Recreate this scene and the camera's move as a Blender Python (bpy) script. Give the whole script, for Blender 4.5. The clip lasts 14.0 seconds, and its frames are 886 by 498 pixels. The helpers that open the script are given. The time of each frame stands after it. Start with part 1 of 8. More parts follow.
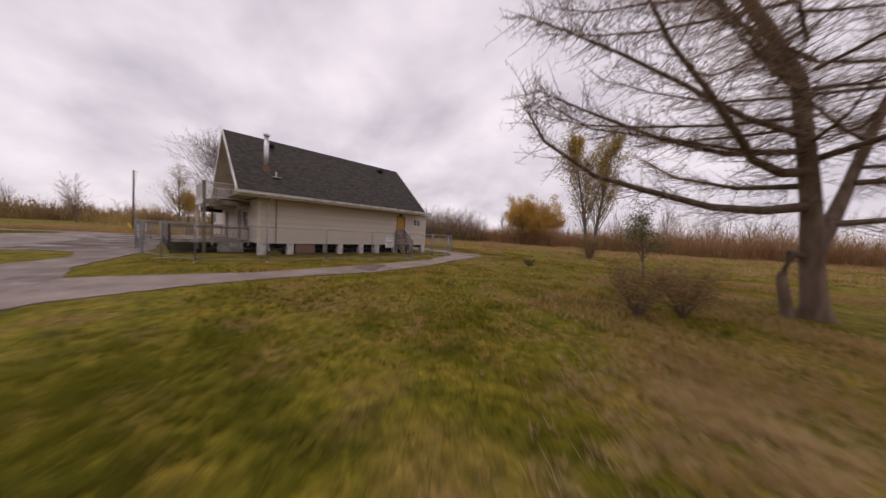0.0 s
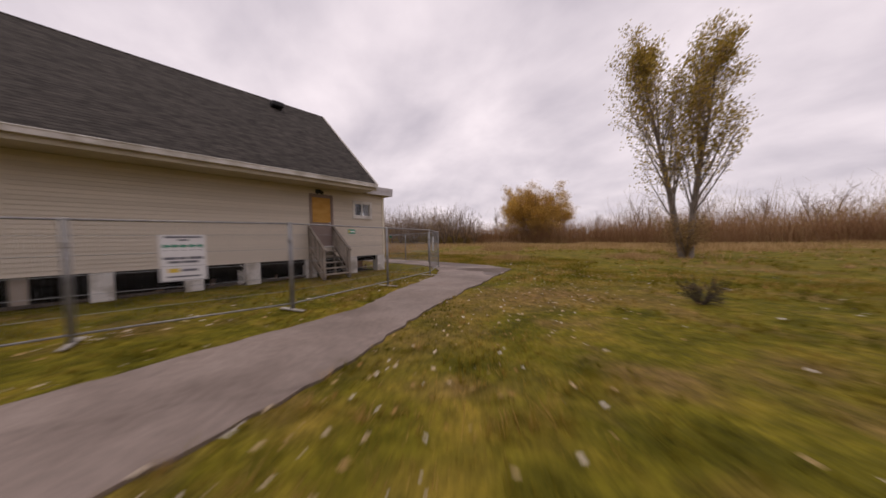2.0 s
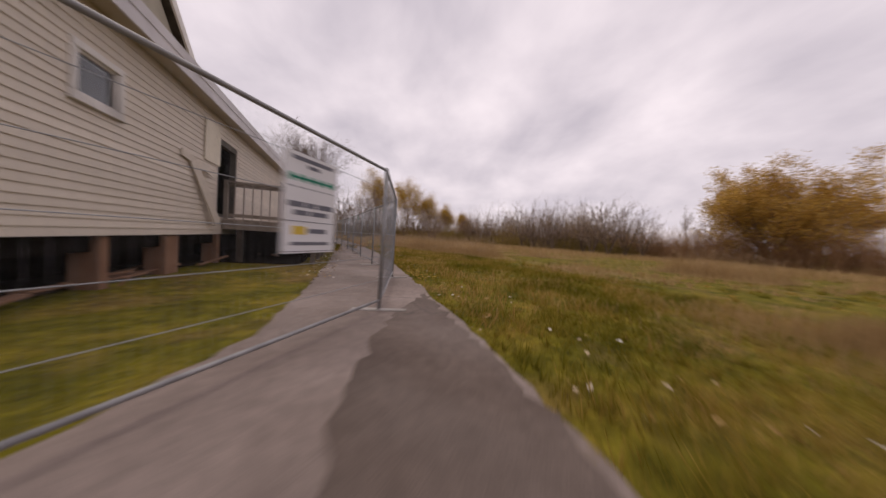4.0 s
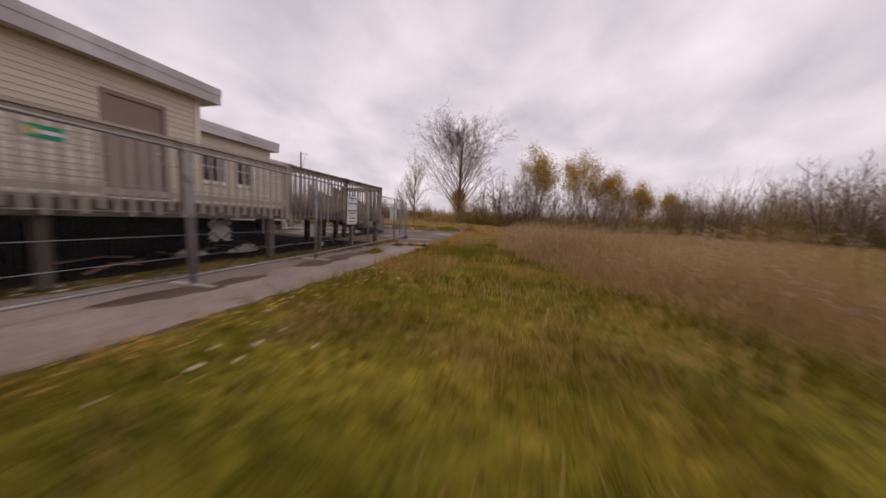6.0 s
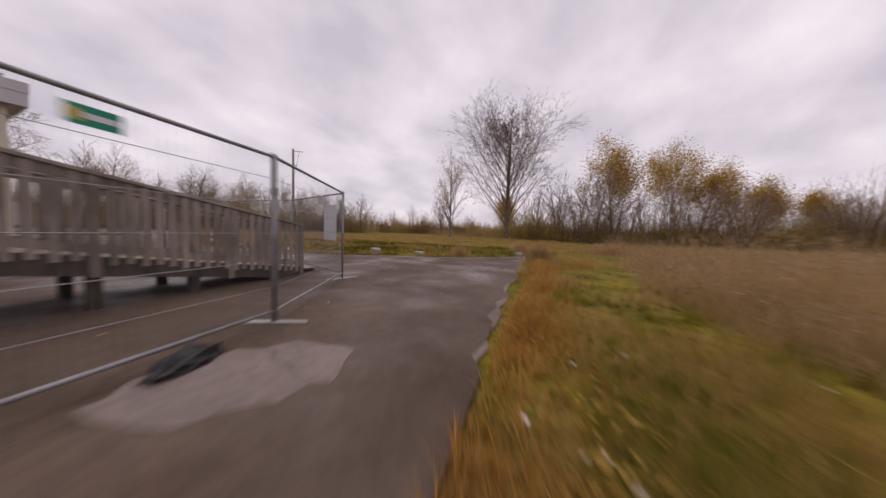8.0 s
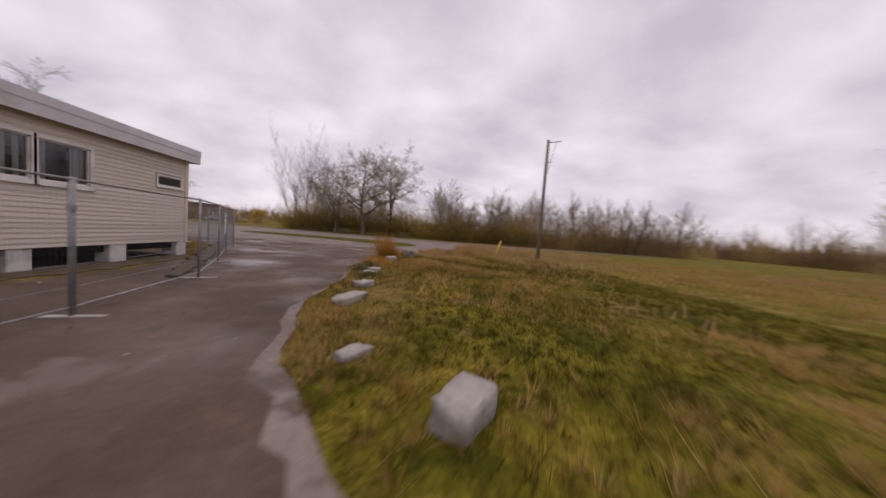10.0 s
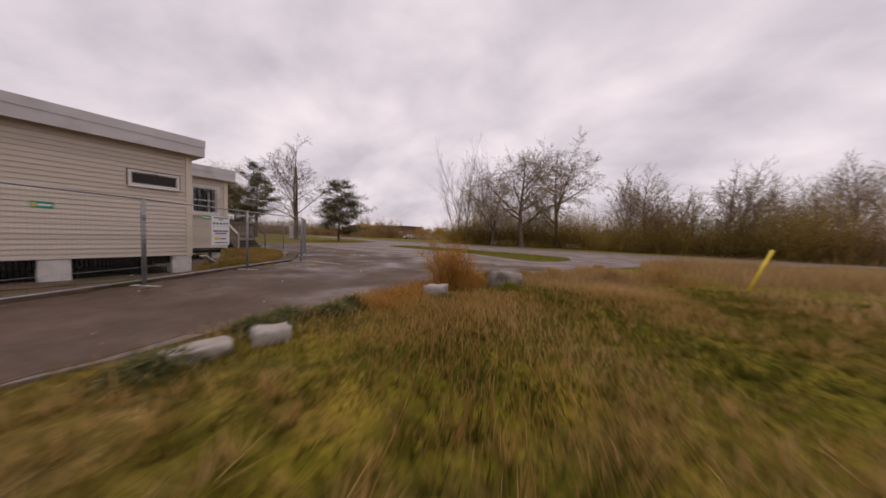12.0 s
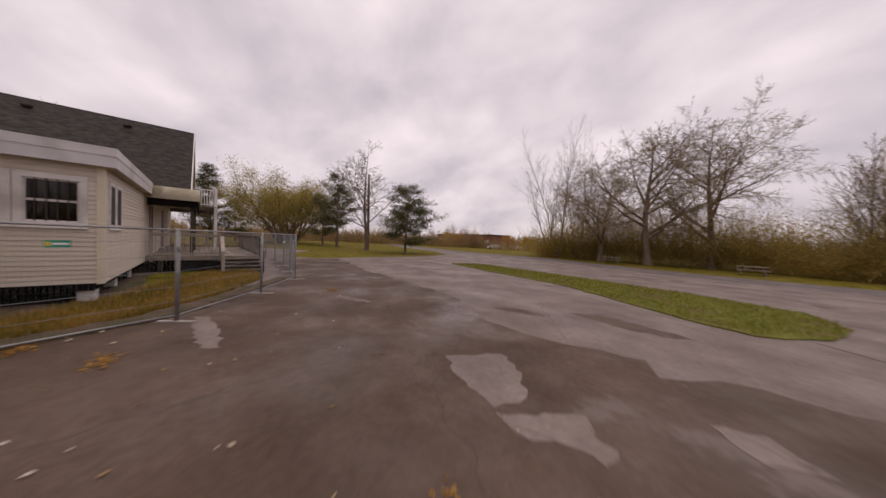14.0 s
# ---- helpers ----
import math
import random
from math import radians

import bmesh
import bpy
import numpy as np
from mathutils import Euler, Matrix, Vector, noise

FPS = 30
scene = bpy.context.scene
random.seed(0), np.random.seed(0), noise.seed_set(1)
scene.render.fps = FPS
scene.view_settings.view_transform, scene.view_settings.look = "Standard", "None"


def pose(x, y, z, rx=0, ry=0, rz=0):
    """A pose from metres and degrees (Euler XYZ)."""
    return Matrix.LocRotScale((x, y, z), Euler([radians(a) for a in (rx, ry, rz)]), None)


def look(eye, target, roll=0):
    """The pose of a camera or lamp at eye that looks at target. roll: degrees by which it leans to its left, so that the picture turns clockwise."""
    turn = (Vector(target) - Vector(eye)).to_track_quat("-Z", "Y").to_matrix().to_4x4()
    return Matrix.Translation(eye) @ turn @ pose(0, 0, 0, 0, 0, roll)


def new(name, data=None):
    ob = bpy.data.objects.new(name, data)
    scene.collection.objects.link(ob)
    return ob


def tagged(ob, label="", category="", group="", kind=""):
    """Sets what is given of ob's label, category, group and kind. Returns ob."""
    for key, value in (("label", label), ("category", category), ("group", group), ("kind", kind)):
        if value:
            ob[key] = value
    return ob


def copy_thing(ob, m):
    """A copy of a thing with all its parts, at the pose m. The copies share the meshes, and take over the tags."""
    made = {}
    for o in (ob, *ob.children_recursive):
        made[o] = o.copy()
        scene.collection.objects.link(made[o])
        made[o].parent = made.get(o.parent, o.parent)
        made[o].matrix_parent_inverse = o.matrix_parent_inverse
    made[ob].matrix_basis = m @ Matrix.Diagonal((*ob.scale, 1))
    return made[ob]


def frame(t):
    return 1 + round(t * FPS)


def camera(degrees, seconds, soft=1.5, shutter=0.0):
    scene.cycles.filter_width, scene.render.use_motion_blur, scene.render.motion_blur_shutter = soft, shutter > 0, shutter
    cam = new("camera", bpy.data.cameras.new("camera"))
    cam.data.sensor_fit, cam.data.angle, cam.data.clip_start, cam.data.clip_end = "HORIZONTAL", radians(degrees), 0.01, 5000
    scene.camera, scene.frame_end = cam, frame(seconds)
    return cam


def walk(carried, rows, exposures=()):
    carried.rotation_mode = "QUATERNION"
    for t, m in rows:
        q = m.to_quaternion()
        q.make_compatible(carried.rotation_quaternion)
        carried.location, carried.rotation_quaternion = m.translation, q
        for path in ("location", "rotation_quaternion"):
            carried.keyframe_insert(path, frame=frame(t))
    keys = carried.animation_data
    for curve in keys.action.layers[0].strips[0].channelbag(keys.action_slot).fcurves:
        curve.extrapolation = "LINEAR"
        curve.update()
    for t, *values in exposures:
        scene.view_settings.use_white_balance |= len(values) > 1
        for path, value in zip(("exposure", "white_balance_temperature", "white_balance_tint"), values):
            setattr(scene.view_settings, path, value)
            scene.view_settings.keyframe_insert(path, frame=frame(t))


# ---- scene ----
PATH = [
    (0, (21.051, -19.573, 2.0), (19.685, -18.116, 1.891), 3.0),
    (0.5, (18.615, -17.016, 1.923), (17.28, -15.53, 1.825), 2.3),
    (1, (16.102, -14.232, 1.815), (14.792, -12.723, 1.728), 1.3),
    (1.5, (13.748, -11.5, 1.766), (12.449, -9.981, 1.687), -0.1),
    (2, (11.606, -8.629, 1.482), (10.288, -7.126, 1.411), -1.0),
    (2.5, (9.516, -5.633, 1.177), (8.127, -4.196, 1.115), -1.2),
    (3, (7.676, -2.8, 1.076), (6.183, -1.472, 1.002), -0.9),
    (3.5, (5.548, 0.731, 1.033), (3.797, 1.694, 0.961), 0.9),
    (4, (3.348, 3.211, 1.03), (1.463, 3.875, 0.955), 3.8),
    (4.2, (2.526, 4.124, 1.038), (0.596, 4.64, 0.936), 4.3),
    (6.3, (-10.707, 7.999, 1.218), (-12.596, 7.37, 1.027), 4.5),
    (6.5, (-11.969, 7.823, 1.276), (-13.843, 7.145, 1.108), 5.5),
    (7, (-15.009, 7.069, 1.347), (-16.849, 6.302, 1.19), 4.0),
    (7.5, (-17.977, 6.001, 1.347), (-19.815, 5.224, 1.208), 2.7),
    (8, (-20.917, 4.836, 1.115), (-22.724, 3.989, 0.991), 2.0),
    (8.5, (-23.615, 3.599, 1.245), (-25.275, 2.488, 1.135), 2.1),
    (8.8, (-25.323, 2.896, 1.445), (-26.761, 1.51, 1.342), 3.3),
    (9, (-26.399, 2.277, 1.562), (-27.636, 0.71, 1.445), 3.1),
    (9.2, (-27.376, 1.582, 1.528), (-28.398, -0.134, 1.42), 3.2),
    (11.3, (-32.952, -6.322, 1.602), (-32.241, -8.185, 1.455), 3.3),
    (11.5, (-32.952, -7.161, 1.491), (-32.141, -8.985, 1.355), 2.8),
    (12, (-32.735, -9.17, 1.312), (-31.728, -10.895, 1.218), 2.0),
    (12.5, (-32.15, -11.167, 1.491), (-30.978, -12.786, 1.432), 1.5),
    (13, (-31.466, -13.1, 1.561), (-30.162, -14.615, 1.512), 1.2),
    (13.5, (-30.386, -14.928, 1.775), (-28.982, -16.351, 1.718), 1.4),
    (14, (-29.249, -16.629, 1.866), (-27.743, -17.944, 1.807), 2.3),
]
cam = camera(116.3, 14.0, soft=1.5, shutter=0.48)
walk(cam, [(t, look(eye, target, roll)) for t, eye, target, roll in PATH],
     [(0.0, 0.03, 6550, 10), (2.5, 0.03, 6700, 10), (4.0, 0.03, 6700, 10), (7.5, 0.0, 6600, 10), (9.0, 0.0, 6450, 10), (11.3, -0.06, 6600, 10), (13.0, -0.06, 6850, 10), (14.0, -0.06, 6850, 11)])

# ---- sky and sun: a bright overcast late-autumn day ----
world = bpy.data.worlds.new("overcast_sky")
scene.world = world
world.use_nodes = True
wn, wl = world.node_tree.nodes, world.node_tree.links
wn.clear()
w_out = wn.new("ShaderNodeOutputWorld")
w_bg = wn.new("ShaderNodeBackground")
w_sky = wn.new("ShaderNodeTexSky")
w_sky.sky_type, w_sky.sun_disc = "NISHITA", False
w_sky.sun_elevation, w_sky.sun_rotation = radians(74), radians(203)
w_co = wn.new("ShaderNodeTexCoord")
w_sep = wn.new("ShaderNodeSeparateXYZ")
wl.new(w_co.outputs["Generated"], w_sep.inputs[0])


def w_math(op, a, b):
    n = wn.new("ShaderNodeMath")
    n.operation = op
    for i, v in enumerate((a, b)):
        if isinstance(v, (int, float)):
            n.inputs[i].default_value = v
        else:
            wl.new(v, n.inputs[i])
    return n.outputs[0]


# cloud sheet seen in perspective: the direction is divided by its height
w_h = w_math("ADD", w_math("MAXIMUM", w_sep.outputs["Z"], 0.0), 0.4)
w_comb = wn.new("ShaderNodeCombineXYZ")
wl.new(w_math("DIVIDE", w_sep.outputs["X"], w_h), w_comb.inputs[0])
wl.new(w_math("DIVIDE", w_sep.outputs["Y"], w_h), w_comb.inputs[1])
w_map = wn.new("ShaderNodeMapping")
w_map.inputs["Rotation"].default_value = (0, 0, radians(25))
w_map.inputs["Scale"].default_value = (1.0, 1.2, 1.0)
wl.new(w_comb.outputs[0], w_map.inputs[0])
w_noise = wn.new("ShaderNodeTexNoise")
w_noise.inputs["Scale"].default_value = 2.1
w_noise.inputs["Detail"].default_value = 9.0
w_noise.inputs["Roughness"].default_value = 0.5
w_noise.inputs["Distortion"].default_value = 0.15
wl.new(w_map.outputs[0], w_noise.inputs["Vector"])
w_ramp = wn.new("ShaderNodeValToRGB")
w_ramp.color_ramp.elements[0].position, w_ramp.color_ramp.elements[0].color = 0.33, (0.59, 0.533, 0.605, 1)
w_ramp.color_ramp.elements[1].position, w_ramp.color_ramp.elements[1].color = 0.70, (0.95, 0.853, 0.915, 1)
wl.new(w_noise.outputs["Fac"], w_ramp.inputs[0])
w_mix = wn.new("ShaderNodeMixRGB")
w_mix.inputs[0].default_value = 0.994
wl.new(w_sky.outputs[0], w_mix.inputs[1])
wl.new(w_ramp.outputs[0], w_mix.inputs[2])
wl.new(w_mix.outputs[0], w_bg.inputs["Color"])
w_bg.inputs["Strength"].default_value = 0.97
wl.new(w_bg.outputs[0], w_out.inputs[0])

sun = new("sun", bpy.data.lights.new("sun", "SUN"))
sun.data.energy, sun.data.angle, sun.data.color = 0.75, radians(40), (1.0, 0.88, 0.74)
sun.matrix_world = look((-5, -12, 45), (0, 0, 0))


# ---- materials ----
def material(name, colours, scale=6.0, rough=0.8, bump=0.2, fine=60.0, metal=0.0, stain=None, stain_scale=0.6, island=0.0, per_object=0.0, spec=0.3, stretch=(1, 1, 1)):
    """A surface of two colours mixed by a noise, with fine grain as relief, an optional large stain colour, and chance by piece."""
    mat = bpy.data.materials.new(name)
    mat.use_nodes = True
    n, l = mat.node_tree.nodes, mat.node_tree.links
    b = n["Principled BSDF"]
    b.inputs["Roughness"].default_value, b.inputs["Metallic"].default_value = rough, metal
    b.inputs["Specular IOR Level"].default_value = spec
    co = n.new("ShaderNodeTexCoord")
    mp = n.new("ShaderNodeMapping")
    mp.inputs["Scale"].default_value = stretch
    l.new(co.outputs["Object"], mp.inputs[0])
    if per_object:
        far = n.new("ShaderNodeMath")
        far.operation = "MULTIPLY"
        far.inputs[1].default_value = 53.0
        l.new(n.new("ShaderNodeObjectInfo").outputs["Random"], far.inputs[0])
        off = n.new("ShaderNodeCombineXYZ")
        for i in range(3):
            l.new(far.outputs[0], off.inputs[i])
        l.new(off.outputs[0], mp.inputs["Location"])
    big = n.new("ShaderNodeTexNoise")
    big.inputs["Scale"].default_value, big.inputs["Detail"].default_value = scale, 5
    l.new(mp.outputs[0], big.inputs["Vector"])
    ramp = n.new("ShaderNodeValToRGB")
    ramp.color_ramp.elements[0].position, ramp.color_ramp.elements[1].position = 0.32, 0.68
    ramp.color_ramp.elements[0].color, ramp.color_ramp.elements[1].color = (*colours[0], 1), (*colours[1], 1)
    l.new(big.outputs["Fac"], ramp.inputs[0])
    out = ramp.outputs[0]
    if stain:
        st = n.new("ShaderNodeTexNoise")
        st.inputs["Scale"].default_value, st.inputs["Detail"].default_value = stain_scale, 6
        l.new(co.outputs["Object"], st.inputs["Vector"])
        sr = n.new("ShaderNodeValToRGB")
        sr.color_ramp.elements[0].position, sr.color_ramp.elements[1].position = 0.5, 0.64
        l.new(st.outputs["Fac"], sr.inputs[0])
        mx = n.new("ShaderNodeMixRGB")
        l.new(sr.outputs[0], mx.inputs[0])
        l.new(out, mx.inputs[1])
        mx.inputs[2].default_value = (*stain, 1)
        out = mx.outputs[0]
    if island or per_object:
        hsv = n.new("ShaderNodeHueSaturation")
        if island:
            src = n.new("ShaderNodeNewGeometry").outputs["Random Per Island"]
        else:
            src = n.new("ShaderNodeObjectInfo").outputs["Random"]
        k = island or per_object
        mr = n.new("ShaderNodeMapRange")
        mr.inputs["To Min"].default_value, mr.inputs["To Max"].default_value = 1 - k, 1 + k
        l.new(src, mr.inputs["Value"])
        l.new(mr.outputs[0], hsv.inputs["Value"])
        l.new(out, hsv.inputs["Color"])
        out = hsv.outputs[0]
    l.new(out, b.inputs["Base Color"])
    if bump:
        fn = n.new("ShaderNodeTexNoise")
        fn.inputs["Scale"].default_value, fn.inputs["Detail"].default_value = fine, 4
        l.new(mp.outputs[0], fn.inputs["Vector"])
        bp = n.new("ShaderNodeBump")
        bp.inputs["Strength"].default_value, bp.inputs["Distance"].default_value = bump, 0.02
        l.new(fn.outputs["Fac"], bp.inputs["Height"])
        l.new(bp.outputs[0], b.inputs["Normal"])
    return mat


def ramp_by_island(name, stops, rough=0.8, trans=0.0, drift=0.0, drift_scale=0.5):
    """A colour picked by chance for each separate blade or leaf; drift lets neighbours share a tone, in patches 1 / drift_scale metres wide."""
    mat = bpy.data.materials.new(name)
    mat.use_nodes = True
    n, l = mat.node_tree.nodes, mat.node_tree.links
    b = n["Principled BSDF"]
    b.inputs["Roughness"].default_value, b.inputs["Specular IOR Level"].default_value = rough, 0.15
    pick = n.new("ShaderNodeNewGeometry").outputs["Random Per Island"]
    if drift:
        co = n.new("ShaderNodeTexCoord")
        nz = n.new("ShaderNodeTexNoise")
        nz.inputs["Scale"].default_value, nz.inputs["Detail"].default_value = drift_scale, 4
        l.new(co.outputs["Object"], nz.inputs["Vector"])
        mr = n.new("ShaderNodeMapRange")
        mr.inputs["From Min"].default_value, mr.inputs["From Max"].default_value = 0.36, 0.64
        l.new(nz.outputs["Fac"], mr.inputs["Value"])
        both = n.new("ShaderNodeMix")
        both.inputs[0].default_value = drift
        l.new(pick, both.inputs[2])
        l.new(mr.outputs[0], both.inputs[3])
        pick = both.outputs[0]
    r = n.new("ShaderNodeValToRGB")
    els = r.color_ramp.elements
    while len(els) < len(stops):
        els.new(0.5)
    for e, (p, c) in zip(els, stops):
        e.position, e.color = p, (*c, 1)
    l.new(pick, r.inputs[0])
    l.new(r.outputs[0], b.inputs["Base Color"])
    if trans:
        tr = n.new("ShaderNodeBsdfTranslucent")
        l.new(r.outputs[0], tr.inputs["Color"])
        mx = n.new("ShaderNodeMixShader")
        mx.inputs[0].default_value = trans
        l.new(b.outputs[0], mx.inputs[1])
        l.new(tr.outputs[0], mx.inputs[2])
        l.new(mx.outputs[0], n["Material Output"].inputs["Surface"])
    return mat


SIDING = material("beige_vinyl_siding", ((0.60, 0.53, 0.445), (0.68, 0.605, 0.515)), 1.4, 0.55, 0.06, 90, stain=(0.53, 0.465, 0.38), stain_scale=0.7, per_object=0.045, stretch=(0.35, 0.35, 1.6))
WALLBOARD = material("dark_sheathing", ((0.10, 0.09, 0.08), (0.14, 0.12, 0.10)), 3, 0.9)
TRIM = material("white_painted_trim", ((0.70, 0.665, 0.63), (0.78, 0.745, 0.715)), 2.5, 0.5, 0.05, 70, stain=(0.52, 0.49, 0.46), stain_scale=1.1)
CREAM = material("cream_corner_trim", ((0.68, 0.61, 0.48), (0.74, 0.67, 0.54)), 2.5, 0.5, 0.05, 70)
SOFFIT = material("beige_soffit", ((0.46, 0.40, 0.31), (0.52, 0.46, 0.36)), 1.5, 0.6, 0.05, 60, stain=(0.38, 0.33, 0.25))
CANOPY = material("stained_canopy_membrane", ((0.30, 0.26, 0.185), (0.43, 0.385, 0.29)), 1.6, 0.75, 0.2, 30, stain=(0.17, 0.145, 0.085), stain_scale=1.3, stretch=(0.5, 1, 1))
FASCIA = material("pale_grey_metal_fascia", ((0.56, 0.53, 0.55), (0.64, 0.61, 0.62)), 1.2, 0.42, 0.04, 50, stain=(0.48, 0.45, 0.45), stain_scale=0.9)
SHINGLE = material("charcoal_asphalt_shingles", ((0.022, 0.019, 0.017), (0.072, 0.062, 0.056)), 5, 0.9, 0.6, 60, per_object=0.09, stretch=(9, 1, 1))
GABLE = material("beige_grey_gable_boards", ((0.36, 0.33, 0.27), (0.44, 0.40, 0.33)), 2, 0.8, 0.2, 50)
PIER = material("white_painted_block", ((0.62, 0.59, 0.56), (0.72, 0.69, 0.66)), 5, 0.9, 0.4, 40, stain=(0.42, 0.38, 0.33), stain_scale=1.8)
GUTTER = material("dirty_white_gutter", ((0.60, 0.56, 0.52), (0.70, 0.66, 0.62)), 3, 0.5, 0.05, 60, stain=(0.47, 0.43, 0.37), stain_scale=1.4)
# Near-black fill: puts the shade under house, deck and porch into colour.
NEARBLACK = material("near_black_fill", ((0.006, 0.005, 0.004), (0.014, 0.011, 0.009)), 4, 0.95, spec=0.03)
TIMBER = material("weathered_grey_timber", ((0.24, 0.20, 0.165), (0.36, 0.305, 0.26)), 4, 0.85, 0.35, 70, stain=(0.17, 0.14, 0.11), stain_scale=1.2, per_object=0.16, stretch=(1, 1, 0.3))
# Darker brown timber; on the deck posts it carries painted shade.
TIMBER_BROWN = material("darker_brown_timber", ((0.12, 0.098, 0.08), (0.19, 0.158, 0.132)), 4, 0.9, 0.35, 70, stain=(0.08, 0.065, 0.05), stain_scale=1.2, per_object=0.16, stretch=(1, 1, 0.3))
PLYGREY = material("worn_grey_plywood", ((0.26, 0.205, 0.17), (0.40, 0.33, 0.28)), 3, 0.85, 0.3, 40, stain=(0.17, 0.13, 0.10), stain_scale=2.0, stretch=(2, 0.5, 1))
PALEWOOD = material("pale_weathered_wood", ((0.36, 0.31, 0.265), (0.47, 0.41, 0.355)), 4, 0.8, 0.25, 70, stain=(0.28, 0.235, 0.19), per_object=0.1, stretch=(1, 1, 0.3))
# Dark timber; below deck, ramp and porch it also carries painted shade.
TIMBER_DARK = material("old_and_shaded_timber", ((0.045, 0.035, 0.028), (0.085, 0.068, 0.055)), 4, 0.9, 0.3, 60, per_object=0.2)
BROWNPLY = material("brown_board", ((0.22, 0.12, 0.075), (0.29, 0.17, 0.11)), 2.5, 0.8, 0.2, 60)
YELLOWPLY = material("yellow_plywood", ((0.50, 0.26, 0.055), (0.60, 0.34, 0.09)), 3, 0.7, 0.15, 40, stretch=(1, 0.4, 2))
PLANKWOOD = material("orange_brown_wood", ((0.30, 0.135, 0.055), (0.40, 0.19, 0.085)), 3, 0.8, 0.25, 40, stretch=(0.3, 1, 2))
DOORPAINT = material("mauve_brown_door_paint", ((0.25, 0.185, 0.165), (0.30, 0.225, 0.20)), 2, 0.55, 0.08, 60)
GALV = material("galvanised_steel", ((0.23, 0.225, 0.23), (0.35, 0.345, 0.35)), 8, 0.5, 0.1, 90, metal=0.5, spec=0.4)
WIRE = material("thin_fence_wire", ((0.24, 0.25, 0.27), (0.34, 0.35, 0.37)), 8, 0.5, 0.0, metal=0.4)
CONCRETE = material("pale_concrete", ((0.40, 0.37, 0.35), (0.52, 0.49, 0.47)), 6, 0.9, 0.5, 50, stain=(0.30, 0.27, 0.24))
ROCK = material("pale_grey_rock", ((0.29, 0.258, 0.235), (0.45, 0.41, 0.385)), 3.5, 0.9, 0.8, 22, stain=(0.21, 0.175, 0.145), stain_scale=2.6)
BOULDER = material("brown_grey_boulder", ((0.20, 0.172, 0.148), (0.33, 0.29, 0.258)), 3.5, 0.9, 0.8, 22, stain=(0.15, 0.122, 0.098), stain_scale=2.2)
STEEL = material("brushed_flue_steel", ((0.55, 0.53, 0.54), (0.68, 0.66, 0.66)), 5, 0.35, 0.05, 50, metal=0.7)
RUST = material("rusty_flashing", ((0.12, 0.06, 0.035), (0.20, 0.10, 0.06)), 8, 0.8)
BLACK = material("black_plastic", ((0.012, 0.012, 0.013), (0.025, 0.025, 0.026)), 6, 0.5)
DARKROOM = material("darkened_interior", ((0.03, 0.027, 0.025), (0.05, 0.045, 0.04)), 2, 0.9)
CURTAIN = material("pale_curtain_cloth", ((0.34, 0.32, 0.30), (0.46, 0.43, 0.41)), 3, 0.8, 0.1, 40, stretch=(6, 6, 0.4))
# Opaque dark pane, set in three windows in place of glass.
DARKPANE = material("dark_opaque_pane", ((0.028, 0.023, 0.02), (0.045, 0.038, 0.034)), 3, 0.6, 0.1, 200)
SIGNWHITE = material("white_sign_board", ((0.74, 0.73, 0.75), (0.80, 0.79, 0.81)), 2, 0.5, 0.0)
SIGNGREY = material("dark_grey_print", ((0.14, 0.14, 0.17), (0.18, 0.18, 0.21)), 4, 0.6, 0.0)
SIGNGREEN = material("green_print", ((0.02, 0.26, 0.17), (0.03, 0.31, 0.20)), 4, 0.6, 0.0)
SIGNYELLOW = material("yellow_print", ((0.66, 0.46, 0.06), (0.72, 0.52, 0.09)), 4, 0.6, 0.0)
YPAINT = material("yellow_painted_steel", ((0.60, 0.45, 0.02), (0.68, 0.52, 0.05)), 6, 0.5)
BARK = material("grey_brown_bark", ((0.125, 0.088, 0.064), (0.235, 0.172, 0.13)), 5, 0.95, 0.8, 30, stretch=(1, 1, 0.25))
TWIG = material("brown_grey_twigs", ((0.21, 0.15, 0.108), (0.33, 0.24, 0.178)), 2, 0.95, 0.0, island=0.3)
TWIG_PALE = material("pale_grey_twigs", ((0.22, 0.17, 0.14), (0.32, 0.255, 0.215)), 2, 0.95, 0.0, island=0.3)
POLEWOOD = material("weathered_pole_wood", ((0.20, 0.165, 0.135), (0.30, 0.255, 0.215)), 4, 0.9, 0.5, 40, stretch=(1, 1, 0.15))
TWIG_OLIVE = material("olive_brown_twigs", ((0.21, 0.155, 0.09), (0.33, 0.25, 0.155)), 2, 0.95, 0.0, island=0.3)
BARK_PALE = material("pale_grey_bark", ((0.15, 0.125, 0.105), (0.26, 0.22, 0.19)), 5, 0.95, 0.6, 30, stretch=(1, 1, 0.3))
OLIVEBRUSH = ramp_by_island("olive_ochre_brush", ((0.0, (0.17, 0.125, 0.045)), (0.4, (0.30, 0.225, 0.075)), (0.75, (0.42, 0.31, 0.095)), (1.0, (0.54, 0.37, 0.09))), 0.8, 0.5, 0.5, 0.1)
REED = ramp_by_island("brown_reeds", ((0.0, (0.25, 0.14, 0.075)), (0.5, (0.37, 0.22, 0.118)), (1.0, (0.5, 0.34, 0.2))), 0.8, 0.45, 0.4, 0.07)
BRUSH = ramp_by_island("brown_brush", ((0.0, (0.17, 0.11, 0.056)), (0.35, (0.29, 0.195, 0.10)), (0.62, (0.40, 0.285, 0.135)), (0.85, (0.47, 0.35, 0.13)), (1.0, (0.58, 0.42, 0.14))), 0.8, 0.5, 0.45, 0.09)
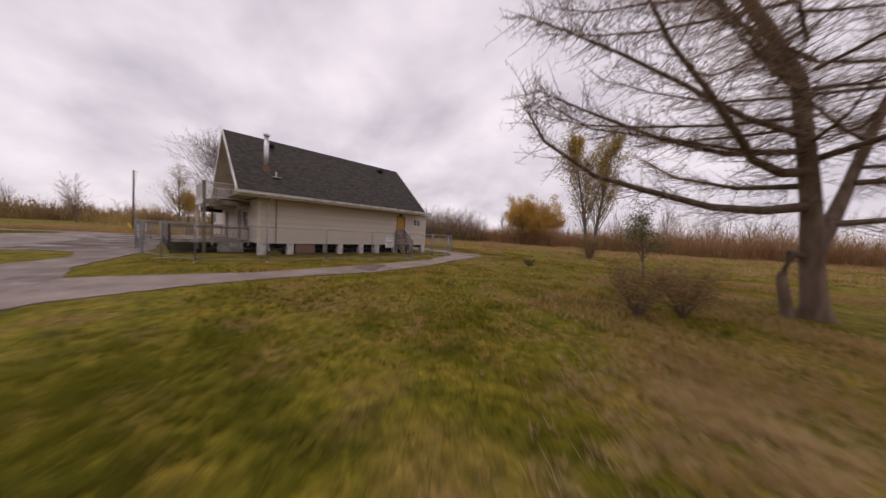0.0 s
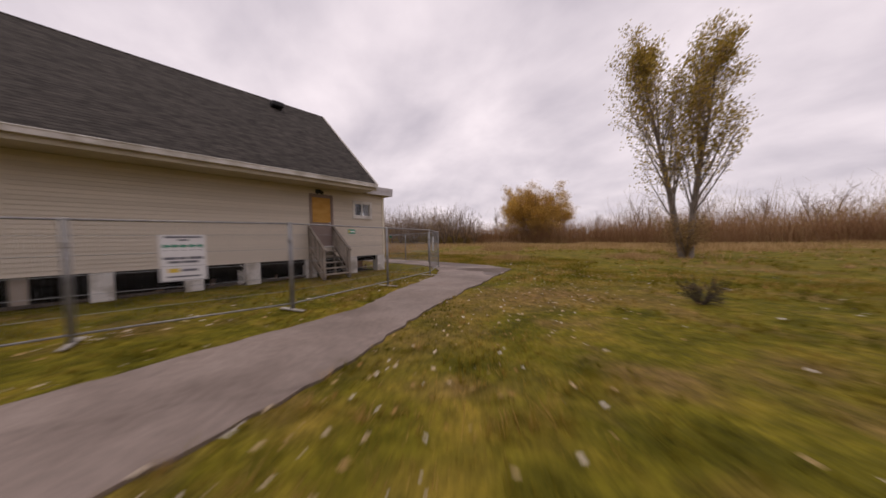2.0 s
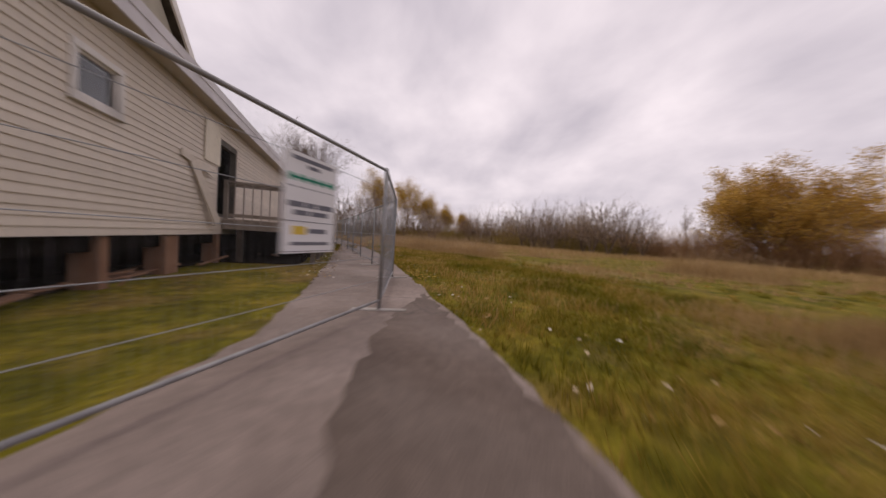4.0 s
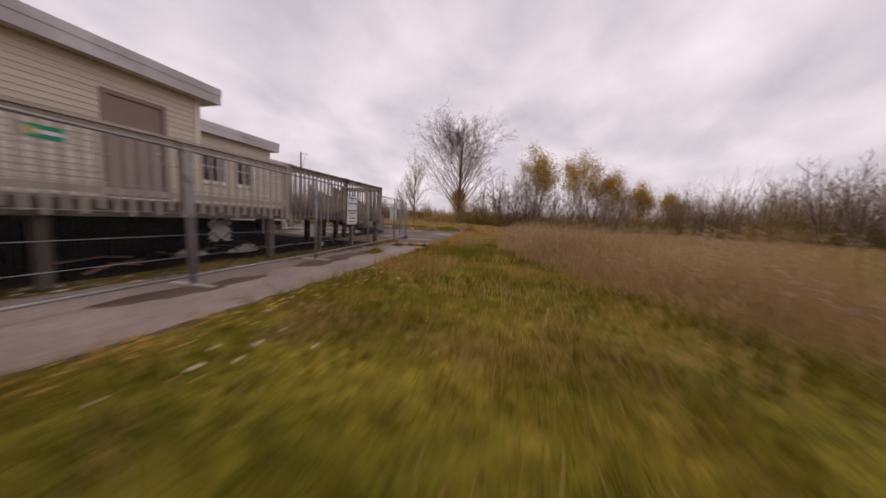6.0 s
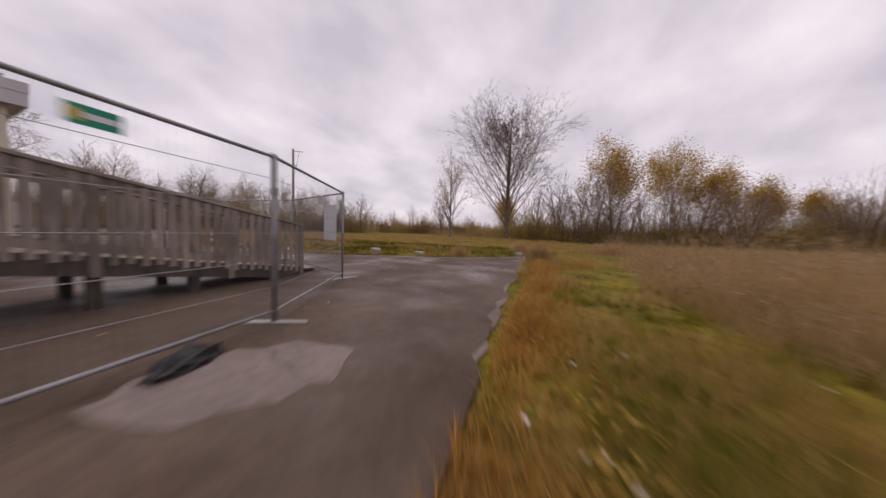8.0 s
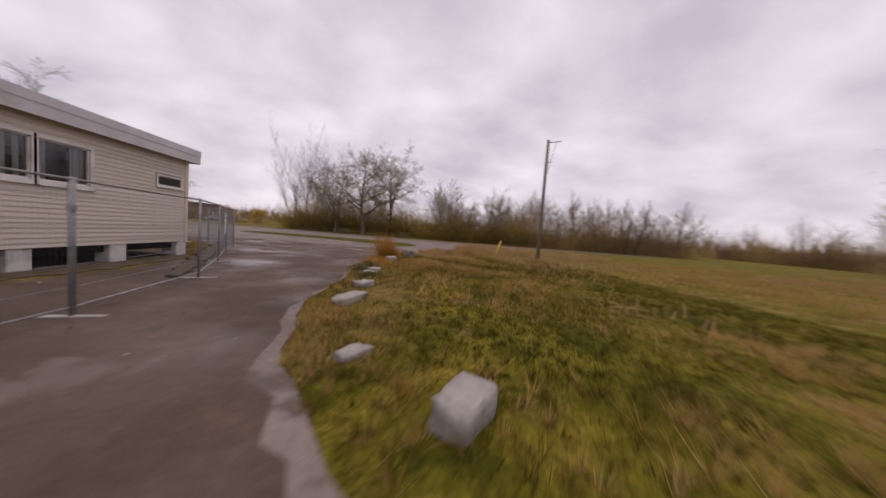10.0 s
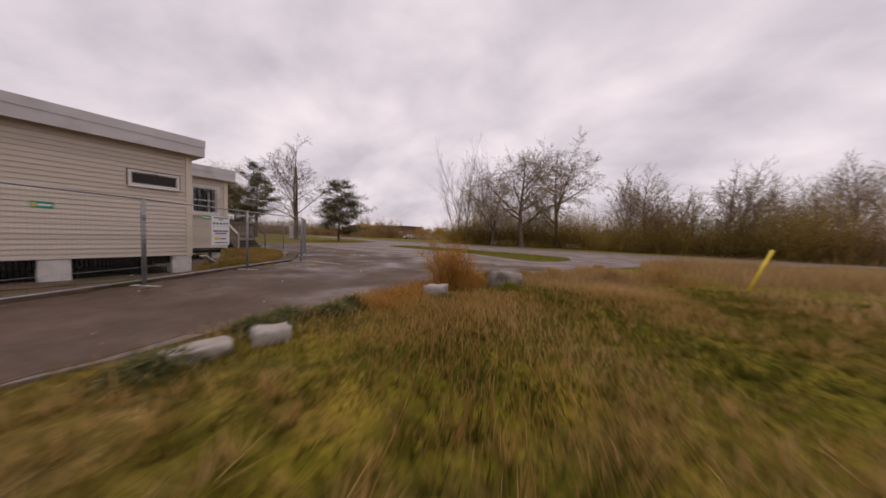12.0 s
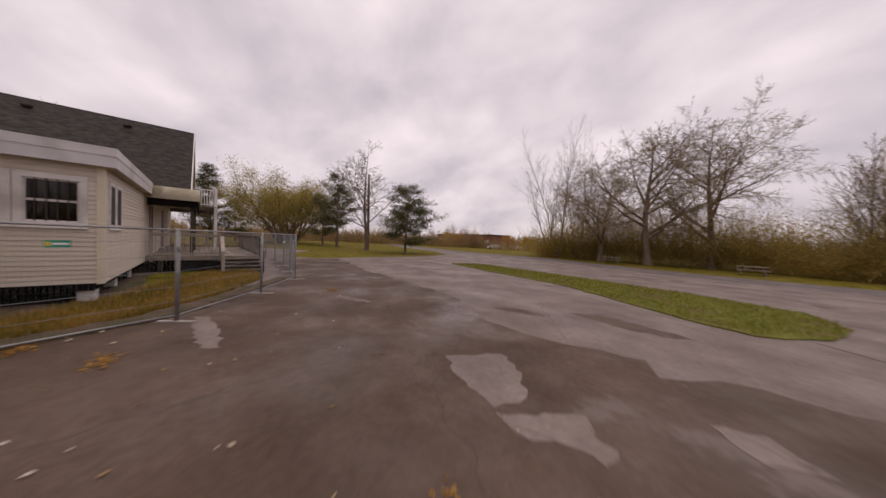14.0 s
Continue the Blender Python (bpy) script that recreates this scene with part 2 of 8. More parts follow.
LEAF_YELLOW = ramp_by_island("yellow_autumn_leaves", ((0.0, (0.33, 0.2, 0.03)), (0.5, (0.48, 0.3, 0.04)), (1.0, (0.62, 0.4, 0.07))), 0.8, 0.4)
LEAF_OCHRE = ramp_by_island("ochre_autumn_leaves", ((0.0, (0.44, 0.27, 0.06)), (0.5, (0.58, 0.37, 0.09)), (1.0, (0.68, 0.46, 0.13))), 0.8, 0.5)
LEAF_OLIVE = ramp_by_island("olive_leaves", ((0.0, (0.22, 0.19, 0.05)), (0.5, (0.37, 0.3, 0.08)), (1.0, (0.5, 0.38, 0.11))), 0.8, 0.5)
LEAF_POPLAR = ramp_by_island("yellowing_poplar_leaves", ((0.0, (0.24, 0.19, 0.055)), (0.45, (0.42, 0.31, 0.075)), (1.0, (0.60, 0.43, 0.10))), 0.8, 0.5)
NEEDLE = ramp_by_island("dark_pine_needles", ((0.0, (0.06, 0.066, 0.028)), (0.5, (0.115, 0.115, 0.05)), (1.0, (0.20, 0.175, 0.085))), 0.8, 0.25)
LAWN = ramp_by_island("lawn_blades", ((0.0, (0.072, 0.071, 0.006)), (0.35, (0.160, 0.142, 0.011)), (0.6, (0.258, 0.196, 0.024)), (0.8, (0.37, 0.25, 0.06)), (1.0, (0.50, 0.325, 0.12))), 0.85, 0.35, 0.55, 0.55)
STRAW = ramp_by_island("dry_straw_grass", ((0.0, (0.27, 0.155, 0.040)), (0.5, (0.45, 0.285, 0.095)), (1.0, (0.62, 0.43, 0.20))), 0.85, 0.4, 0.45, 0.5)
WEED = ramp_by_island("brown_dead_weeds", ((0.0, (0.27, 0.17, 0.072)), (0.5, (0.45, 0.30, 0.14)), (1.0, (0.63, 0.455, 0.245))), 0.85, 0.55, 0.4, 0.4)
GOLD = ramp_by_island("golden_brown_grass", ((0.0, (0.27, 0.13, 0.032)), (0.5, (0.48, 0.26, 0.062)), (1.0, (0.64, 0.40, 0.13))), 0.8, 0.45, 0.35, 1.2)
IVY = ramp_by_island("low_green_weeds", ((0.0, (0.075, 0.085, 0.028)), (0.5, (0.14, 0.145, 0.055)), (1.0, (0.26, 0.23, 0.1))), 0.8, 0.3)
PLUME = ramp_by_island("tan_seed_plumes", ((0.0, (0.26, 0.17, 0.10)), (0.5, (0.38, 0.27, 0.17)), (1.0, (0.50, 0.38, 0.26))), 0.9, 0.4)
THATCH = ramp_by_island("bleached_dead_thatch", ((0.0, (0.31, 0.205, 0.09)), (0.5, (0.48, 0.34, 0.17)), (1.0, (0.64, 0.49, 0.29))), 0.85, 0.45, 0.4, 0.5)
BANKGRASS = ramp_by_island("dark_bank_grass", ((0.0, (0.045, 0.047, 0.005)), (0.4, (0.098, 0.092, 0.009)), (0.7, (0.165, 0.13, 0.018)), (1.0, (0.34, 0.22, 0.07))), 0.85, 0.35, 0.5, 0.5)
LUSH = ramp_by_island("lush_green_grass", ((0.0, (0.10, 0.108, 0.009)), (0.5, (0.185, 0.185, 0.017)), (1.0, (0.28, 0.245, 0.035))), 0.85, 0.45, 0.3, 0.8)
LITTER = ramp_by_island("fallen_leaves", ((0.0, (0.30, 0.16, 0.05)), (0.35, (0.42, 0.29, 0.13)), (0.65, (0.52, 0.44, 0.34)), (1.0, (0.66, 0.62, 0.58))))


def glass_material():
    mat = bpy.data.materials.new("window_glass")
    mat.use_nodes = True
    b = mat.node_tree.nodes["Principled BSDF"]
    b.inputs["Base Color"].default_value = (0.85, 0.88, 0.9, 1)
    b.inputs["Roughness"].default_value = 0.03
    b.inputs["Transmission Weight"].default_value = 1.0
    b.inputs["IOR"].default_value = 1.45
    return mat


GLASS = glass_material()


def asphalt(name, dark, light, patch, patch_scale, wet, seed):
    """Old asphalt: speckle, broad lighter and darker patches with firm edges, hairline cracks, damp spots."""
    mat = bpy.data.materials.new(name)
    mat.use_nodes = True
    n, l = mat.node_tree.nodes, mat.node_tree.links
    b = n["Principled BSDF"]
    co = n.new("ShaderNodeTexCoord")
    mp = n.new("ShaderNodeMapping")
    mp.inputs["Location"].default_value = (seed * 7.3, seed * 3.1, 0)
    l.new(co.outputs["Object"], mp.inputs[0])

    def tex(scale, detail, rough=0.55):
        t = n.new("ShaderNodeTexNoise")
        t.inputs["Scale"].default_value, t.inputs["Detail"].default_value, t.inputs["Roughness"].default_value = scale, detail, rough
        l.new(mp.outputs[0], t.inputs["Vector"])
        return t.outputs["Fac"]

    def ramp(src, a, z, c0=(0, 0, 0), c1=(1, 1, 1)):
        r = n.new("ShaderNodeValToRGB")
        r.color_ramp.elements[0].position, r.color_ramp.elements[1].position = a, z
        r.color_ramp.elements[0].color, r.color_ramp.elements[1].color = (*c0, 1), (*c1, 1)
        l.new(src, r.inputs[0])
        return r.outputs[0]

    def mix(fac, a, z, mode="MIX"):
        m = n.new("ShaderNodeMixRGB")
        m.blend_type = mode
        for i, v in enumerate((fac, a, z)):
            if isinstance(v, (int, float)):
                m.inputs[i].default_value = v
            elif isinstance(v, tuple):
                m.inputs[i].default_value = (*v, 1)
            else:
                l.new(v, m.inputs[i])
        return m.outputs[0]

    base = ramp(tex(0.9, 6), 0.3, 0.7, dark, light)
    speck = ramp(tex(140, 2), 0.3, 0.75, (0.72, 0.72, 0.72), (1.25, 1.25, 1.25))
    base = mix(1.0, base, speck, "MULTIPLY")
    base = mix(1.0, base, ramp(tex(11, 6, 0.6), 0.3, 0.7, (0.84, 0.84, 0.84), (1.16, 1.16, 1.16)), "MULTIPLY")
    base = mix(1.0, base, ramp(tex(0.55, 7, 0.6), 0.34, 0.66, (0.78, 0.77, 0.76), (1.2, 1.2, 1.2)), "MULTIPLY")
    base = mix(ramp(tex(patch_scale, 8, 0.62), 0.62, 0.645), base, patch)
    vor = n.new("ShaderNodeTexVoronoi")
    vor.feature = "DISTANCE_TO_EDGE"
    vor.inputs["Scale"].default_value = 0.28
    warp = n.new("ShaderNodeMixRGB")
    warp.inputs[0].default_value = 0.4
    nz = n.new("ShaderNodeTexNoise")
    nz.inputs["Scale"].default_value, nz.inputs["Detail"].default_value = 1.4, 5
    l.new(mp.outputs[0], nz.inputs["Vector"])
    l.new(mp.outputs[0], warp.inputs[1])
    l.new(nz.outputs["Color"], warp.inputs[2])
    l.new(warp.outputs[0], vor.inputs["Vector"])
    crack = ramp(vor.outputs["Distance"], 0.001, 0.004)
    base = mix(crack, mix(0.38, base, (0.03, 0.025, 0.02)), base)
    l.new(base, b.inputs["Base Color"])
    l.new(ramp(tex(0.45, 4), 0.42, 0.66, (0.82, 0.82, 0.82), (wet, wet, wet)), b.inputs["Roughness"])
    b.inputs["Specular IOR Level"].default_value = 0.25
    bp = n.new("ShaderNodeBump")
    bp.inputs["Strength"].default_value, bp.inputs["Distance"].default_value = 0.35, 0.006
    l.new(tex(110, 3), bp.inputs["Height"])
    l.new(bp.outputs[0], b.inputs["Normal"])
    return mat


PATHMAT = asphalt("worn_path_asphalt", (0.21, 0.166, 0.146), (0.272, 0.22, 0.196), (0.16, 0.123, 0.104), 0.33, 0.6, 1)
LOTDARK = asphalt("dark_damp_asphalt", (0.088, 0.058, 0.042), (0.126, 0.088, 0.067), (0.155, 0.12, 0.103), 0.22, 0.27, 6)
LOTPALE = asphalt("pale_old_asphalt", (0.178, 0.142, 0.127), (0.232, 0.188, 0.17), (0.125, 0.096, 0.083), 0.3, 0.5, 3)
PATCHMAT = asphalt("brown_repair_asphalt", (0.115, 0.085, 0.07), (0.15, 0.115, 0.097), (0.18, 0.14, 0.122), 0.3, 0.5, 5)
ROADMAT = asphalt("grey_road_asphalt", (0.13, 0.108, 0.105), (0.17, 0.145, 0.142), (0.20, 0.166, 0.156), 0.2, 0.6, 4)


# ---- mesh helpers ----
class Shape:
    """Vertices and faces that become one mesh."""

    def __init__(self):
        self.v, self.f = [], []

    def box(self, x0, y0, z0, x1, y1, z1):
        k = len(self.v)
        self.v += [(x, y, z) for z in (z0, z1) for x, y in ((x0, y0), (x1, y0), (x1, y1), (x0, y1))]
        self.f += [tuple(k + i for i in q) for q in ((0, 3, 2, 1), (4, 5, 6, 7), (0, 1, 5, 4), (1, 2, 6, 5), (2, 3, 7, 6), (3, 0, 4, 7))]
        return self

    def beam(self, p, q, w, h):
        """A straight bar from p to q, w wide and h high."""
        p, q = Vector(p), Vector(q)
        d = (q - p).normalized()
        side = d.cross(Vector((0, 0, 1)))
        side = Vector((1, 0, 0)) if side.length < 1e-4 else side.normalized()
        up = side.cross(d)
        k = len(self.v)
        for e in (p, q):
            self.v += [tuple(e + side * a * w / 2 + up * b * h / 2) for a, b in ((-1, -1), (1, -1), (1, 1), (-1, 1))]
        self.f += [tuple(k + i for i in f) for f in ((0, 1, 2, 3), (7, 6, 5, 4), (0, 4, 5, 1), (1, 5, 6, 2), (2, 6, 7, 3), (3, 7, 4, 0))]
        return self

    def tube(self, p, q, r0, r1, n=6, cap=False):
        p, q = Vector(p), Vector(q)
        d = q - p
        if d.length < 1e-6:
            return self
        d.normalize()
        a = d.cross(Vector((0.31, 0.2, 0.93)))
        a = Vector((1, 0, 0)) if a.length < 1e-4 else a.normalized()
        b = d.cross(a)
        k = len(self.v)
        for e, r in ((p, r0), (q, r1)):
            for i in range(n):
                t = 2 * math.pi * i / n
                self.v.append(tuple(e + (a * math.cos(t) + b * math.sin(t)) * r))
        for i in range(n):
            j = (i + 1) % n
            self.f.append((k + i, k + j, k + n + j, k + n + i))
        if cap:
            self.f += [tuple(k + i for i in reversed(range(n))), tuple(k + n + i for i in range(n))]
        return self

    def pipe(self, points, radii, n=8):
        """One bent tube through the points."""
        points = [Vector(p) for p in points]
        k, m = len(self.v), len(points)
        for j, (p, r) in enumerate(zip(points, radii)):
            d = (points[min(m - 1, j + 1)] - points[max(0, j - 1)]).normalized()
            a = d.cross(Vector((0.31, 0.2, 0.93)))
            a = Vector((1, 0, 0)) if a.length < 1e-4 else a.normalized()
            b = d.cross(a)
            self.v += [tuple(p + (a * math.cos(t) + b * math.sin(t)) * r) for t in (2 * math.pi * i / n for i in range(n))]
        self.f += [(k + j * n + i, k + j * n + (i + 1) % n, k + (j + 1) * n + (i + 1) % n, k + (j + 1) * n + i) for j in range(m - 1) for i in range(n)]
        return self

    def tri(self, a, b, c):
        k = len(self.v)
        self.v += [tuple(a), tuple(b), tuple(c)]
        self.f.append((k, k + 1, k + 2))
        return self

    def quad(self, a, b, c, d):
        k = len(self.v)
        self.v += [tuple(a), tuple(b), tuple(c), tuple(d)]
        self.f.append((k, k + 1, k + 2, k + 3))
        return self

    def prism(self, outline, z0, z1):
        """An upright solid over a plan outline."""
        k, n = len(self.v), len(outline)
        self.v += [(x, y, z) for z in (z0, z1) for x, y in outline]
        self.f += [tuple(k + i for i in reversed(range(n))), tuple(k + n + i for i in range(n))]
        self.f += [(k + i, k + (i + 1) % n, k + n + (i + 1) % n, k + n + i) for i in range(n)]
        return self

    def mesh(self, name, mat, bevel=0.0, smooth=False):
        me = bpy.data.meshes.new(name)
        me.from_pydata(self.v, [], self.f)
        if bevel:
            bm = bmesh.new()
            bm.from_mesh(me)
            bmesh.ops.bevel(bm, geom=bm.edges[:], offset=bevel, segments=1, affect="EDGES", clamp_overlap=True)
            bm.to_mesh(me)
            bm.free()
        me.materials.append(mat)
        if smooth:
            me.polygons.foreach_set("use_smooth", [True] * len(me.polygons))
        me.update()
        return me


def part(name, shape, mat, parent=None, label="", bevel=0.0, smooth=False):
    """Links one mesh, under a thing or a part of it."""
    ob = new(name, shape if isinstance(shape, bpy.types.Mesh) else shape.mesh(name, mat, bevel, smooth))
    ob.parent = parent
    return tagged(ob, label)


def thing(name, label, category, group="", kind="", at=None):
    ob = new(name)
    ob.empty_display_size = 0.2
    if at is not None:
        ob.matrix_basis = at
    return tagged(ob, label, category, group, kind)


# ---- ground ----
def smooth_step(a, b, x):
    t = min(1, max(0, (x - a) / (b - a)))
    return t * t * (3 - 2 * t)


LOT_EDGE = [(-36.0, 3.0), (-34.4, 2.1), (-32.6, 0.6), (-31.4, -0.8), (-30.5, -2.6), (-29.3, -4.3), (-28.6, -6.8), (-28.7, -9.4), (-28.45, -11.7), (-28.65, -14.4), (-29.6, -17.15), (-30.6, -19.7)]


def lot_edge(y):
    """Where the grass west of the parking lot begins."""
    for (x0, y0), (x1, y1) in zip(LOT_EDGE, LOT_EDGE[1:]):
        if y1 <= y <= y0:
            return x0 + (x1 - x0) * (y - y0) / (y1 - y0)
    return -36.0 if y > 3 else -30.6


def ground_z(x, y):
    """Gentle unevenness of the grass; level round the house and on the pavements, a low bank beside the parking lot."""
    rough = 0.05 * noise.noise(Vector((x * 0.22, y * 0.22, 0.3))) + 0.03 * noise.noise(Vector((x * 0.8, y * 0.8, 1.7)))
    edge = lot_edge(y)
    west = smooth_step(0.5, 2.6, edge - x) * smooth_step(4.5, 1.5, y) * smooth_step(-19, -15.5, y)
    north = smooth_step(5.2, 7.5, y)
    east = smooth_step(10.3, 13.5, x)
    k = max(west, north, east, smooth_step(-52, -60, y))
    bank = 0.12 * west
    far = 0.6 * smooth_step(60, 160, math.hypot(x, y)) * noise.noise(Vector((x * 0.012, y * 0.012, 4)))
    return k * (rough + bank) + far - 0.02


def build_ground():
    xs = [-3000, -1200, -500, -260, -180, -140] + [-120 + 2.5 * i for i in range(17)] + [-77.5 + 1.0 * i for i in range(130)] + [55 + 4 * i for i in range(18)] + [140, 180, 260, 500, 1200, 3000]
    ys = [-3000, -1200, -500, -260, -180, -140] + [-120 + 3 * i for i in range(17)] + [-70 + 1.0 * i for i in range(111)] + [44 + 3 * i for i in range(28)] + [150, 200, 260, 500, 1200, 3000]
    s = Shape()
    nx = len(xs)
    s.v = [(x, y, ground_z(x, y) if abs(x) < 400 and abs(y) < 400 else 0.0) for y in ys for x in xs]
    s.f = [(j * nx + i, j * nx + i + 1, (j + 1) * nx + i + 1, (j + 1) * nx + i) for j in range(len(ys) - 1) for i in range(nx - 1)]
    mat = bpy.data.materials.new("autumn_turf")
    mat.use_nodes = True
    n, l = mat.node_tree.nodes, mat.node_tree.links
    b = n["Principled BSDF"]
    b.inputs["Roughness"].default_value, b.inputs["Specular IOR Level"].default_value = 0.95, 0.1
    co = n.new("ShaderNodeTexCoord")

    def tex(scale, detail):
        t = n.new("ShaderNodeTexNoise")
        t.inputs["Scale"].default_value, t.inputs["Detail"].default_value = scale, detail
        l.new(co.outputs["Object"], t.inputs["Vector"])
        return t.outputs["Fac"]

    def ramp(src, stops):
        r = n.new("ShaderNodeValToRGB")
        els = r.color_ramp.elements
        while len(els) < len(stops):
            els.new(0.5)
        for e, (p, c) in zip(els, stops):
            e.position, e.color = p, (*c, 1)
        l.new(src, r.inputs[0])
        return r.outputs[0]

    def mix(fac, a, z, mode="MIX"):
        m = n.new("ShaderNodeMixRGB")
        m.blend_type = mode
        for i, v in enumerate((fac, a, z)):
            if isinstance(v, (int, float)):
                m.inputs[i].default_value = v
            else:
                l.new(v, m.inputs[i])
        return m.outputs[0]

    green = ramp(tex(1.1, 6), ((0.3, (0.072, 0.071, 0.007)), (0.5, (0.148, 0.131, 0.014)), (0.7, (0.232, 0.176, 0.028))))
    brown = ramp(tex(2.3, 5), ((0.3, (0.15, 0.096, 0.035)), (0.7, (0.27, 0.175, 0.08))))
    turf = mix(ramp(tex(0.16, 5), ((0.54, (0, 0, 0)), (0.74, (1, 1, 1)))), green, brown)
    turf = mix(ramp(tex(0.75, 6), ((0.52, (0, 0, 0)), (0.68, (0.75, 0.75, 0.75)))), turf, brown)
    turf = mix(1.0, turf, ramp(tex(5, 5), ((0.3, (0.62, 0.64, 0.6)), (0.7, (1.3, 1.28, 1.2)))), "MULTIPLY")
    turf = mix(1.0, turf, ramp(tex(26, 3), ((0.25, (0.55, 0.55, 0.55)), (0.75, (1.45, 1.4, 1.3)))), "MULTIPLY")
    l.new(turf, b.inputs["Base Color"])
    bp = n.new("ShaderNodeBump")
    bp.inputs["Strength"].default_value, bp.inputs["Distance"].default_value = 0.9, 0.12
    l.new(tex(7, 8), bp.inputs["Height"])
    l.new(bp.outputs[0], b.inputs["Normal"])
    tagged(part("ground", s, mat, smooth=True), "olive autumn turf with worn brown patches", "ground", kind="structure")


build_ground()


def ragged(outline, step=0.35, amp=0.07, seed=0):
    """The outline with its long sides broken up into small uneven steps."""
    rnd = random.Random(seed)
    out = []
    for (x0, y0), (x1, y1) in zip(outline, outline[1:] + outline[:1]):
        d = math.hypot(x1 - x0, y1 - y0)
        k = max(1, int(d / step))
        for i in range(k):
            t = i / k
            a = amp if i else 0
            out.append((x0 + (x1 - x0) * t + rnd.uniform(-a, a), y0 + (y1 - y0) * t + rnd.uniform(-a, a)))
    return out


def sheet(name, outline, top, mat, label, amp=0.06, seed=0, category="pavement", step=0.4):
    ob = part(name, Shape().prism(ragged(outline, step, amp, seed), -0.06, top), mat)
    return tagged(ob, label, category, kind="structure")


PATH_RIGHT = [(12.5, -23.2), (10.4, -21.2), (9.6, -18.5), (9.4, -16.0), (9.7, -12.2), (9.3, -10.0), (8.7, -7.3), (7.6, -4.7), (6.75, -1.9), (6.45, -0.5), (6.1, 0.5), (5.45, 3.3), (3.6, 4.3), (1.3, 4.55), (-1.7, 4.7), (-7.6, 4.9), (-12.6, 4.85), (-15.0, 4.7), (-18.2, 4.45), (-21.2, 4.42)]
PATH_LEFT = [(-20.0, 2.2), (-18.2, 2.3), (-14.0, 2.7), (-11.8, 2.7), (-5.8, 2.7), (-1.9, 2.6), (0.4, 2.45), (1.8, 1.9), (3.0, 0.9), (4.1, -0.6), (4.8, -2.4), (5.2, -3.4), (6.2, -5.2), (6.6, -7.6), (7.0, -10.2), (7.4, -12.7), (7.7, -16.5), (7.1, -19.0), (6.6, -21.5)]
sheet("pavement_path", PATH_RIGHT + PATH_LEFT, 0.015, PATHMAT, "narrow worn grey asphalt path with damp patches", 0.05, 3, step=0.22)
LOT = [(-18.2, 4.45), (-21.0, 4.45), (-25.0, 3.9), (-31.9, 3.15), (-36.0, 2.9), (-34.4, 2.1), (-32.6, 0.6), (-31.4, -0.8), (-30.5, -2.6), (-29.3, -4.3), (-28.6, -6.8), (-28.7, -9.4), (-28.45, -11.7), (-28.65, -14.0), (-29.25, -14.7), (-29.6, -17.15), (-30.0, -18.4), (-30.6, -19.7), (-31.8, -21.9), (-31.6, -22.9), (-34.0, -26.5), (-36.5, -31.0),
       (-40.0, -36.0), (-48.0, -41.0), (-39.0, -45.9), (-30.0, -45.9), (-22.0, -47.2), (-11.0, -52.2), (8.0, -53.0), (30.0, -58.0), (31.0, -53.0), (8.0, -47.0), (-1.0, -42.0), (-4.2, -36.0), (-4.6, -28.8), (-5.3, -24.0), (-3.5, -22.4), (-0.5, -22.1), (2.0, -23.4), (7.0, -26.5), (12.5, -23.2), (6.6, -21.5), (3.6, -21.6), (-4.9, -19.4), (-9.0, -19.2), (-13.5, -18.9), (-16.4, -18.3), (-18.6, -17.2), (-20.2, -16.2), (-21.2, -15.0), (-22.2, -13.2), (-23.2, -11.6), (-23.6, -9.0), (-23.0, -5.0), (-20.0, -3.6), (-18.6, 0.4), (-18.2, 2.3)]
sheet("pavement_lot", LOT, 0.011, LOTPALE, "pale worn asphalt parking lot", 0.06, 5)
DARK = [(-20.6, 3.9), (-21.2, 4.40), (-25.0, 3.85), (-31.9, 3.1), (-34.6, 2.5), (-33.8, 1.9), (-32.2, 0.5), (-31.0, -0.9), (-30.1, -2.6), (-29.0, -4.4), (-28.55, -6.8), (-28.62, -9.4), (-28.4, -11.7), (-28.6, -14.0), (-29.2, -14.75), (-29.55, -17.15), (-29.95, -18.4), (-30.5, -19.7), (-31.5, -21.7), (-31.0, -22.5), (-29.4, -22.4), (-28.4, -21.6), (-28.1, -22.2), (-26.5, -21.7), (-25.1, -21.7), (-23.0, -22.9), (-20.9, -23.3), (-14.8, -23.6), (-9.0, -24.8), (-6.0, -25.2), (-5.8, -23.2), (-6.0, -20.2), (-13.5, -19.6), (-16.5, -19.0), (-19.0, -17.8), (-21.3, -15.6), (-22.8, -12.6), (-23.6, -9.0), (-22.8, -5.4), (-21.2, -3.0), (-20.0, 0.6), (-19.8, 2.2), (-20.1, 3.1)]
sheet("pavement_dark", DARK, 0.018, LOTDARK, "dark damp resurfaced asphalt with pale worn patches", 0.16, 6)
sheet("pavement_patch", [(-21.4, 2.3), (-21.6, 3.0), (-22.3, 3.35), (-22.8, 3.1), (-22.7, 2.5), (-22.0, 2.1)], 0.0225, LOTPALE, "pale worn patch in the dark asphalt", 0.06, 34, step=0.15)
sheet("pavement_patch", [(-13.2, 3.5), (-13.6, 3.95), (-15.2, 3.75), (-16.6, 3.55), (-16.4, 3.3), (-14.8, 3.3)], 0.0195, LOTDARK, "dark damp stain on the worn path", 0.09, 35, step=0.15)
sheet("pavement_patch", [(-10.4, 3.6), (-10.9, 3.95), (-12.2, 3.9), (-12.5, 3.65), (-11.5, 3.55)], 0.0195, LOTDARK, "dark damp stain on the worn path", 0.09, 36, step=0.15)
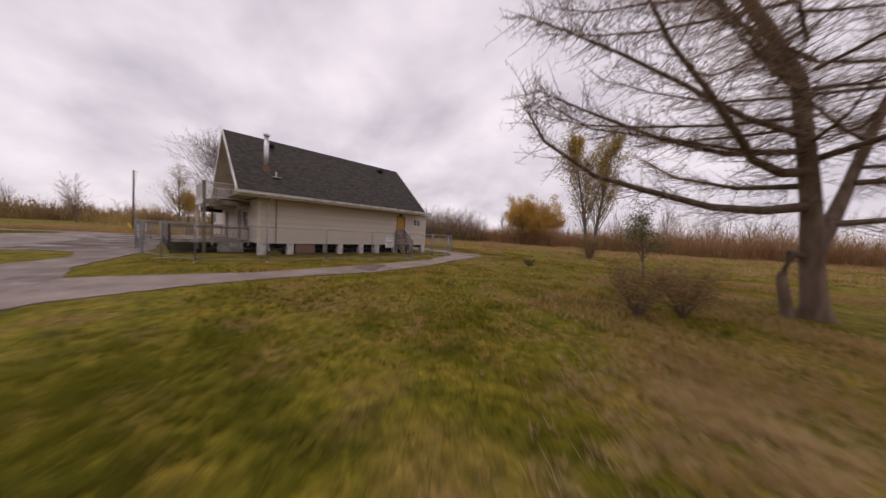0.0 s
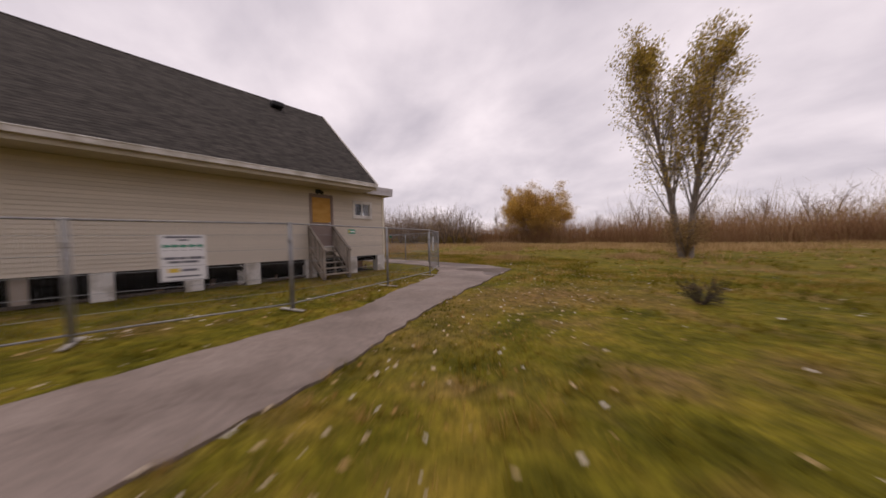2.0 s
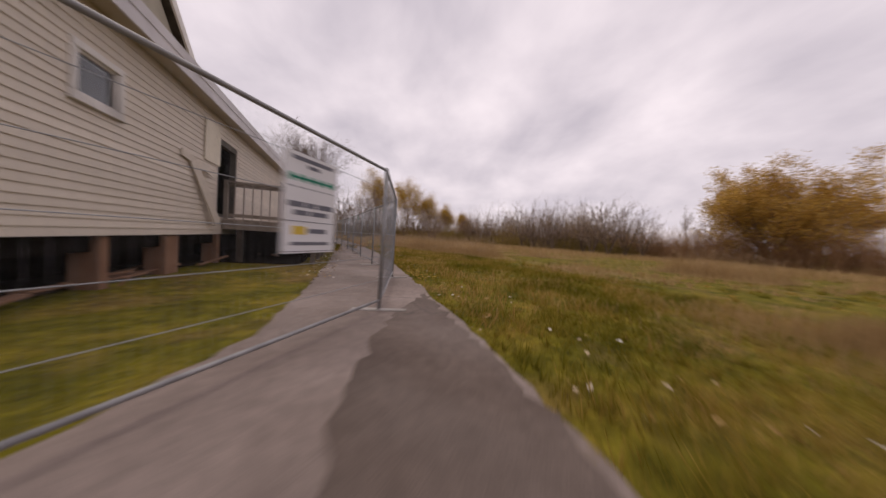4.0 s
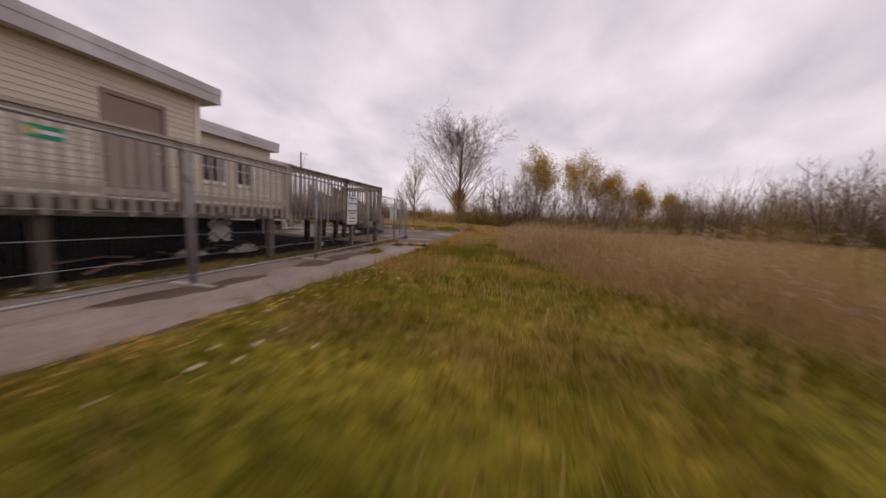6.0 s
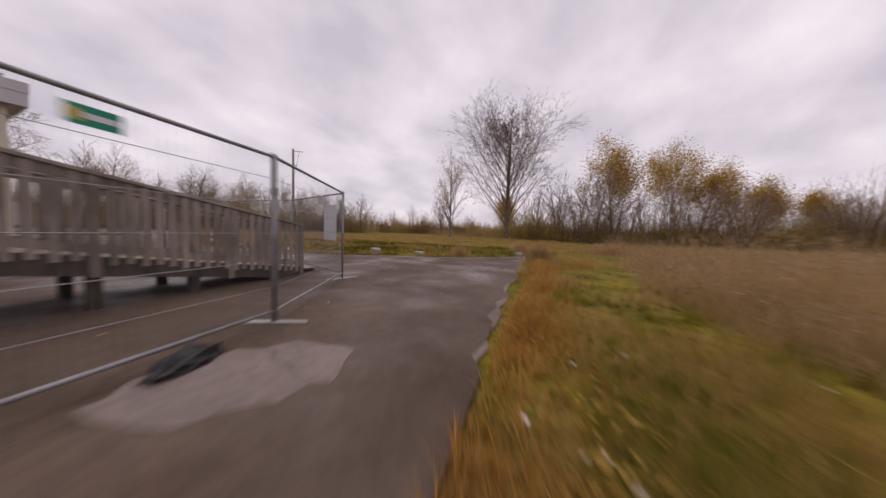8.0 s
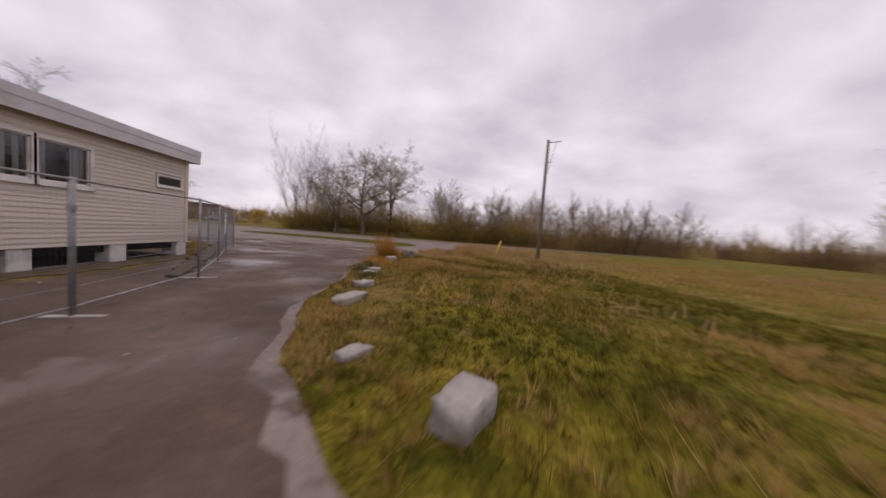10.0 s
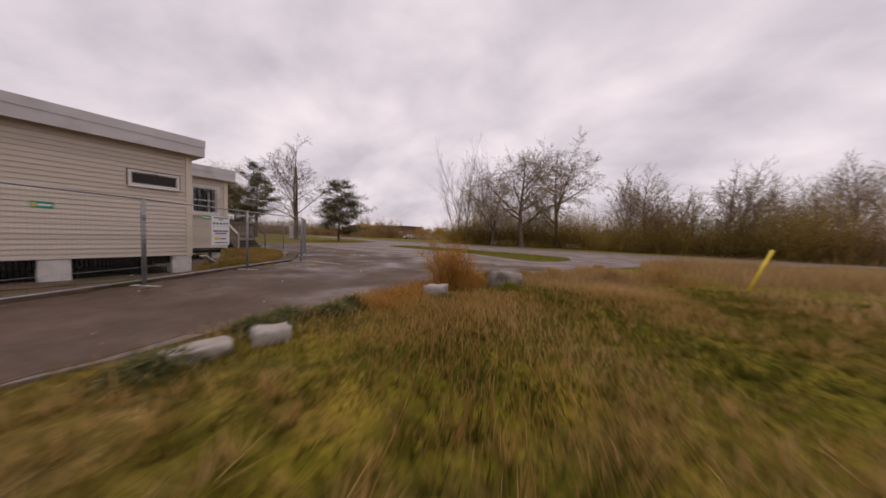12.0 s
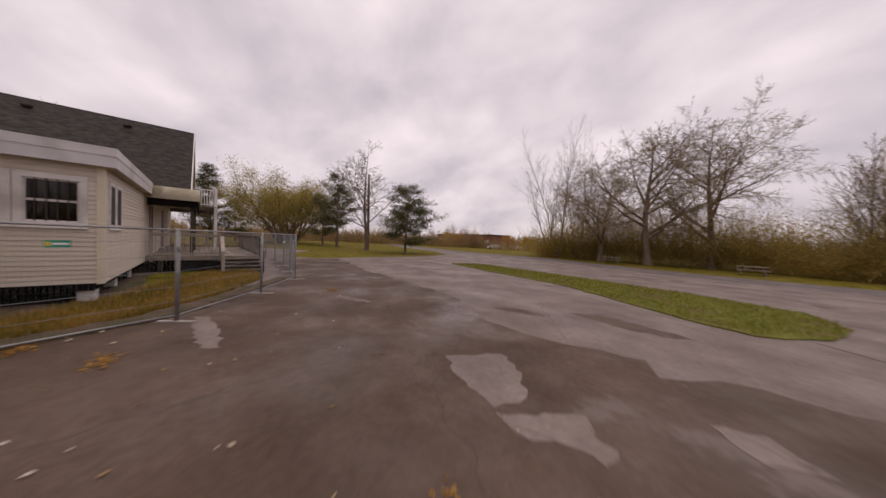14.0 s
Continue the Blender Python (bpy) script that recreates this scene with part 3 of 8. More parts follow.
PALE_A = [(-26.0, -19.6), (-26.5, -20.4), (-27.1, -20.1), (-27.5, -19.6), (-27.4, -19.1), (-26.9, -19.2)]
sheet("pavement_patch", PALE_A, 0.0225, LOTPALE, "pale worn patch in the dark asphalt", 0.05, 31, step=0.13)
PALE_B = [(-27.45, -19.05), (-28.1, -19.8), (-28.3, -19.5), (-28.5, -19.5), (-28.5, -19.2), (-28.2, -19.2), (-27.8, -18.95)]
sheet("pavement_patch", PALE_B, 0.0225, LOTPALE, "pale worn patch in the dark asphalt", 0.05, 32, step=0.13)
sheet("pavement_patch", [(-29.0, -20.7), (-29.4, -20.95), (-29.8, -20.6), (-29.4, -20.35)], 0.0225, LOTPALE, "pale worn patch in the dark asphalt", 0.05, 33, step=0.13)
PATCH = [(3.42, 1.7), (2.98, 2.27), (3.12, 2.55), (3.47, 2.69), (4.02, 2.78), (4.36, 3.0), (4.72, 3.02), (5.04, 3.5), (5.4, 3.15), (5.65, 2.4), (6.0, 0.9), (5.5, 0.9), (5.1, 1.5), (4.8, 1.78), (4.44, 1.77), (3.9, 1.73)]
PATCH_FAR = [(-1.4, 4.6), (-0.3, 3.9), (0.5, 3.55), (1.1, 3.35), (1.85, 3.15), (2.4, 3.1), (3.1, 3.25), (3.1, 4.0), (2.9, 4.32), (1.3, 4.5)]
sheet("pavement_patch", [(9.5, -12.2), (8.0, -12.5), (7.3, -11.6), (7.0, -10.9), (7.6, -10.2), (8.0, -10.3), (8.5, -11.0), (9.0, -11.5)], 0.019, PATCHMAT, "damp brown stain across the path", 0.1, 39, step=0.2)
sheet("pavement_patch", PATCH, 0.019, PATCHMAT, "dark damp asphalt patch with ragged edges on the path", 0.07, 8, step=0.14)
sheet("pavement_patch", PATCH_FAR, 0.019, PATCHMAT, "dark damp asphalt patch with ragged edges on the path", 0.07, 40, step=0.14)
for k, outline in enumerate(([(-24.3, -22.9), (-24.8, -22.85), (-25.7, -23.35), (-25.4, -23.55), (-24.7, -23.35)], [(-25.9, -24.3), (-26.5, -24.9), (-27.6, -24.6), (-28.5, -24.4), (-28.2, -24.1), (-27.4, -23.95), (-26.6, -24.1)])):
    sheet("pavement_patch", outline, 0.0145, LOTDARK, "dark damp stain on the pale asphalt", 0.08, 42 + k, step=0.18)
sheet("pavement_patch", [(-20.6, -19.7), (-20.9, -20.0), (-21.9, -20.4), (-22.0, -20.2), (-21.2, -19.8)], 0.0225, LOTPALE, "pale worn patch in the dark asphalt", 0.06, 44, step=0.15)
sheet("pavement_patch", [(-21.3, -16.5), (-22.3, -16.5), (-23.5, -16.6), (-23.7, -16.85), (-22.6, -16.9), (-21.5, -16.75)], 0.0225, LOTPALE, "pale worn patch in the dark asphalt", 0.06, 45, step=0.15)
sheet("road", [(-75, -49.5), (-48, -46.5), (-39, -46.2), (-30, -46.2), (-22, -47.6), (-11, -52.6), (8, -53.5), (60, -70), (60, -64.5), (8, -48.5), (-11, -47.8), (-22, -43.2), (-30, -41.6), (-39, -41.6), (-48, -42), (-75, -45)], 0.017, ROADMAT, "grey asphalt park road", 0.05, 9, "road")


sheet("pavement_crack", [(-30.2, -26.5), (-30.9, -25.85), (-31.5, -25.12), (-32.1, -24.25), (-32.7, -23.6), (-32.62, -23.55), (-32.0, -24.2), (-31.42, -25.05), (-30.82, -25.8), (-30.15, -26.44)], 0.0145, PATCHMAT, "long weedy crack in the pale asphalt", 0.02, 46, step=0.2)


ISLAND = [(-12.5, -32.2), (-17.5, -30.6), (-23.3, -29.3), (-28.0, -26.4), (-29.3, -25.9), (-30.4, -27.0), (-30.9, -29.0), (-30.3, -31.0), (-27.5, -32.2), (-21.7, -33.4), (-14.0, -34.4)]


def grass_island():
    outline = ragged(ISLAND, 0.4, 0.08, 11)
    top = material("island_turf", ((0.10, 0.115, 0.015), (0.18, 0.175, 0.03)), 2.2, 0.95, 0.9, 35, stain=(0.15, 0.105, 0.04), stain_scale=0.7)
    tagged(part("ground_island", Shape().prism(outline, -0.05, 0.045), top), "narrow turf island inside the parking lot", "grass verge", kind="structure")


grass_island()
LEAFDIRT = material("leaf_strewn_dirt", ((0.12, 0.078, 0.05), (0.21, 0.145, 0.095)), 5, 0.95, 0.8, 40, stain=(0.10, 0.095, 0.03), stain_scale=1.4)
DIRT = material("bare_brown_dirt", ((0.075, 0.05, 0.032), (0.14, 0.10, 0.07)), 3, 0.95, 0.8, 40, stain=(0.06, 0.065, 0.02), stain_scale=0.9)
sheet("ground_dirt", [(-0.3, -14.5), (-0.3, -0.4), (-13.9, -0.4), (-13.9, 2.2), (-18.0, 2.2), (-18.6, 0.2), (-20.0, -3.4), (-22.6, -5.0), (-23.2, -9.0), (-22.9, -11.8), (-22.0, -13.4), (-18.0, -15.2), (-13.0, -15.0)], 0.006, DIRT, "bare brown dirt under and behind the house", 0.15, 12, "ground")
sheet("ground_dirt", [(-11.5, 2.42), (-14.0, 3.0), (-17.0, 2.85), (-19.0, 2.65), (-20.2, 2.3), (-20.4, 1.0), (-19.6, -0.4), (-18.8, -0.4), (-18.8, 2.42)], 0.021, LEAFDIRT, "bare brown dirt between the deck and the fence", 0.1, 37, "ground", 0.25)
BANK = [(-25.3, -8.2), (-24.1, -10.8), (-22.65, -13.45), (-21.3, -16.0), (-19.05, -17.7), (-16.5, -19.2), (-16.3, -18.9), (-18.8, -17.3), (-20.95, -15.7), (-22.3, -13.2), (-23.7, -10.6), (-25.0, -8.2)]
sheet("ground_bank", BANK, 0.085, DIRT, "low dark lip of bare soil along the fence", 0.09, 38, "ground", 0.22)
# Soil under the house, coloured near-black for the shade there.
SOIL = material("shaded_black_soil", ((0.012, 0.009, 0.007), (0.028, 0.021, 0.016)), 3, 0.95, 0.6, 40, spec=0.03)
sheet("ground_crawlspace", [(-0.5, -14.2), (-0.5, -0.5), (-5.7, -0.3), (-5.7, 1.9), (-18.6, 1.9), (-18.6, -5.9), (-22.0, -5.9), (-22.0, -12.2), (-18.3, -12.3), (-18.3, -14.5)], 0.013, SOIL, "crawl-space soil with the shade put into its near-black colour", 0.1, 14, "ground")


# ---- the house ----
house = thing("house", "beige clapboard clubhouse on white block piers with steep dark shingle roof", "house")
WEDGE = {}


def wedge_mesh(key, mat, low, high, tall):
    """One lap board of unit length along x, thick at its lower edge, leaning out to -y."""
    if key not in WEDGE:
        s = Shape()
        s.v = [(0, 0, 0), (0, -low, 0), (0, -low, 0.012), (0, -high, tall), (0, 0, tall), (1, 0, 0), (1, -low, 0), (1, -low, 0.012), (1, -high, tall), (1, 0, tall)]
        s.f = [(0, 4, 3, 2, 1), (5, 6, 7, 8, 9), (0, 1, 6, 5), (1, 2, 7, 6), (2, 3, 8, 7), (3, 4, 9, 8)]
        WEDGE[key] = s.mesh(key, mat)
    return WEDGE[key]


LATER = []  # siding and shingle courses, laid at the end of the file


def wall(name, p, q, z0, z1, openings=(), thick=0.14):
    """A wall from p to q in plan, seen from the right-hand side of that line, with openings (from, to, low, high) cut through it."""
    (px, py), (qx, qy) = p, q
    length = math.hypot(qx - px, qy - py)
    at = Matrix.Translation((px, py, 0)) @ Matrix.Rotation(math.atan2(qy - py, qx - px), 4, "Z")
    ss = sorted({0.0, length, *[v for o in openings for v in o[:2]]})
    zs = sorted({z0, z1, *[v for o in openings for v in o[2:]]})
    s = Shape()
    corner = {}

    def at_corner(i, j, k):
        if (i, j, k) not in corner:
            corner[i, j, k] = len(s.v)
            s.v.append((ss[i], k * thick, zs[j]))
        return corner[i, j, k]

    solid = {(i, j) for i in range(len(ss) - 1) for j in range(len(zs) - 1)
             if not any(o[0] <= (ss[i] + ss[i + 1]) / 2 <= o[1] and o[2] <= (zs[j] + zs[j + 1]) / 2 <= o[3] for o in openings)}
    for i, j in sorted(solid):
        for k, turn in ((0, 1), (1, -1)):
            s.f.append(tuple(at_corner(x, z, k) for x, z in ((i, j), (i + 1, j), (i + 1, j + 1), (i, j + 1))[::turn]))
        for step, p0, p1 in (((-1, 0), (i, j + 1), (i, j)), ((1, 0), (i + 1, j), (i + 1, j + 1)), ((0, -1), (i, j), (i + 1, j)), ((0, 1), (i + 1, j + 1), (i, j + 1))):
            if (i + step[0], j + step[1]) not in solid:
                s.f.append((at_corner(*p1, 0), at_corner(*p0, 0), at_corner(*p0, 1), at_corner(*p1, 1)))
    ob = part(name, s, WALLBOARD, house)
    ob.matrix_basis = at
    LATER.append((ob, length, z0, z1, openings))
    return ob, at


def window(at, s0, s1, z0, z1, mullion="v", bars=False, curtain="sides", trim=0.09, pane_mat=None, pane_y=0.025):
    """A white-framed window set in a wall opening; coordinates along the wall."""
    frame_ob = new("window")
    frame_ob.parent = house
    frame_ob.matrix_basis = at
    s = Shape()
    s.box(s0 - trim, -0.045, z1, s1 + trim, 0.05, z1 + trim)
    s.box(s0 - trim, -0.045, z0 - trim, s1 + trim, 0.05, z0)
    s.box(s0 - trim, -0.045, z0, s0, 0.05, z1)
    s.box(s1, -0.045, z0, s1 + trim, 0.05, z1)
    part("frame", s, TRIM, frame_ob, bevel=0.006)
    part("sill", Shape().box(s0 - trim - 0.02, -0.075, z0 - trim - 0.03, s1 + trim + 0.02, -0.01, z0 - trim), TRIM, frame_ob, bevel=0.006)
    m = (s0 + s1) / 2
    s = Shape()
    s.box(s0, 0.0, z0, s0 + 0.03, 0.05, z1).box(s1 - 0.03, 0.0, z0, s1, 0.05, z1)
    s.box(s0, 0.0, z0, s1, 0.05, z0 + 0.03).box(s0, 0.0, z1 - 0.03, s1, 0.05, z1)
    if mullion == "v":
        s.box(m - 0.025, -0.005, z0, m + 0.025, 0.05, z1)
    if mullion == "h":
        s.box(s0, -0.005, (z0 + z1) / 2 - 0.025, s1, 0.05, (z0 + z1) / 2 + 0.025)
    part("sash", s, TRIM, frame_ob)
    pane = part("pane", Shape().box(s0 + 0.02, pane_y, z0 + 0.02, s1 - 0.02, pane_y + 0.006, z1 - 0.02), pane_mat or GLASS, frame_ob, "dark window pane")
    if bars:
        k = 5
        for i in range(1, k):
            x = s0 + (s1 - s0) * i / k
            part("window_bar", Shape().box(x - 0.009, -0.02, z0, x + 0.009, -0.004, z1), TIMBER_DARK, frame_ob)
    if curtain:
        k = max(6, int((s1 - s0) / 0.05))
        s = Shape()
        for i in range(k + 1):
            gap = i == k or (curtain == "sides" and 0.2 < (i + 0.5) / k < 0.68) or (curtain == "strips" and i % 4 > 1)
            if gap:
                if s.v:
                    part("curtain", s, CURTAIN, frame_ob, "pale cloth curtain hanging behind the glass")
                    s = Shape()
                continue
            x0, x1 = s0 + (s1 - s0) * i / k, s0 + (s1 - s0) * (i + 1) / k
            y0, y1 = 0.085 + 0.02 * (i % 2), 0.085 + 0.02 * ((i + 1) % 2)
            s.quad((x0, y0, z0), (x1, y1, z0), (x1, y1, z1), (x0, y0, z1))
    return frame_ob


FLOOR, SOF = 0.76, 3.72
# plan of the house: main part under the steep roof, flat-roofed additions behind it
wall_a, at_a = wall("wall_east", (0, -14.75), (0, 0), FLOOR, SOF, ((11.15, 11.98, 1.28, 3.36), (13.13, 13.94, 2.66, 3.24)))
wall_n, at_n = wall("wall_north", (0, 0), (-13.9, 0), FLOOR, SOF, ((1.38, 2.04, 2.53, 3.06), (5.4, 6.5, 1.3, 3.1), (12.3, 13.15, 1.22, 3.2)))
wall_k, at_k = wall("wall_step", (-13.9, 0), (-13.9, -3.2), FLOOR, SOF)
wall_b, at_b = wall("wall_back", (-13.9, -3.2), (-18.8, -3.2), FLOOR, SOF, ((0.5, 1.65, 1.22, 3.2), (2.12, 2.95, 2.05, 3.1), (3.4, 4.1, 2.05, 3.1)))
wall_c, at_c = wall("wall_step_back", (-18.8, -3.2), (-18.8, -5.65), FLOOR, SOF)
wall_e, at_e = wall("wall_rear", (-18.8, -5.65), (-22.26, -5.65), 0.5, 3.45, ((1.3, 1.9, 2.1, 2.75),))
wall_d, at_d = wall("wall_west", (-22.26, -5.65), (-22.26, -12.4), 0.5, 3.45, ((1.6, 2.6, 2.02, 2.94), (2.72, 3.7, 2.02, 2.94), (5.59, 6.45, 2.39, 2.67)))
wall_g, at_g = wall("wall_inner", (-22.26, -12.4), (-18.53, -12.4), 0.5, 3.45)
wall_f, at_f = wall("wall_bay", (-18.53, -12.4), (-18.53, -14.76), 0.48, 3.42, ((0.3, 0.95, 1.95, 2.92), (1.22, 1.99, 1.95, 2.92)))
wall_s, at_s = wall("wall_south", (-18.53, -14.76), (-7.46, -14.76), 0.48, 3.42, ((0.5, 1.0, 1.92, 2.96), (1.22, 1.75, 1.92, 2.96), (7.6, 8.5, 0.8, 2.9)))
wall_m, at_m = wall("wall_front", (-7.46, -14.75), (0, -14.75), FLOOR, SOF, ((1.5, 2.4, 0.8, 2.9), (3.2, 4.6, 1.7, 2.9)))
# Floors in near-black: the shade under the house is in their colour.
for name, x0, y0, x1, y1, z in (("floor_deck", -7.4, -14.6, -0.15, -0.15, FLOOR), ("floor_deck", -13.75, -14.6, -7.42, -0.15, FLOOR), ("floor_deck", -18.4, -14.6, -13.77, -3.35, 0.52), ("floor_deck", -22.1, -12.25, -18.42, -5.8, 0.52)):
    part(name, Shape().box(x0, y0, z - 0.24, x1, y1, z), NEARBLACK, house, "floor boarding coloured near-black for the shade below it")
# Added partitions, unseen; the dimness of the rooms is in their colour.
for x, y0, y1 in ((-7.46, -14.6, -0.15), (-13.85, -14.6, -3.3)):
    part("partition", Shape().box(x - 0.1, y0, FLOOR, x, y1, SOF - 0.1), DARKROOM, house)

window(at_a, 13.13, 13.94, 2.66, 3.24, "v", trim=0.11)
window(at_n, 1.38, 2.04, 2.53, 3.06, "", curtain=False)
window(at_b, 2.12, 2.95, 2.05, 3.1, "h", bars=True)
window(at_b, 3.4, 4.1, 2.05, 3.1, "h", bars=True)
window(at_e, 1.3, 1.9, 2.1, 2.75, "h", curtain=False)
window(at_d, 1.6, 2.6, 2.02, 2.94, "", curtain="strips")
window(at_d, 2.72, 3.7, 2.02, 2.94, "", curtain="sides")
window(at_d, 5.59, 6.45, 2.39, 2.67, "", curtain=False, trim=0.06, pane_mat=DARKPANE, pane_y=-0.02)
window(at_f, 0.3, 0.95, 1.95, 2.92, "h", bars=True, curtain="strips", trim=0.125)
window(at_f, 1.22, 1.99, 1.95, 2.92, "h", bars=True, curtain=False, trim=0.125)
window(at_s, 0.5, 1.0, 1.92, 2.96, "", curtain=False, trim=0.1, pane_mat=DARKPANE, pane_y=-0.036)
window(at_s, 1.22, 1.75, 1.92, 2.96, "", curtain=False, trim=0.1, pane_mat=DARKPANE, pane_y=-0.036)
window(at_m, 3.2, 4.6, 1.7, 2.9, "v")


def door(at, s0, s1, z0, z1, board, knob=True):
    d = new("door")
    d.parent = house
    d.matrix_basis = at
    s = Shape().box(s0 - 0.09, -0.04, z0, s0, 0.06, z1 + 0.09).box(s1, -0.04, z0, s1 + 0.09, 0.06, z1 + 0.09).box(s0, -0.04, z1, s1, 0.06, z1 + 0.09)
    part("door_frame", s, DOORPAINT, d, bevel=0.006)
    part("leaf", Shape().box(s0, 0.0, z0, s1, 0.05, z1), DOORPAINT, d, "mauve-brown painted door leaf", bevel=0.005)
    if board:
        part("board", Shape().box(s0 + 0.03, -0.02, z0 + (z1 - z0) * 0.48, s1 - 0.03, -0.002, z1 - 0.03), YELLOWPLY, d, "raw yellow plywood board over the glazing", bevel=0.003)
    part("threshold", Shape().box(s0 - 0.08, -0.09, z0 - 0.05, s1 + 0.08, 0.05, z0), TRIM, d, bevel=0.006)
    if knob:
        part("handle", Shape().tube((s1 - 0.08, -0.06, z0 + 1.0), (s1 - 0.08, 0.0, z0 + 1.0), 0.03, 0.02, 10, True), STEEL, d, "steel door knob", smooth=True)
    return d


door(at_a, 11.15, 11.98, 1.28, 3.36, True)
door(at_n, 12.3, 13.15, 1.22, 3.2, False)
door(at_b, 0.5, 1.07, 1.22, 3.2, False)
door(at_b, 1.07, 1.65, 1.22, 3.2, False, knob=False)
door(at_s, 7.6, 8.5, 0.8, 2.9, False)
door(at_m, 1.5, 2.4, 0.8, 2.9, False)
part("corner_board", Shape().box(-0.09, -0.1, FLOOR - 0.02, 0.035, 0.035, SOF), CREAM, house)
for x, y, z0, z1, sx, sy in ((-13.9, 0, FLOOR, SOF, -1, 1), (-18.8, -3.2, FLOOR, SOF, -1, 1), (-22.26, -5.65, 0.5, 3.45, -1, 1), (-22.26, -12.4, 0.5, 3.45, -1, -1), (-18.53, -14.76, 0.48, 3.42, -1, -1), (0, -14.75, FLOOR, SOF, 1, -1)):
    part("corner_board", Shape().box(*(min(x + sx * 0.035, x - sx * 0.1), min(y + sy * 0.035, y - sy * 0.1), z0 - 0.02, max(x + sx * 0.035, x - sx * 0.1), max(y + sy * 0.035, y - sy * 0.1), z1)), CREAM, house)

# wall lamp over the side door
lamp = new("wall_lamp")
lamp.parent = house
part("bracket", Shape().box(0.0, -3.42, 3.5, 0.03, -3.18, 3.66), BLACK, lamp)
part("lamp_head", Shape().tube((0.03, -3.38, 3.56), (0.15, -3.40, 3.52), 0.055, 0.075, 10, True), BLACK, lamp)
part("lamp_head", Shape().tube((0.03, -3.22, 3.56), (0.15, -3.20, 3.52), 0.055, 0.075, 10, True), BLACK, lamp)

# steep roof
RX, RZ, EX, EZ = -3.73, 8.43, 1.2, 3.98
RY0, RY1 = -16.1, -1.22
roof = new("roof")
roof.parent = house
for side in (1, -1):
    ex = RX + side * (EX - RX)
    d = Vector((ex - RX, 0, EZ - RZ)).normalized()
    nrm = Vector((side * abs(d.z), 0, abs(d.x)))
    s = Shape()
    for y in (RY0, RY1):
        for p in ((RX, RZ), (ex, EZ)):
            for t in (0.0, -0.16):
                s.v.append((p[0] + nrm.x * t, y, p[1] + nrm.z * t))
    s.f = [(0, 2, 6, 4), (1, 5, 7, 3), (0, 1, 3, 2), (4, 6, 7, 5), (2, 3, 7, 6), (0, 4, 5, 1)]
    part("roof_slope", s, TIMBER_DARK, roof)
    # boarded underside of the overhang at the gable
    s = Shape()
    for y in (RY0 + 0.01, -14.9):
        for p in ((RX, RZ - 0.02), (ex, EZ)):
            for t in (-0.163, -0.18):
                s.v.append((p[0] + nrm.x * t, y, p[1] + nrm.z * t))
    s.f = [(0, 2, 6, 4), (1, 5, 7, 3), (0, 1, 3, 2), (4, 6, 7, 5), (2, 3, 7, 6), (0, 4, 5, 1)]
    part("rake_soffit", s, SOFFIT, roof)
    # white rake boards at both gable ends
    for y in (RY0 - 0.025, RY1 + 0.025):
        part("rake_board", Shape().beam((RX, y, RZ - 0.07), (ex + side * 0.02, y, EZ - 0.07), 0.05, 0.22), TRIM, roof)
    # gutter with a rolled front edge, and the soffit board
    s = Shape().box(min(ex, ex + side * 0.13), RY0, EZ - 0.16, max(ex, ex + side * 0.13), RY1, EZ - 0.145)
    s.box(min(ex, ex + side * 0.015), RY0, EZ - 0.145, max(ex, ex + side * 0.015), RY1, EZ - 0.02)
    s.box(min(ex + side * 0.115, ex + side * 0.13), RY0, EZ - 0.145, max(ex + side * 0.115, ex + side * 0.13), RY1, EZ - 0.02)
    s.tube((ex + side * 0.13, RY0, EZ - 0.02), (ex + side * 0.13, RY1, EZ - 0.02), 0.018, 0.018, 8, True)
    part("gutter", s, GUTTER, roof, "white metal eaves gutter")
    wx = 0.0 if side > 0 else -7.46
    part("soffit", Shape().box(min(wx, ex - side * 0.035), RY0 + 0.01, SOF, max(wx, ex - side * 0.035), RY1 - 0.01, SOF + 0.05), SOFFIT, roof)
    part("fascia", Shape().box(min(ex - side * 0.03, ex), RY0, SOF - 0.03, max(ex - side * 0.03, ex), RY1, EZ - 0.0), SOFFIT, roof)
part("ridge_cap", Shape().tube((RX, RY0, RZ - 0.02), (RX, RY1, RZ - 0.02), 0.06, 0.06, 6, True), SHINGLE, roof)
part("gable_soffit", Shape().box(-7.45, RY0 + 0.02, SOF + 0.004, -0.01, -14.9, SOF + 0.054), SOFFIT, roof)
for y0, y1 in ((-14.9, -14.75), (-1.5, -1.35)):
    s = Shape()
    s.v = [(x, y, z) for y in (y0, y1) for x, z in ((-8.3, SOF + 0.05), (0.85, SOF + 0.05), (RX, RZ - 0.3))]
    s.f = [(0, 2, 1), (3, 4, 5), (0, 1, 4, 3), (1, 2, 5, 4), (2, 0, 3, 5)]
    part("gable_wall", s, GABLE, house, "weathered beige-grey boarded gable")

# flue, plumbing vents
chim = new("flue")
chim.parent = house
part("pipe", Shape().tube((-0.75, -14.2, 5.5), (-0.75, -14.2, 7.9), 0.14, 0.14, 16, True), STEEL, chim, "tall shiny flue pipe", smooth=True)
part("flashing", Shape().tube((-0.75, -14.2, 5.5), (-0.75, -14.2, 5.95), 0.3, 0.16, 12), RUST, chim)
part("cap", Shape().tube((-0.75, -14.2, 7.95), (-0.75, -14.2, 8.05), 0.2, 0.2, 14, True).tube((-0.75, -14.2, 7.88), (-0.75, -14.2, 7.95), 0.09, 0.09, 10), STEEL, chim)
vent = new("roof_vent")
vent.parent = house
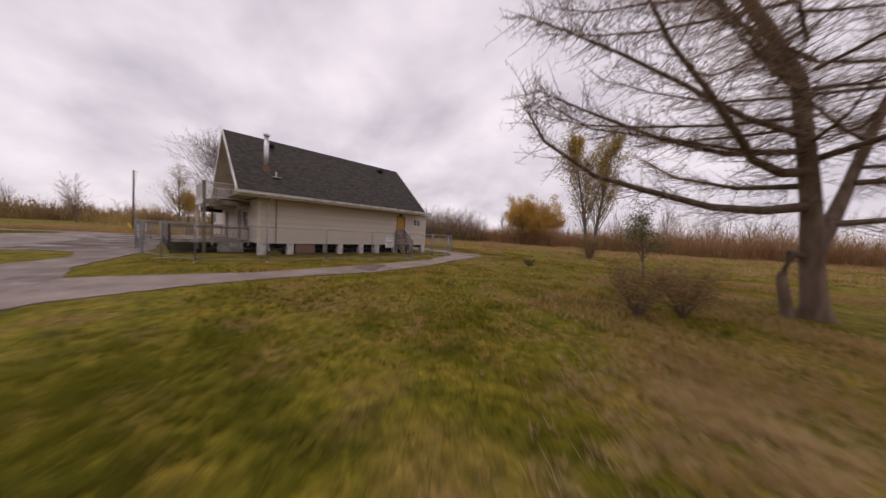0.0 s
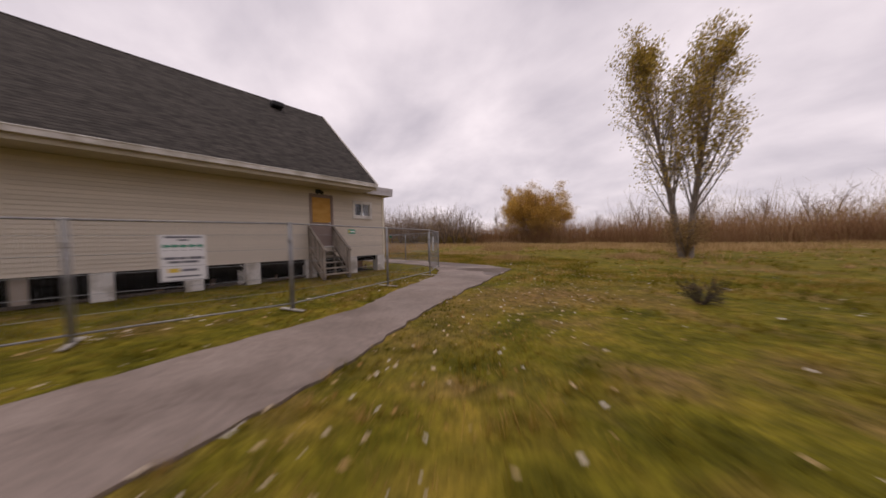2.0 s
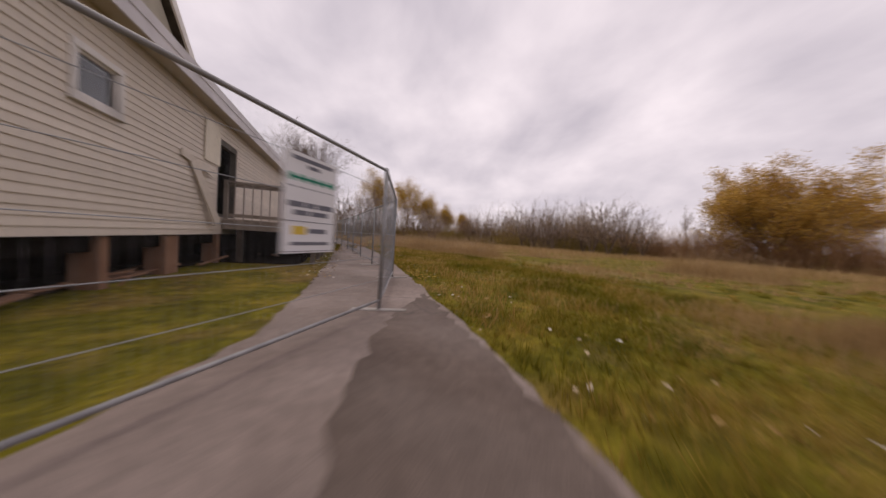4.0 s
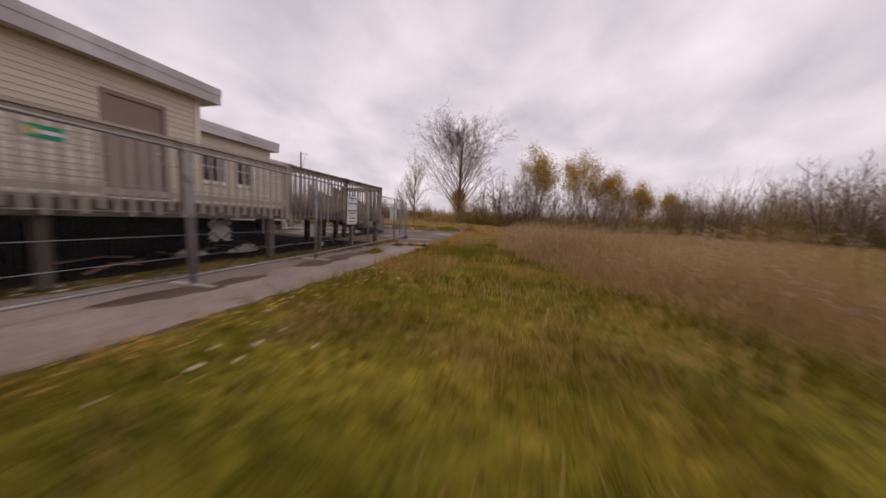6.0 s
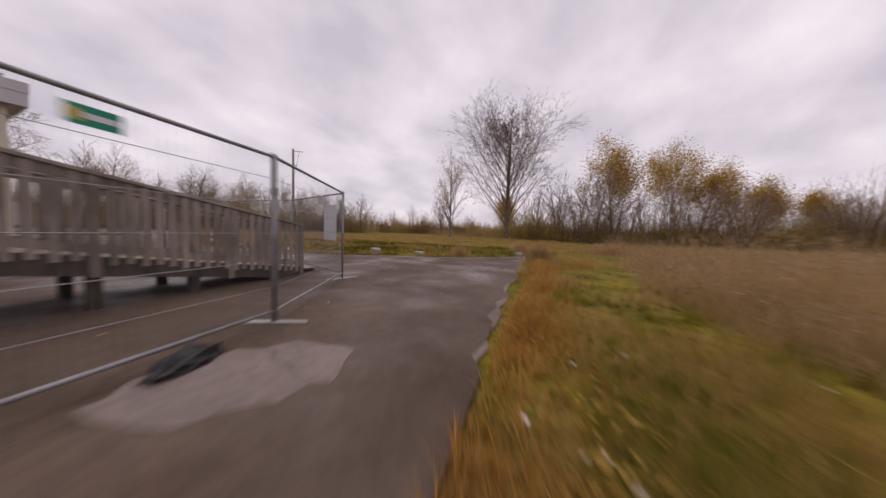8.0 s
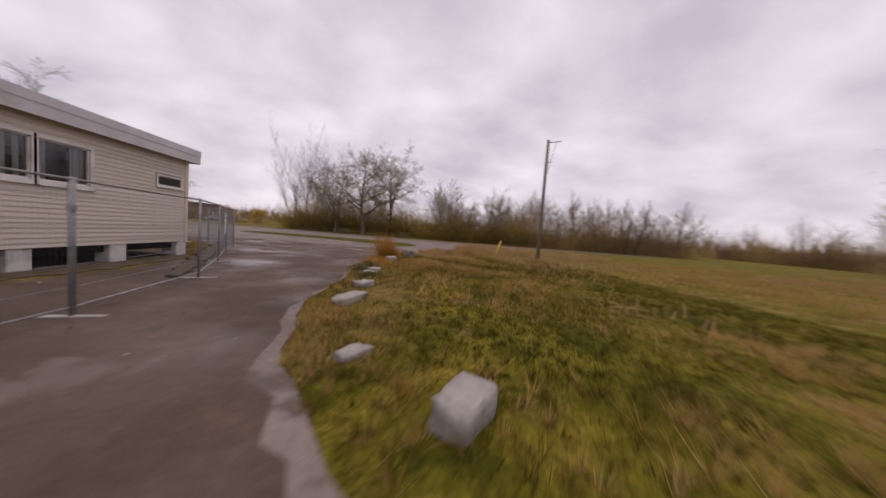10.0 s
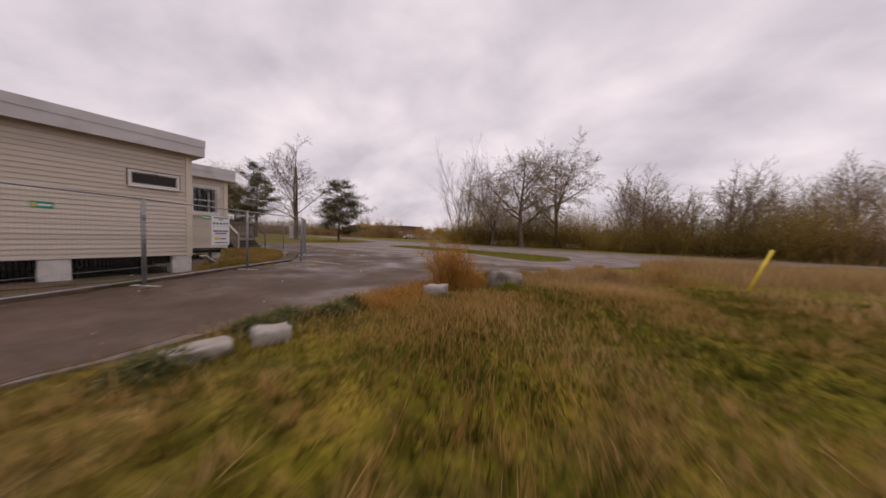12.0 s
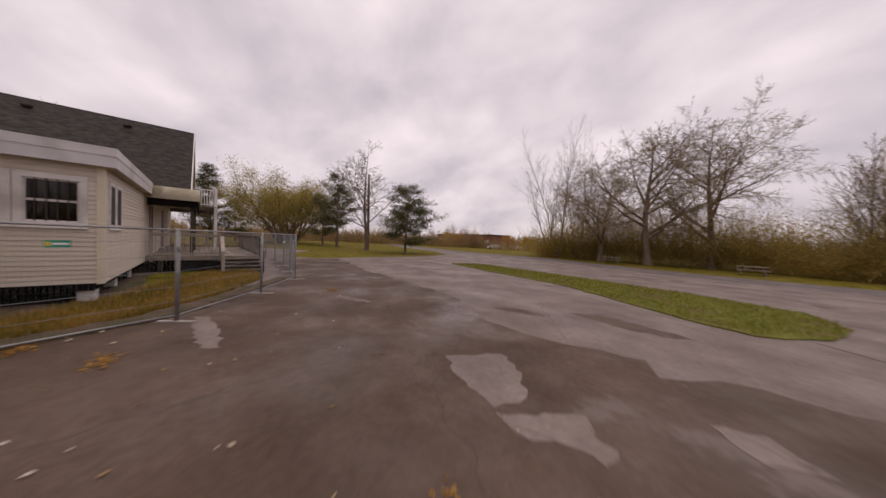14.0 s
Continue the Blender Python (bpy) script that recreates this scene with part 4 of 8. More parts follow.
part("vent_pipe", Shape().tube((-0.15, -13.75, 5.1), (-0.15, -13.75, 5.55), 0.05, 0.05, 10, True), STEEL, vent)
part("vent_flashing", Shape().beam((-0.1, -14.0, 5.2), (-0.1, -13.5, 5.2), 0.3, 0.05), FASCIA, vent)
for y in (-13.4, -3.75):
    v = new("roof_vent")
    v.parent = house
    part("hood", Shape().box(-3.2, y - 0.25, 7.85, -2.75, y + 0.25, 8.08), BLACK, v, "low dark roof ventilator", bevel=0.04)
for y in (-13.2, -6.4, -9.8):
    v = new("roof_vent")
    v.parent = house
    part("hood", Shape().box(-4.62, y - 0.18, 7.84, -4.36, y + 0.18, 7.96), SHINGLE, v, "low dark roof ventilator", bevel=0.04)
dsp = new("downspout")
dsp.parent = house
part("pipe", Shape().beam((0.06, -14.2, 0.5), (0.06, -14.2, 3.45), 0.08, 0.06).beam((0.06, -14.2, 3.45), (1.2, -14.2, 3.86), 0.06, 0.08).beam((0.06, -14.2, 0.5), (0.35, -14.2, 0.3), 0.06, 0.08), TRIM, dsp)
part("cable_pipe", Shape().beam((0.05, -13.75, 0.75), (0.05, -13.75, 3.7), 0.05, 0.04), TIMBER, dsp)


def flat_roof(x0, y0, x1, y1, top, deep, over=0.3, sides="nsew", mat=FASCIA):
    """A flat roof with a deep metal fascia in two bands, and a soffit."""
    r = new("flat_roof")
    r.parent = house
    X0, Y0 = x0 - (over if "w" in sides else 0), y0 - (over if "s" in sides else 0)
    X1, Y1 = x1 + (over if "e" in sides else 0), y1 + (over if "n" in sides else 0)
    part("roof_deck", Shape().box(X0 + 0.04, Y0 + 0.04, top - deep + 0.02, X1 - 0.04, Y1 - 0.04, top - 0.03), SOFFIT, r)
    s = Shape()
    for a, b, c, d, side in ((X0, Y0, X0 + 0.03, Y1, "w"), (X1 - 0.03, Y0, X1, Y1, "e"), (X0 + 0.03, Y0, X1 - 0.03, Y0 + 0.03, "s"), (X0 + 0.03, Y1 - 0.03, X1 - 0.03, Y1, "n")):
        if side in sides:
            s.box(a, b, top - deep, c, d, top)
    part("fascia", s, mat, r, "deep pale metal fascia")
    s = Shape()
    g = 0.012
    for a, b, c, d, side in ((X0 - g, Y0 - g, X0, Y1 + g, "w"), (X1, Y0 - g, X1 + g, Y1 + g, "e"), (X0, Y0 - g, X1, Y0, "s"), (X0, Y1, X1, Y1 + g, "n")):
        if side in sides:
            s.box(a, b, top - deep * 0.42, c, d, top + 0.015)
    part("drip_edge", s, mat, r)


flat_roof(-13.9, -1.2, 0.05, 0, 4.06, 0.36, 0.33, "new")
flat_roof(-13.9, -14.3, -7.46, -1.2, 4.02, 0.34, 0.3, "w")
flat_roof(-18.8, -12.4, -13.9, -3.2, 4.08, 0.38, 0.28, "nw")
flat_roof(-18.53, -14.76, -12.3, -12.4, 3.79, 0.46, 0.24, "sw")
flat_roof(-22.26, -12.4, -18.8, -5.65, 3.82, 0.46, 0.26, "nsw")

# block piers under the walls
for i, (x0, y0, x1, y1, z) in enumerate(((-0.38, -14.75, 0.02, -14.25, 0.76), (-0.38, -13.05, 0.02, -12.6, 0.76), (-0.36, -9.35, 0.02, -8.93, 0.76), (-0.36, -7.52, 0.02, -7.08, 0.76), (-0.36, -5.95, 0.02, -5.5, 0.76), (-0.36, -3.9, 0.02, -3.45, 0.76), (-0.36, -1.98, 0.02, -1.55, 0.76), (-0.42, -0.42, 0.02, 0.02, 0.76),
                                         (-16.4, -3.6, -16.0, -3.2, 0.76), (-18.8, -3.6, -18.4, -3.2, 0.76),
                                         (-22.26, -6.1, -21.86, -5.65, 0.5), (-22.26, -8.3, -21.86, -7.9, 0.5), (-22.26, -10.3, -21.86, -9.85, 0.5), (-22.28, -12.42, -21.8, -12.0, 0.5), (-18.35, -14.6, -18.0, -14.3, 0.48), (-15.9, -14.55, -15.6, -14.3, 0.48), (-13.6, -14.55, -13.3, -14.3, 0.48))):
    part("pier", Shape().box(x0 + 0.01 * (i % 3), y0, -0.05, x1, y1, z - (0.01 if z > 0.7 else 0.0)), PIER, house, bevel=0.02)
for x, w in ((-1.9, 0.16), (-3.4, 0.42), (-5.6, 0.2), (-8.2, 0.2), (-10.8, 0.3), (-13.6, 0.35)):
    part("timber_pier", Shape().box(x - w, -0.4, -0.05, x, -0.05, FLOOR - 0.01), BROWNPLY, house, "rust-brown timber pier", bevel=0.02)
part("skirting_panel", Shape().box(-0.12, -12.45, 0.08, -0.08, -11.1, 0.75), BROWNPLY, house, "rust-brown board closing the crawl space")
part("skirting_panel", Shape().box(-0.14, -10.5, 0.05, -0.09, -10.25, 0.75), TIMBER, house)
part("base_rail", Shape().box(-0.08, -12.4, 0.02, -0.02, -3.9, 0.10), TIMBER_DARK, house, "fallen dark timber along the ground")
# Added walls, unseen; near-black to stand for the crawl-space shade.
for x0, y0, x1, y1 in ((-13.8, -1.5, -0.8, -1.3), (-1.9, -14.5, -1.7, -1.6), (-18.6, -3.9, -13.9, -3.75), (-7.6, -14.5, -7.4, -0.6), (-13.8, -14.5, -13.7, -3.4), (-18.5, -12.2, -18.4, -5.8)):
    part("sleeper_wall", Shape().box(x0, y0, -0.03, x1, y1, 0.52), NEARBLACK, house)
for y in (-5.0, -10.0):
    part("crosswall", Shape().box(-13.6, y, -0.03, -0.6, y + 0.15, 0.5), NEARBLACK, house)


def lattice(x, y, along, w, z0, z1):
    """A broken piece of white garden lattice."""
    s = Shape()
    rnd = random.Random(int(x * 10 + y * 7))
    k = int(w / 0.09)
    for i in range(-4, k + 1):
        for lean in (1, -1):
            a0 = i * 0.09 if lean > 0 else i * 0.09 + (z1 - z0)
            p, q = a0, a0 + lean * (z1 - z0)
            za, zb = z0, z1
            if p < 0:
                za, p = z0 + (0 - p), 0
            if q > w:
                zb, q = z1 - (q - w), w
            if q < 0:
                zb, q = z1 - (0 - q), 0
            if p > w:
                za, p = z0 + (p - w), w
            if zb - za < 0.04 or rnd.random() < 0.15:
                continue
            o = 0.012 * lean
            P = (x + p, y + o, za) if along == "x" else (x + o, y + p, za)
            Q = (x + q, y + o, zb) if along == "x" else (x + o, y + q, zb)
            s.beam(P, Q, 0.012, 0.022)
    t = part("lattice", s, PIER)
    tagged(t, "broken white wooden lattice panel propped under the house", "lattice")


lattice(0.05, -6.2, "y", 0.24, 0.02, 0.72)
lattice(-1.9, -16.6, "y", 1.4, 0.05, 0.68)
lattice(-13.02, 2.15, "x", 0.4, 0.45, 0.9)

# side steps with timber handrails
stair = thing("timber_steps", "weathered grey timber steps with railings below the side door", "steps")
for i in range(5):
    z = 1.05 - i * 0.21
    part("tread", Shape().box(0.02 + i * 0.26, -3.72, z - 0.04, 0.32 + i * 0.26, -2.72, z), TIMBER, stair, bevel=0.006)
for y in (-3.74, -2.70):
    part("stringer", Shape().beam((0.05, y, 0.86), (1.32, y, 0.02), 0.045, 0.22), TIMBER, stair)
    part("post", Shape().box(0.03, y - 0.05, 0.0, 0.13, y + 0.05, 2.1), TIMBER, stair, bevel=0.008)
    part("post", Shape().box(1.22, y - 0.05, 0.0, 1.32, y + 0.05, 1.12), TIMBER, stair, bevel=0.008)
    part("handrail", Shape().beam((0.05, y, 2.1), (1.38, y, 1.12), 0.1, 0.05), TIMBER, stair)
    part("lower_rail", Shape().beam((0.08, y, 1.25), (1.27, y, 0.35), 0.045, 0.09), TIMBER, stair)
    for i in range(9):
        x = 0.2 + i * 0.115
        zt = 2.06 - (x - 0.05) * 0.737
        part("baluster", Shape().box(x - 0.018, y - 0.018, zt - 0.86, x + 0.018, y + 0.018, zt), TIMBER, stair)


# ---- rear deck with railing, and the ramp ----
deck = thing("rear_deck", "raised weathered timber deck with slatted railing behind the house", "deck")
DZ = 1.18


def boards_x(parent, x0, x1, y0, y1, z, step=0.15):
    n = max(1, int(abs(y1 - y0) / step))
    for i in range(n):
        ya = y0 + (y1 - y0) * i / n
        part("deck_board", Shape().box(x0, ya + 0.004, z - 0.035, x1, ya + (y1 - y0) / n - 0.004, z), TIMBER, parent)


boards_x(deck, -18.9, -5.6, 0.04, 2.4, DZ)
boards_x(deck, -18.75, -13.98, -3.15, 0.0, DZ)
part("rim_joist", Shape().box(-18.9, 2.36, DZ - 0.26, -5.6, 2.395, DZ - 0.04), TIMBER_BROWN, deck)
# Added board; its near-black colour stands for the shade under the deck.
part("shade_backing", Shape().box(-13.8, 0.5, 0.0, -5.75, 0.55, DZ - 0.25), NEARBLACK, deck, "added near-black board that stands for shade under the deck")
part("rim_joist", Shape().box(-5.64, 0.04, DZ - 0.28, -5.6, 2.4, DZ - 0.04), TIMBER, deck)
part("rim_joist", Shape().box(-18.94, -3.1, DZ - 0.28, -18.9, 2.44, DZ - 0.0), TIMBER, deck)
# Posts in darker timbers: the under-deck shade is put into their colour.
for i in range(9):
    x = -5.75 - i * 1.62
    part("support_post", Shape().box(x - 0.06, 2.22, 0, x + 0.06, 2.34, DZ - 0.04), TIMBER_BROWN, deck)
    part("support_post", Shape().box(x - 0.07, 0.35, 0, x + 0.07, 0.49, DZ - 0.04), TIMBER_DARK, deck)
# Joists in the dark timber, with the shade below the boards painted in.
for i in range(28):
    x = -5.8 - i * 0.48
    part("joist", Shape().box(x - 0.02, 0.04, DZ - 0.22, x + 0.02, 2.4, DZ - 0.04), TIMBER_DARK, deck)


def railing(parent, p, q, z0, z1, spacing=0.14, slat=0.075, post_every=1.9, low=0.1, cap=True, mat=None, drop=0.08):
    """Posts, two rails and upright slats from p to q; the two ends may lie at different heights."""
    mat = mat or TIMBER
    p, q, = Vector(p), Vector(q)
    d = q - p
    flat = Vector((d.x, d.y, 0)).length
    n = max(1, round(flat / post_every))
    up = Vector((0, 0, 1))
    for i in range(n + 1):
        e = p + d * (i / n)
        part("post", Shape().beam(e + up * (z0 - 0.25), e + up * (z1 + 0.04), 0.09, 0.09), mat, parent)
    if cap:
        part("top_rail", Shape().beam(p + up * z1, q + up * z1, 0.14, 0.04), mat, parent)
    part("upper_rail", Shape().beam(p + up * (z1 - 0.08), q + up * (z1 - 0.08), 0.04, 0.09), mat, parent)
    part("lower_rail", Shape().beam(p + up * (z0 + low), q + up * (z0 + low), 0.04, 0.09), mat, parent)
    k = int(flat / spacing)
    side = d.normalized().cross(up).normalized() * 0.035
    for i in range(1, k):
        e = p + d * (i / k) + side
        b = Shape().beam(e + up * (z0 - drop * (1 + 0.12 * ((i * 7) % 5 - 2))), e + up * (z1 - 0.03), slat, 0.02)
        part("slat", b, mat, parent)


railing(deck, (-5.65, 0.1, 0), (-5.65, 2.38, 0), DZ, DZ + 1.0, 0.2, 0.04)
railing(deck, (-5.65, 2.4, 0), (-14.2, 2.4, 0), DZ, DZ + 1.0, 0.155, 0.05, mat=PALEWOOD, drop=0.2)
railing(deck, (-14.3, 2.4, 0), (-18.85, 2.4, 0), DZ - 0.1, DZ + 1.04, 0.15, 0.065, drop=0.16)
railing(deck, (-18.85, 2.3, 0), (-18.85, 0.6, 0), DZ, DZ + 1.0, 0.17, 0.05)

ramp = thing("wheelchair_ramp", "long weathered timber wheelchair ramp with slatted railings down to the asphalt", "ramp")
RA, RB = Vector((-18.95, -0.5, DZ)), Vector((-25.3, -1.5, 0.16))
n = 44
for i in range(n):
    a, b = RA.lerp(RB, i / n), RA.lerp(RB, (i + 0.94) / n)
    s = Shape()
    for w, z in ((0, 0), (0, -0.035)):
        s.v += [(a.x, a.y + 0.6, a.z + z), (a.x, a.y - 0.6, a.z + z), (b.x, b.y - 0.6, b.z + z), (b.x, b.y + 0.6, b.z + z)]
    s.f = [(3, 2, 1, 0), (4, 5, 6, 7), (0, 1, 5, 4), (1, 2, 6, 5), (2, 3, 7, 6), (3, 0, 4, 7)]
    part("deck_board", s, TIMBER, ramp)
for o in (0.62, -0.62):
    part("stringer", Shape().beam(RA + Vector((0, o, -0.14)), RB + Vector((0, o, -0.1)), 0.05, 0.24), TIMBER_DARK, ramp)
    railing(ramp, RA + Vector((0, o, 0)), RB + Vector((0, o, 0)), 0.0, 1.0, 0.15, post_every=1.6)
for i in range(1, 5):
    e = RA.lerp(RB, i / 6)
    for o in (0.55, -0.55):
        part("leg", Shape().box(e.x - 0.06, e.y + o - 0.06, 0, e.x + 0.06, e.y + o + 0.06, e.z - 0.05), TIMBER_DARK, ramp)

part("landing_board", Shape().box(-25.95, -2.08, 0.10, -25.32, -0.98, 0.125), PLYGREY, ramp, "worn grey plywood sheet at the ramp foot", bevel=0.006)
for y in (-1.9, -1.2):
    part("bearer", Shape().box(-25.88, y - 0.05, 0.0, -25.4, y + 0.05, 0.098), TIMBER_DARK, ramp)

# ---- front porch, canopy, balcony and steps ----
porch = thing("front_porch", "grey timber front porch with railing, steps and a rounded canopy", "porch")
PZ = 0.72
boards_x(porch, -12.2, -1.9, -18.85, -14.8, PZ, 0.16)
for x in (-12.1, -9.8, -7.4, -4.8, -2.3):
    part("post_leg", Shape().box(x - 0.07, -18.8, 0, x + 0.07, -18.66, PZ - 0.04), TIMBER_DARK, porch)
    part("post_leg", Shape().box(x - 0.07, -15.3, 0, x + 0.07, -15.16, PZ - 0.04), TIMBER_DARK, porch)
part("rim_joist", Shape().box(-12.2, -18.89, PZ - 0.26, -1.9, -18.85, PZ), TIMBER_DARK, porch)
part("rim_joist", Shape().box(-12.24, -18.85, PZ - 0.2, -12.2, -14.8, PZ), TIMBER, porch)
# Added board: the dark gap under the porch is painted as near-black.
part("void_board", Shape().box(-12.0, -18.6, 0.02, -11.95, -14.9, PZ - 0.05), NEARBLACK, porch, "added near-black board painted as the void behind the porch edge")
railing(porch, (-12.15, -14.95, 0), (-12.15, -17.25, 0), PZ, PZ + 1.0, 0.14, 0.05, mat=PALEWOOD)
railing(porch, (-12.15, -18.8, 0), (-1.95, -18.8, 0), PZ, PZ + 1.0, 0.14, 0.05)
railing(porch, (-1.95, -18.8, 0), (-1.95, -14.9, 0), PZ, PZ + 1.0, 0.14, 0.05)
for i in range(4):
    z = 0.6 - i * 0.15
    part("tread", Shape().box(-12.58 - i * 0.3, -18.85, z - 0.05, -12.22 - i * 0.3, -17.35, z), TIMBER_BROWN, porch, bevel=0.008)
    part("riser", Shape().box(-12.5 - i * 0.3, -18.8, 0.0, -12.47 - i * 0.3, -17.4, z - 0.05), TIMBER_DARK, porch)
railing(porch, (-12.2, -17.32, PZ), (-13.55, -17.32, 0.05), 0.0, 0.92, 0.12, 0.045, post_every=1.3, mat=PALEWOOD)
part("newel", Shape().box(-13.6, -17.38, 0.0, -13.5, -17.26, 0.95), PALEWOOD, porch, "pale painted newel post", bevel=0.01)
part("handrail", Shape().tube((-12.2, -18.85, PZ + 0.95), (-13.55, -18.85, 0.95), 0.022, 0.022, 8, True).tube((-13.55, -18.85, 0.95), (-13.6, -18.85, 0.0), 0.022, 0.022, 8, True).tube((-12.2, -18.85, PZ + 0.95), (-12.2, -18.85, PZ), 0.022, 0.022, 8, True), BLACK, porch, "thin dark metal handrail", smooth=True)
for x in (-11.9, -7.0):
    part("canopy_post", Shape().box(x - 0.06, -16.3, PZ, x + 0.06, -16.18, 3.2), TIMBER_DARK, porch)
s = Shape()
k = 9
pts = [(-12.38, 3.2), (-12.38, 3.36)] + [(-11.98 - 0.4 * math.cos(a), 3.36 + 0.4 * math.sin(a)) for a in [math.pi / 2 * i / k for i in range(1, k + 1)]] + [(-6.6, 3.78), (-6.6, 3.2)]
for y in (-16.5, -14.77):
    s.v += [(x, y, z) for x, z in pts]
m = len(pts)
s.f = [tuple(range(m)), tuple(m + i for i in reversed(range(m)))] + [(i, m + i, m + (i + 1) % m, (i + 1) % m) for i in range(m)]
part("canopy", s, CANOPY, porch, "stained beige canopy with a rounded edge")
# Near-black bands close the opening below the canopy edge.
part("canopy_band", Shape().box(-12.3, -16.45, 2.9, -12.24, -14.85, 3.2), NEARBLACK, porch, "near-black band below the canopy")
part("canopy_band", Shape().box(-12.24, -16.45, 2.9, -6.7, -16.4, 3.2), NEARBLACK, porch, "near-black band below the canopy")

balcony = thing("balcony", "white-railed upper balcony on tall posts at the gable end", "balcony")
for i in range(15):
    part("deck_board", Shape().box(-5.7, -17.3 + i * 0.165, 3.42, -1.9, -17.14 + i * 0.165, 3.46), TIMBER, balcony)
part("beam", Shape().box(-5.7, -17.34, 3.16, -1.9, -17.29, 3.46), TRIM, balcony)
part("beam", Shape().box(-1.93, -17.3, 3.16, -1.88, -14.85, 3.42), TIMBER, balcony)
for x, y in ((-2.0, -17.24), (-5.6, -17.24)):
    part("post", Shape().box(x - 0.08, y - 0.08, 0.0, x + 0.08, y + 0.08, 4.6), TIMBER if x > -3 else TRIM, balcony)
for p, q in (((-5.6, -17.24), (-2.0, -17.24)), ((-2.0, -17.24), (-2.0, -14.95)), ((-5.6, -17.24), (-5.6, -14.95))):
    part("rail", Shape().beam((*p, 4.55), (*q, 4.55), 0.09, 0.06), TRIM, balcony)
    part("rail", Shape().beam((*p, 3.6), (*q, 3.6), 0.05, 0.06), TRIM, balcony)
    d = math.hypot(q[0] - p[0], q[1] - p[1])
    for i in range(1, int(d / 0.14)):
        t = i / int(d / 0.14)
        x, y = p[0] + (q[0] - p[0]) * t, p[1] + (q[1] - p[1]) * t
        part("baluster", Shape().box(x - 0.02, y - 0.02, 3.55, x + 0.02, y + 0.02, 4.55), TRIM, balcony)

# damaged north wall: loose sheet, torn board
torn = thing("broken_siding", "torn beige siding board hanging off the rear wall", "siding")
part("board", Shape().beam((-4.0, 0.06, 2.35), (-5.0, 0.16, 1.05), 0.03, 0.22), SIDING, torn)
part("board", Shape().beam((-3.6, 0.05, 2.42), (-4.9, 0.10, 2.2), 0.02, 0.14), SIDING, torn)
loose = thing("plywood_sheet", "pale plywood sheet nailed over the rear doorway", "plywood")
part("sheet", Shape().box(-5.35, 0.03, 2.5, -4.55, 0.05, 3.45), CREAM, loose)
rubble = thing("timber_scrap", "loose brown timber scraps lying under the house", "scrap wood", kind="stuff")
s = Shape()
rnd = random.Random(41)
for i in range(46):
    x, y = rnd.choice(((rnd.uniform(-5, -0.5), rnd.uniform(-0.9, 0.15)), (rnd.uniform(-18, -14), rnd.uniform(-0.5, 2.0)), (rnd.uniform(-13, -6), rnd.uniform(0.2, 2.2)), (-0.3 + rnd.uniform(-0.6, 0.1), rnd.uniform(-13, -4))))
    a, l = rnd.uniform(0, 3.14), rnd.uniform(0.2, 1.3)
    s.beam((x, y, 0.04), (x + l * math.cos(a), y + l * math.sin(a) * 0.4, 0.05 + rnd.uniform(0, 0.12)), rnd.uniform(0.05, 0.16), 0.03)
part("scrap", s, BROWNPLY, rubble)
white_post = thing("fallen_board", "white painted board fallen against the pier", "board")
part("board", Shape().beam((-22.1, -12.75, 0.45), (-20.9, -13.5, 0.06), 0.16, 0.035), TRIM, white_post)

# ---- temporary fence ----
PANEL = 2.93


def make_panel():
    f = thing("temporary_fence", "galvanised temporary fence panel of tube and thin wire mesh", "fence", "temporary fence round the house")
    top, low, r = 1.86, 0.14, 0.018
    part("top_tube", Shape().tube((0, 0, top), (PANEL, 0, top), r, r, 8, True), GALV, f, smooth=True)
    part("bottom_tube", Shape().tube((0, 0, low), (PANEL, 0, low), r, r, 8, True), GALV, f, smooth=True)
    for x in (0.028, PANEL - 0.028):
        part("post", Shape().tube((x, 0, 0.03), (x, 0, top + 0.03), 0.021, 0.021, 8, True), GALV, f, smooth=True)
    s = Shape()
    for i in range(1, 49):
        x = PANEL * i / 49
        s.tube((x, 0, low), (x, 0, top), 0.0017, 0.0017, 3)
    for z in (0.42, 0.72, 1.02, 1.32, 1.62):
        s.tube((0, 0, z), (PANEL, 0, z), 0.003, 0.003, 4)
    part("wire_mesh", s, WIRE, f)
    part("foot", Shape().box(-0.045, -0.36, 0.0, 0.045, 0.36, 0.025), CONCRETE, f, "flat pale foot plate", bevel=0.008)
    part("clamp", Shape().box(-0.03, -0.035, 1.45, 0.03, 0.035, 1.52), GALV, f)
    return f


RING = [(3.3, -18.1), (4.2, -15.3), (4.6, -12.3), (4.75, -9.25), (5.25, -6.35), (4.43, -3.17), (3.72, -0.47), (2.02, 1.94), (-0.37, 3.67), (-3.25, 4.29), (-5.98, 4.04), (-8.71, 3.79), (-11.44, 3.54), (-14.17, 3.29), (-17.1, 2.92), (-20.02, 2.48), (-22.9, 1.82), (-25.42, 0.31), (-26.27, -2.52), (-26.1, -5.45), (-25.6, -8.36), (-24.3, -11.0), (-22.89, -13.6), (-21.59, -16.25), (-19.2, -18.0), (-16.62, -19.54), (-13.75, -19.95), (-10.8, -20.25), (-7.85, -20.3), (-4.9, -20.2), (-2.0, -19.9), (0.9, -19.2), (3.3, -18.1)]
first = make_panel()
panel_at = []
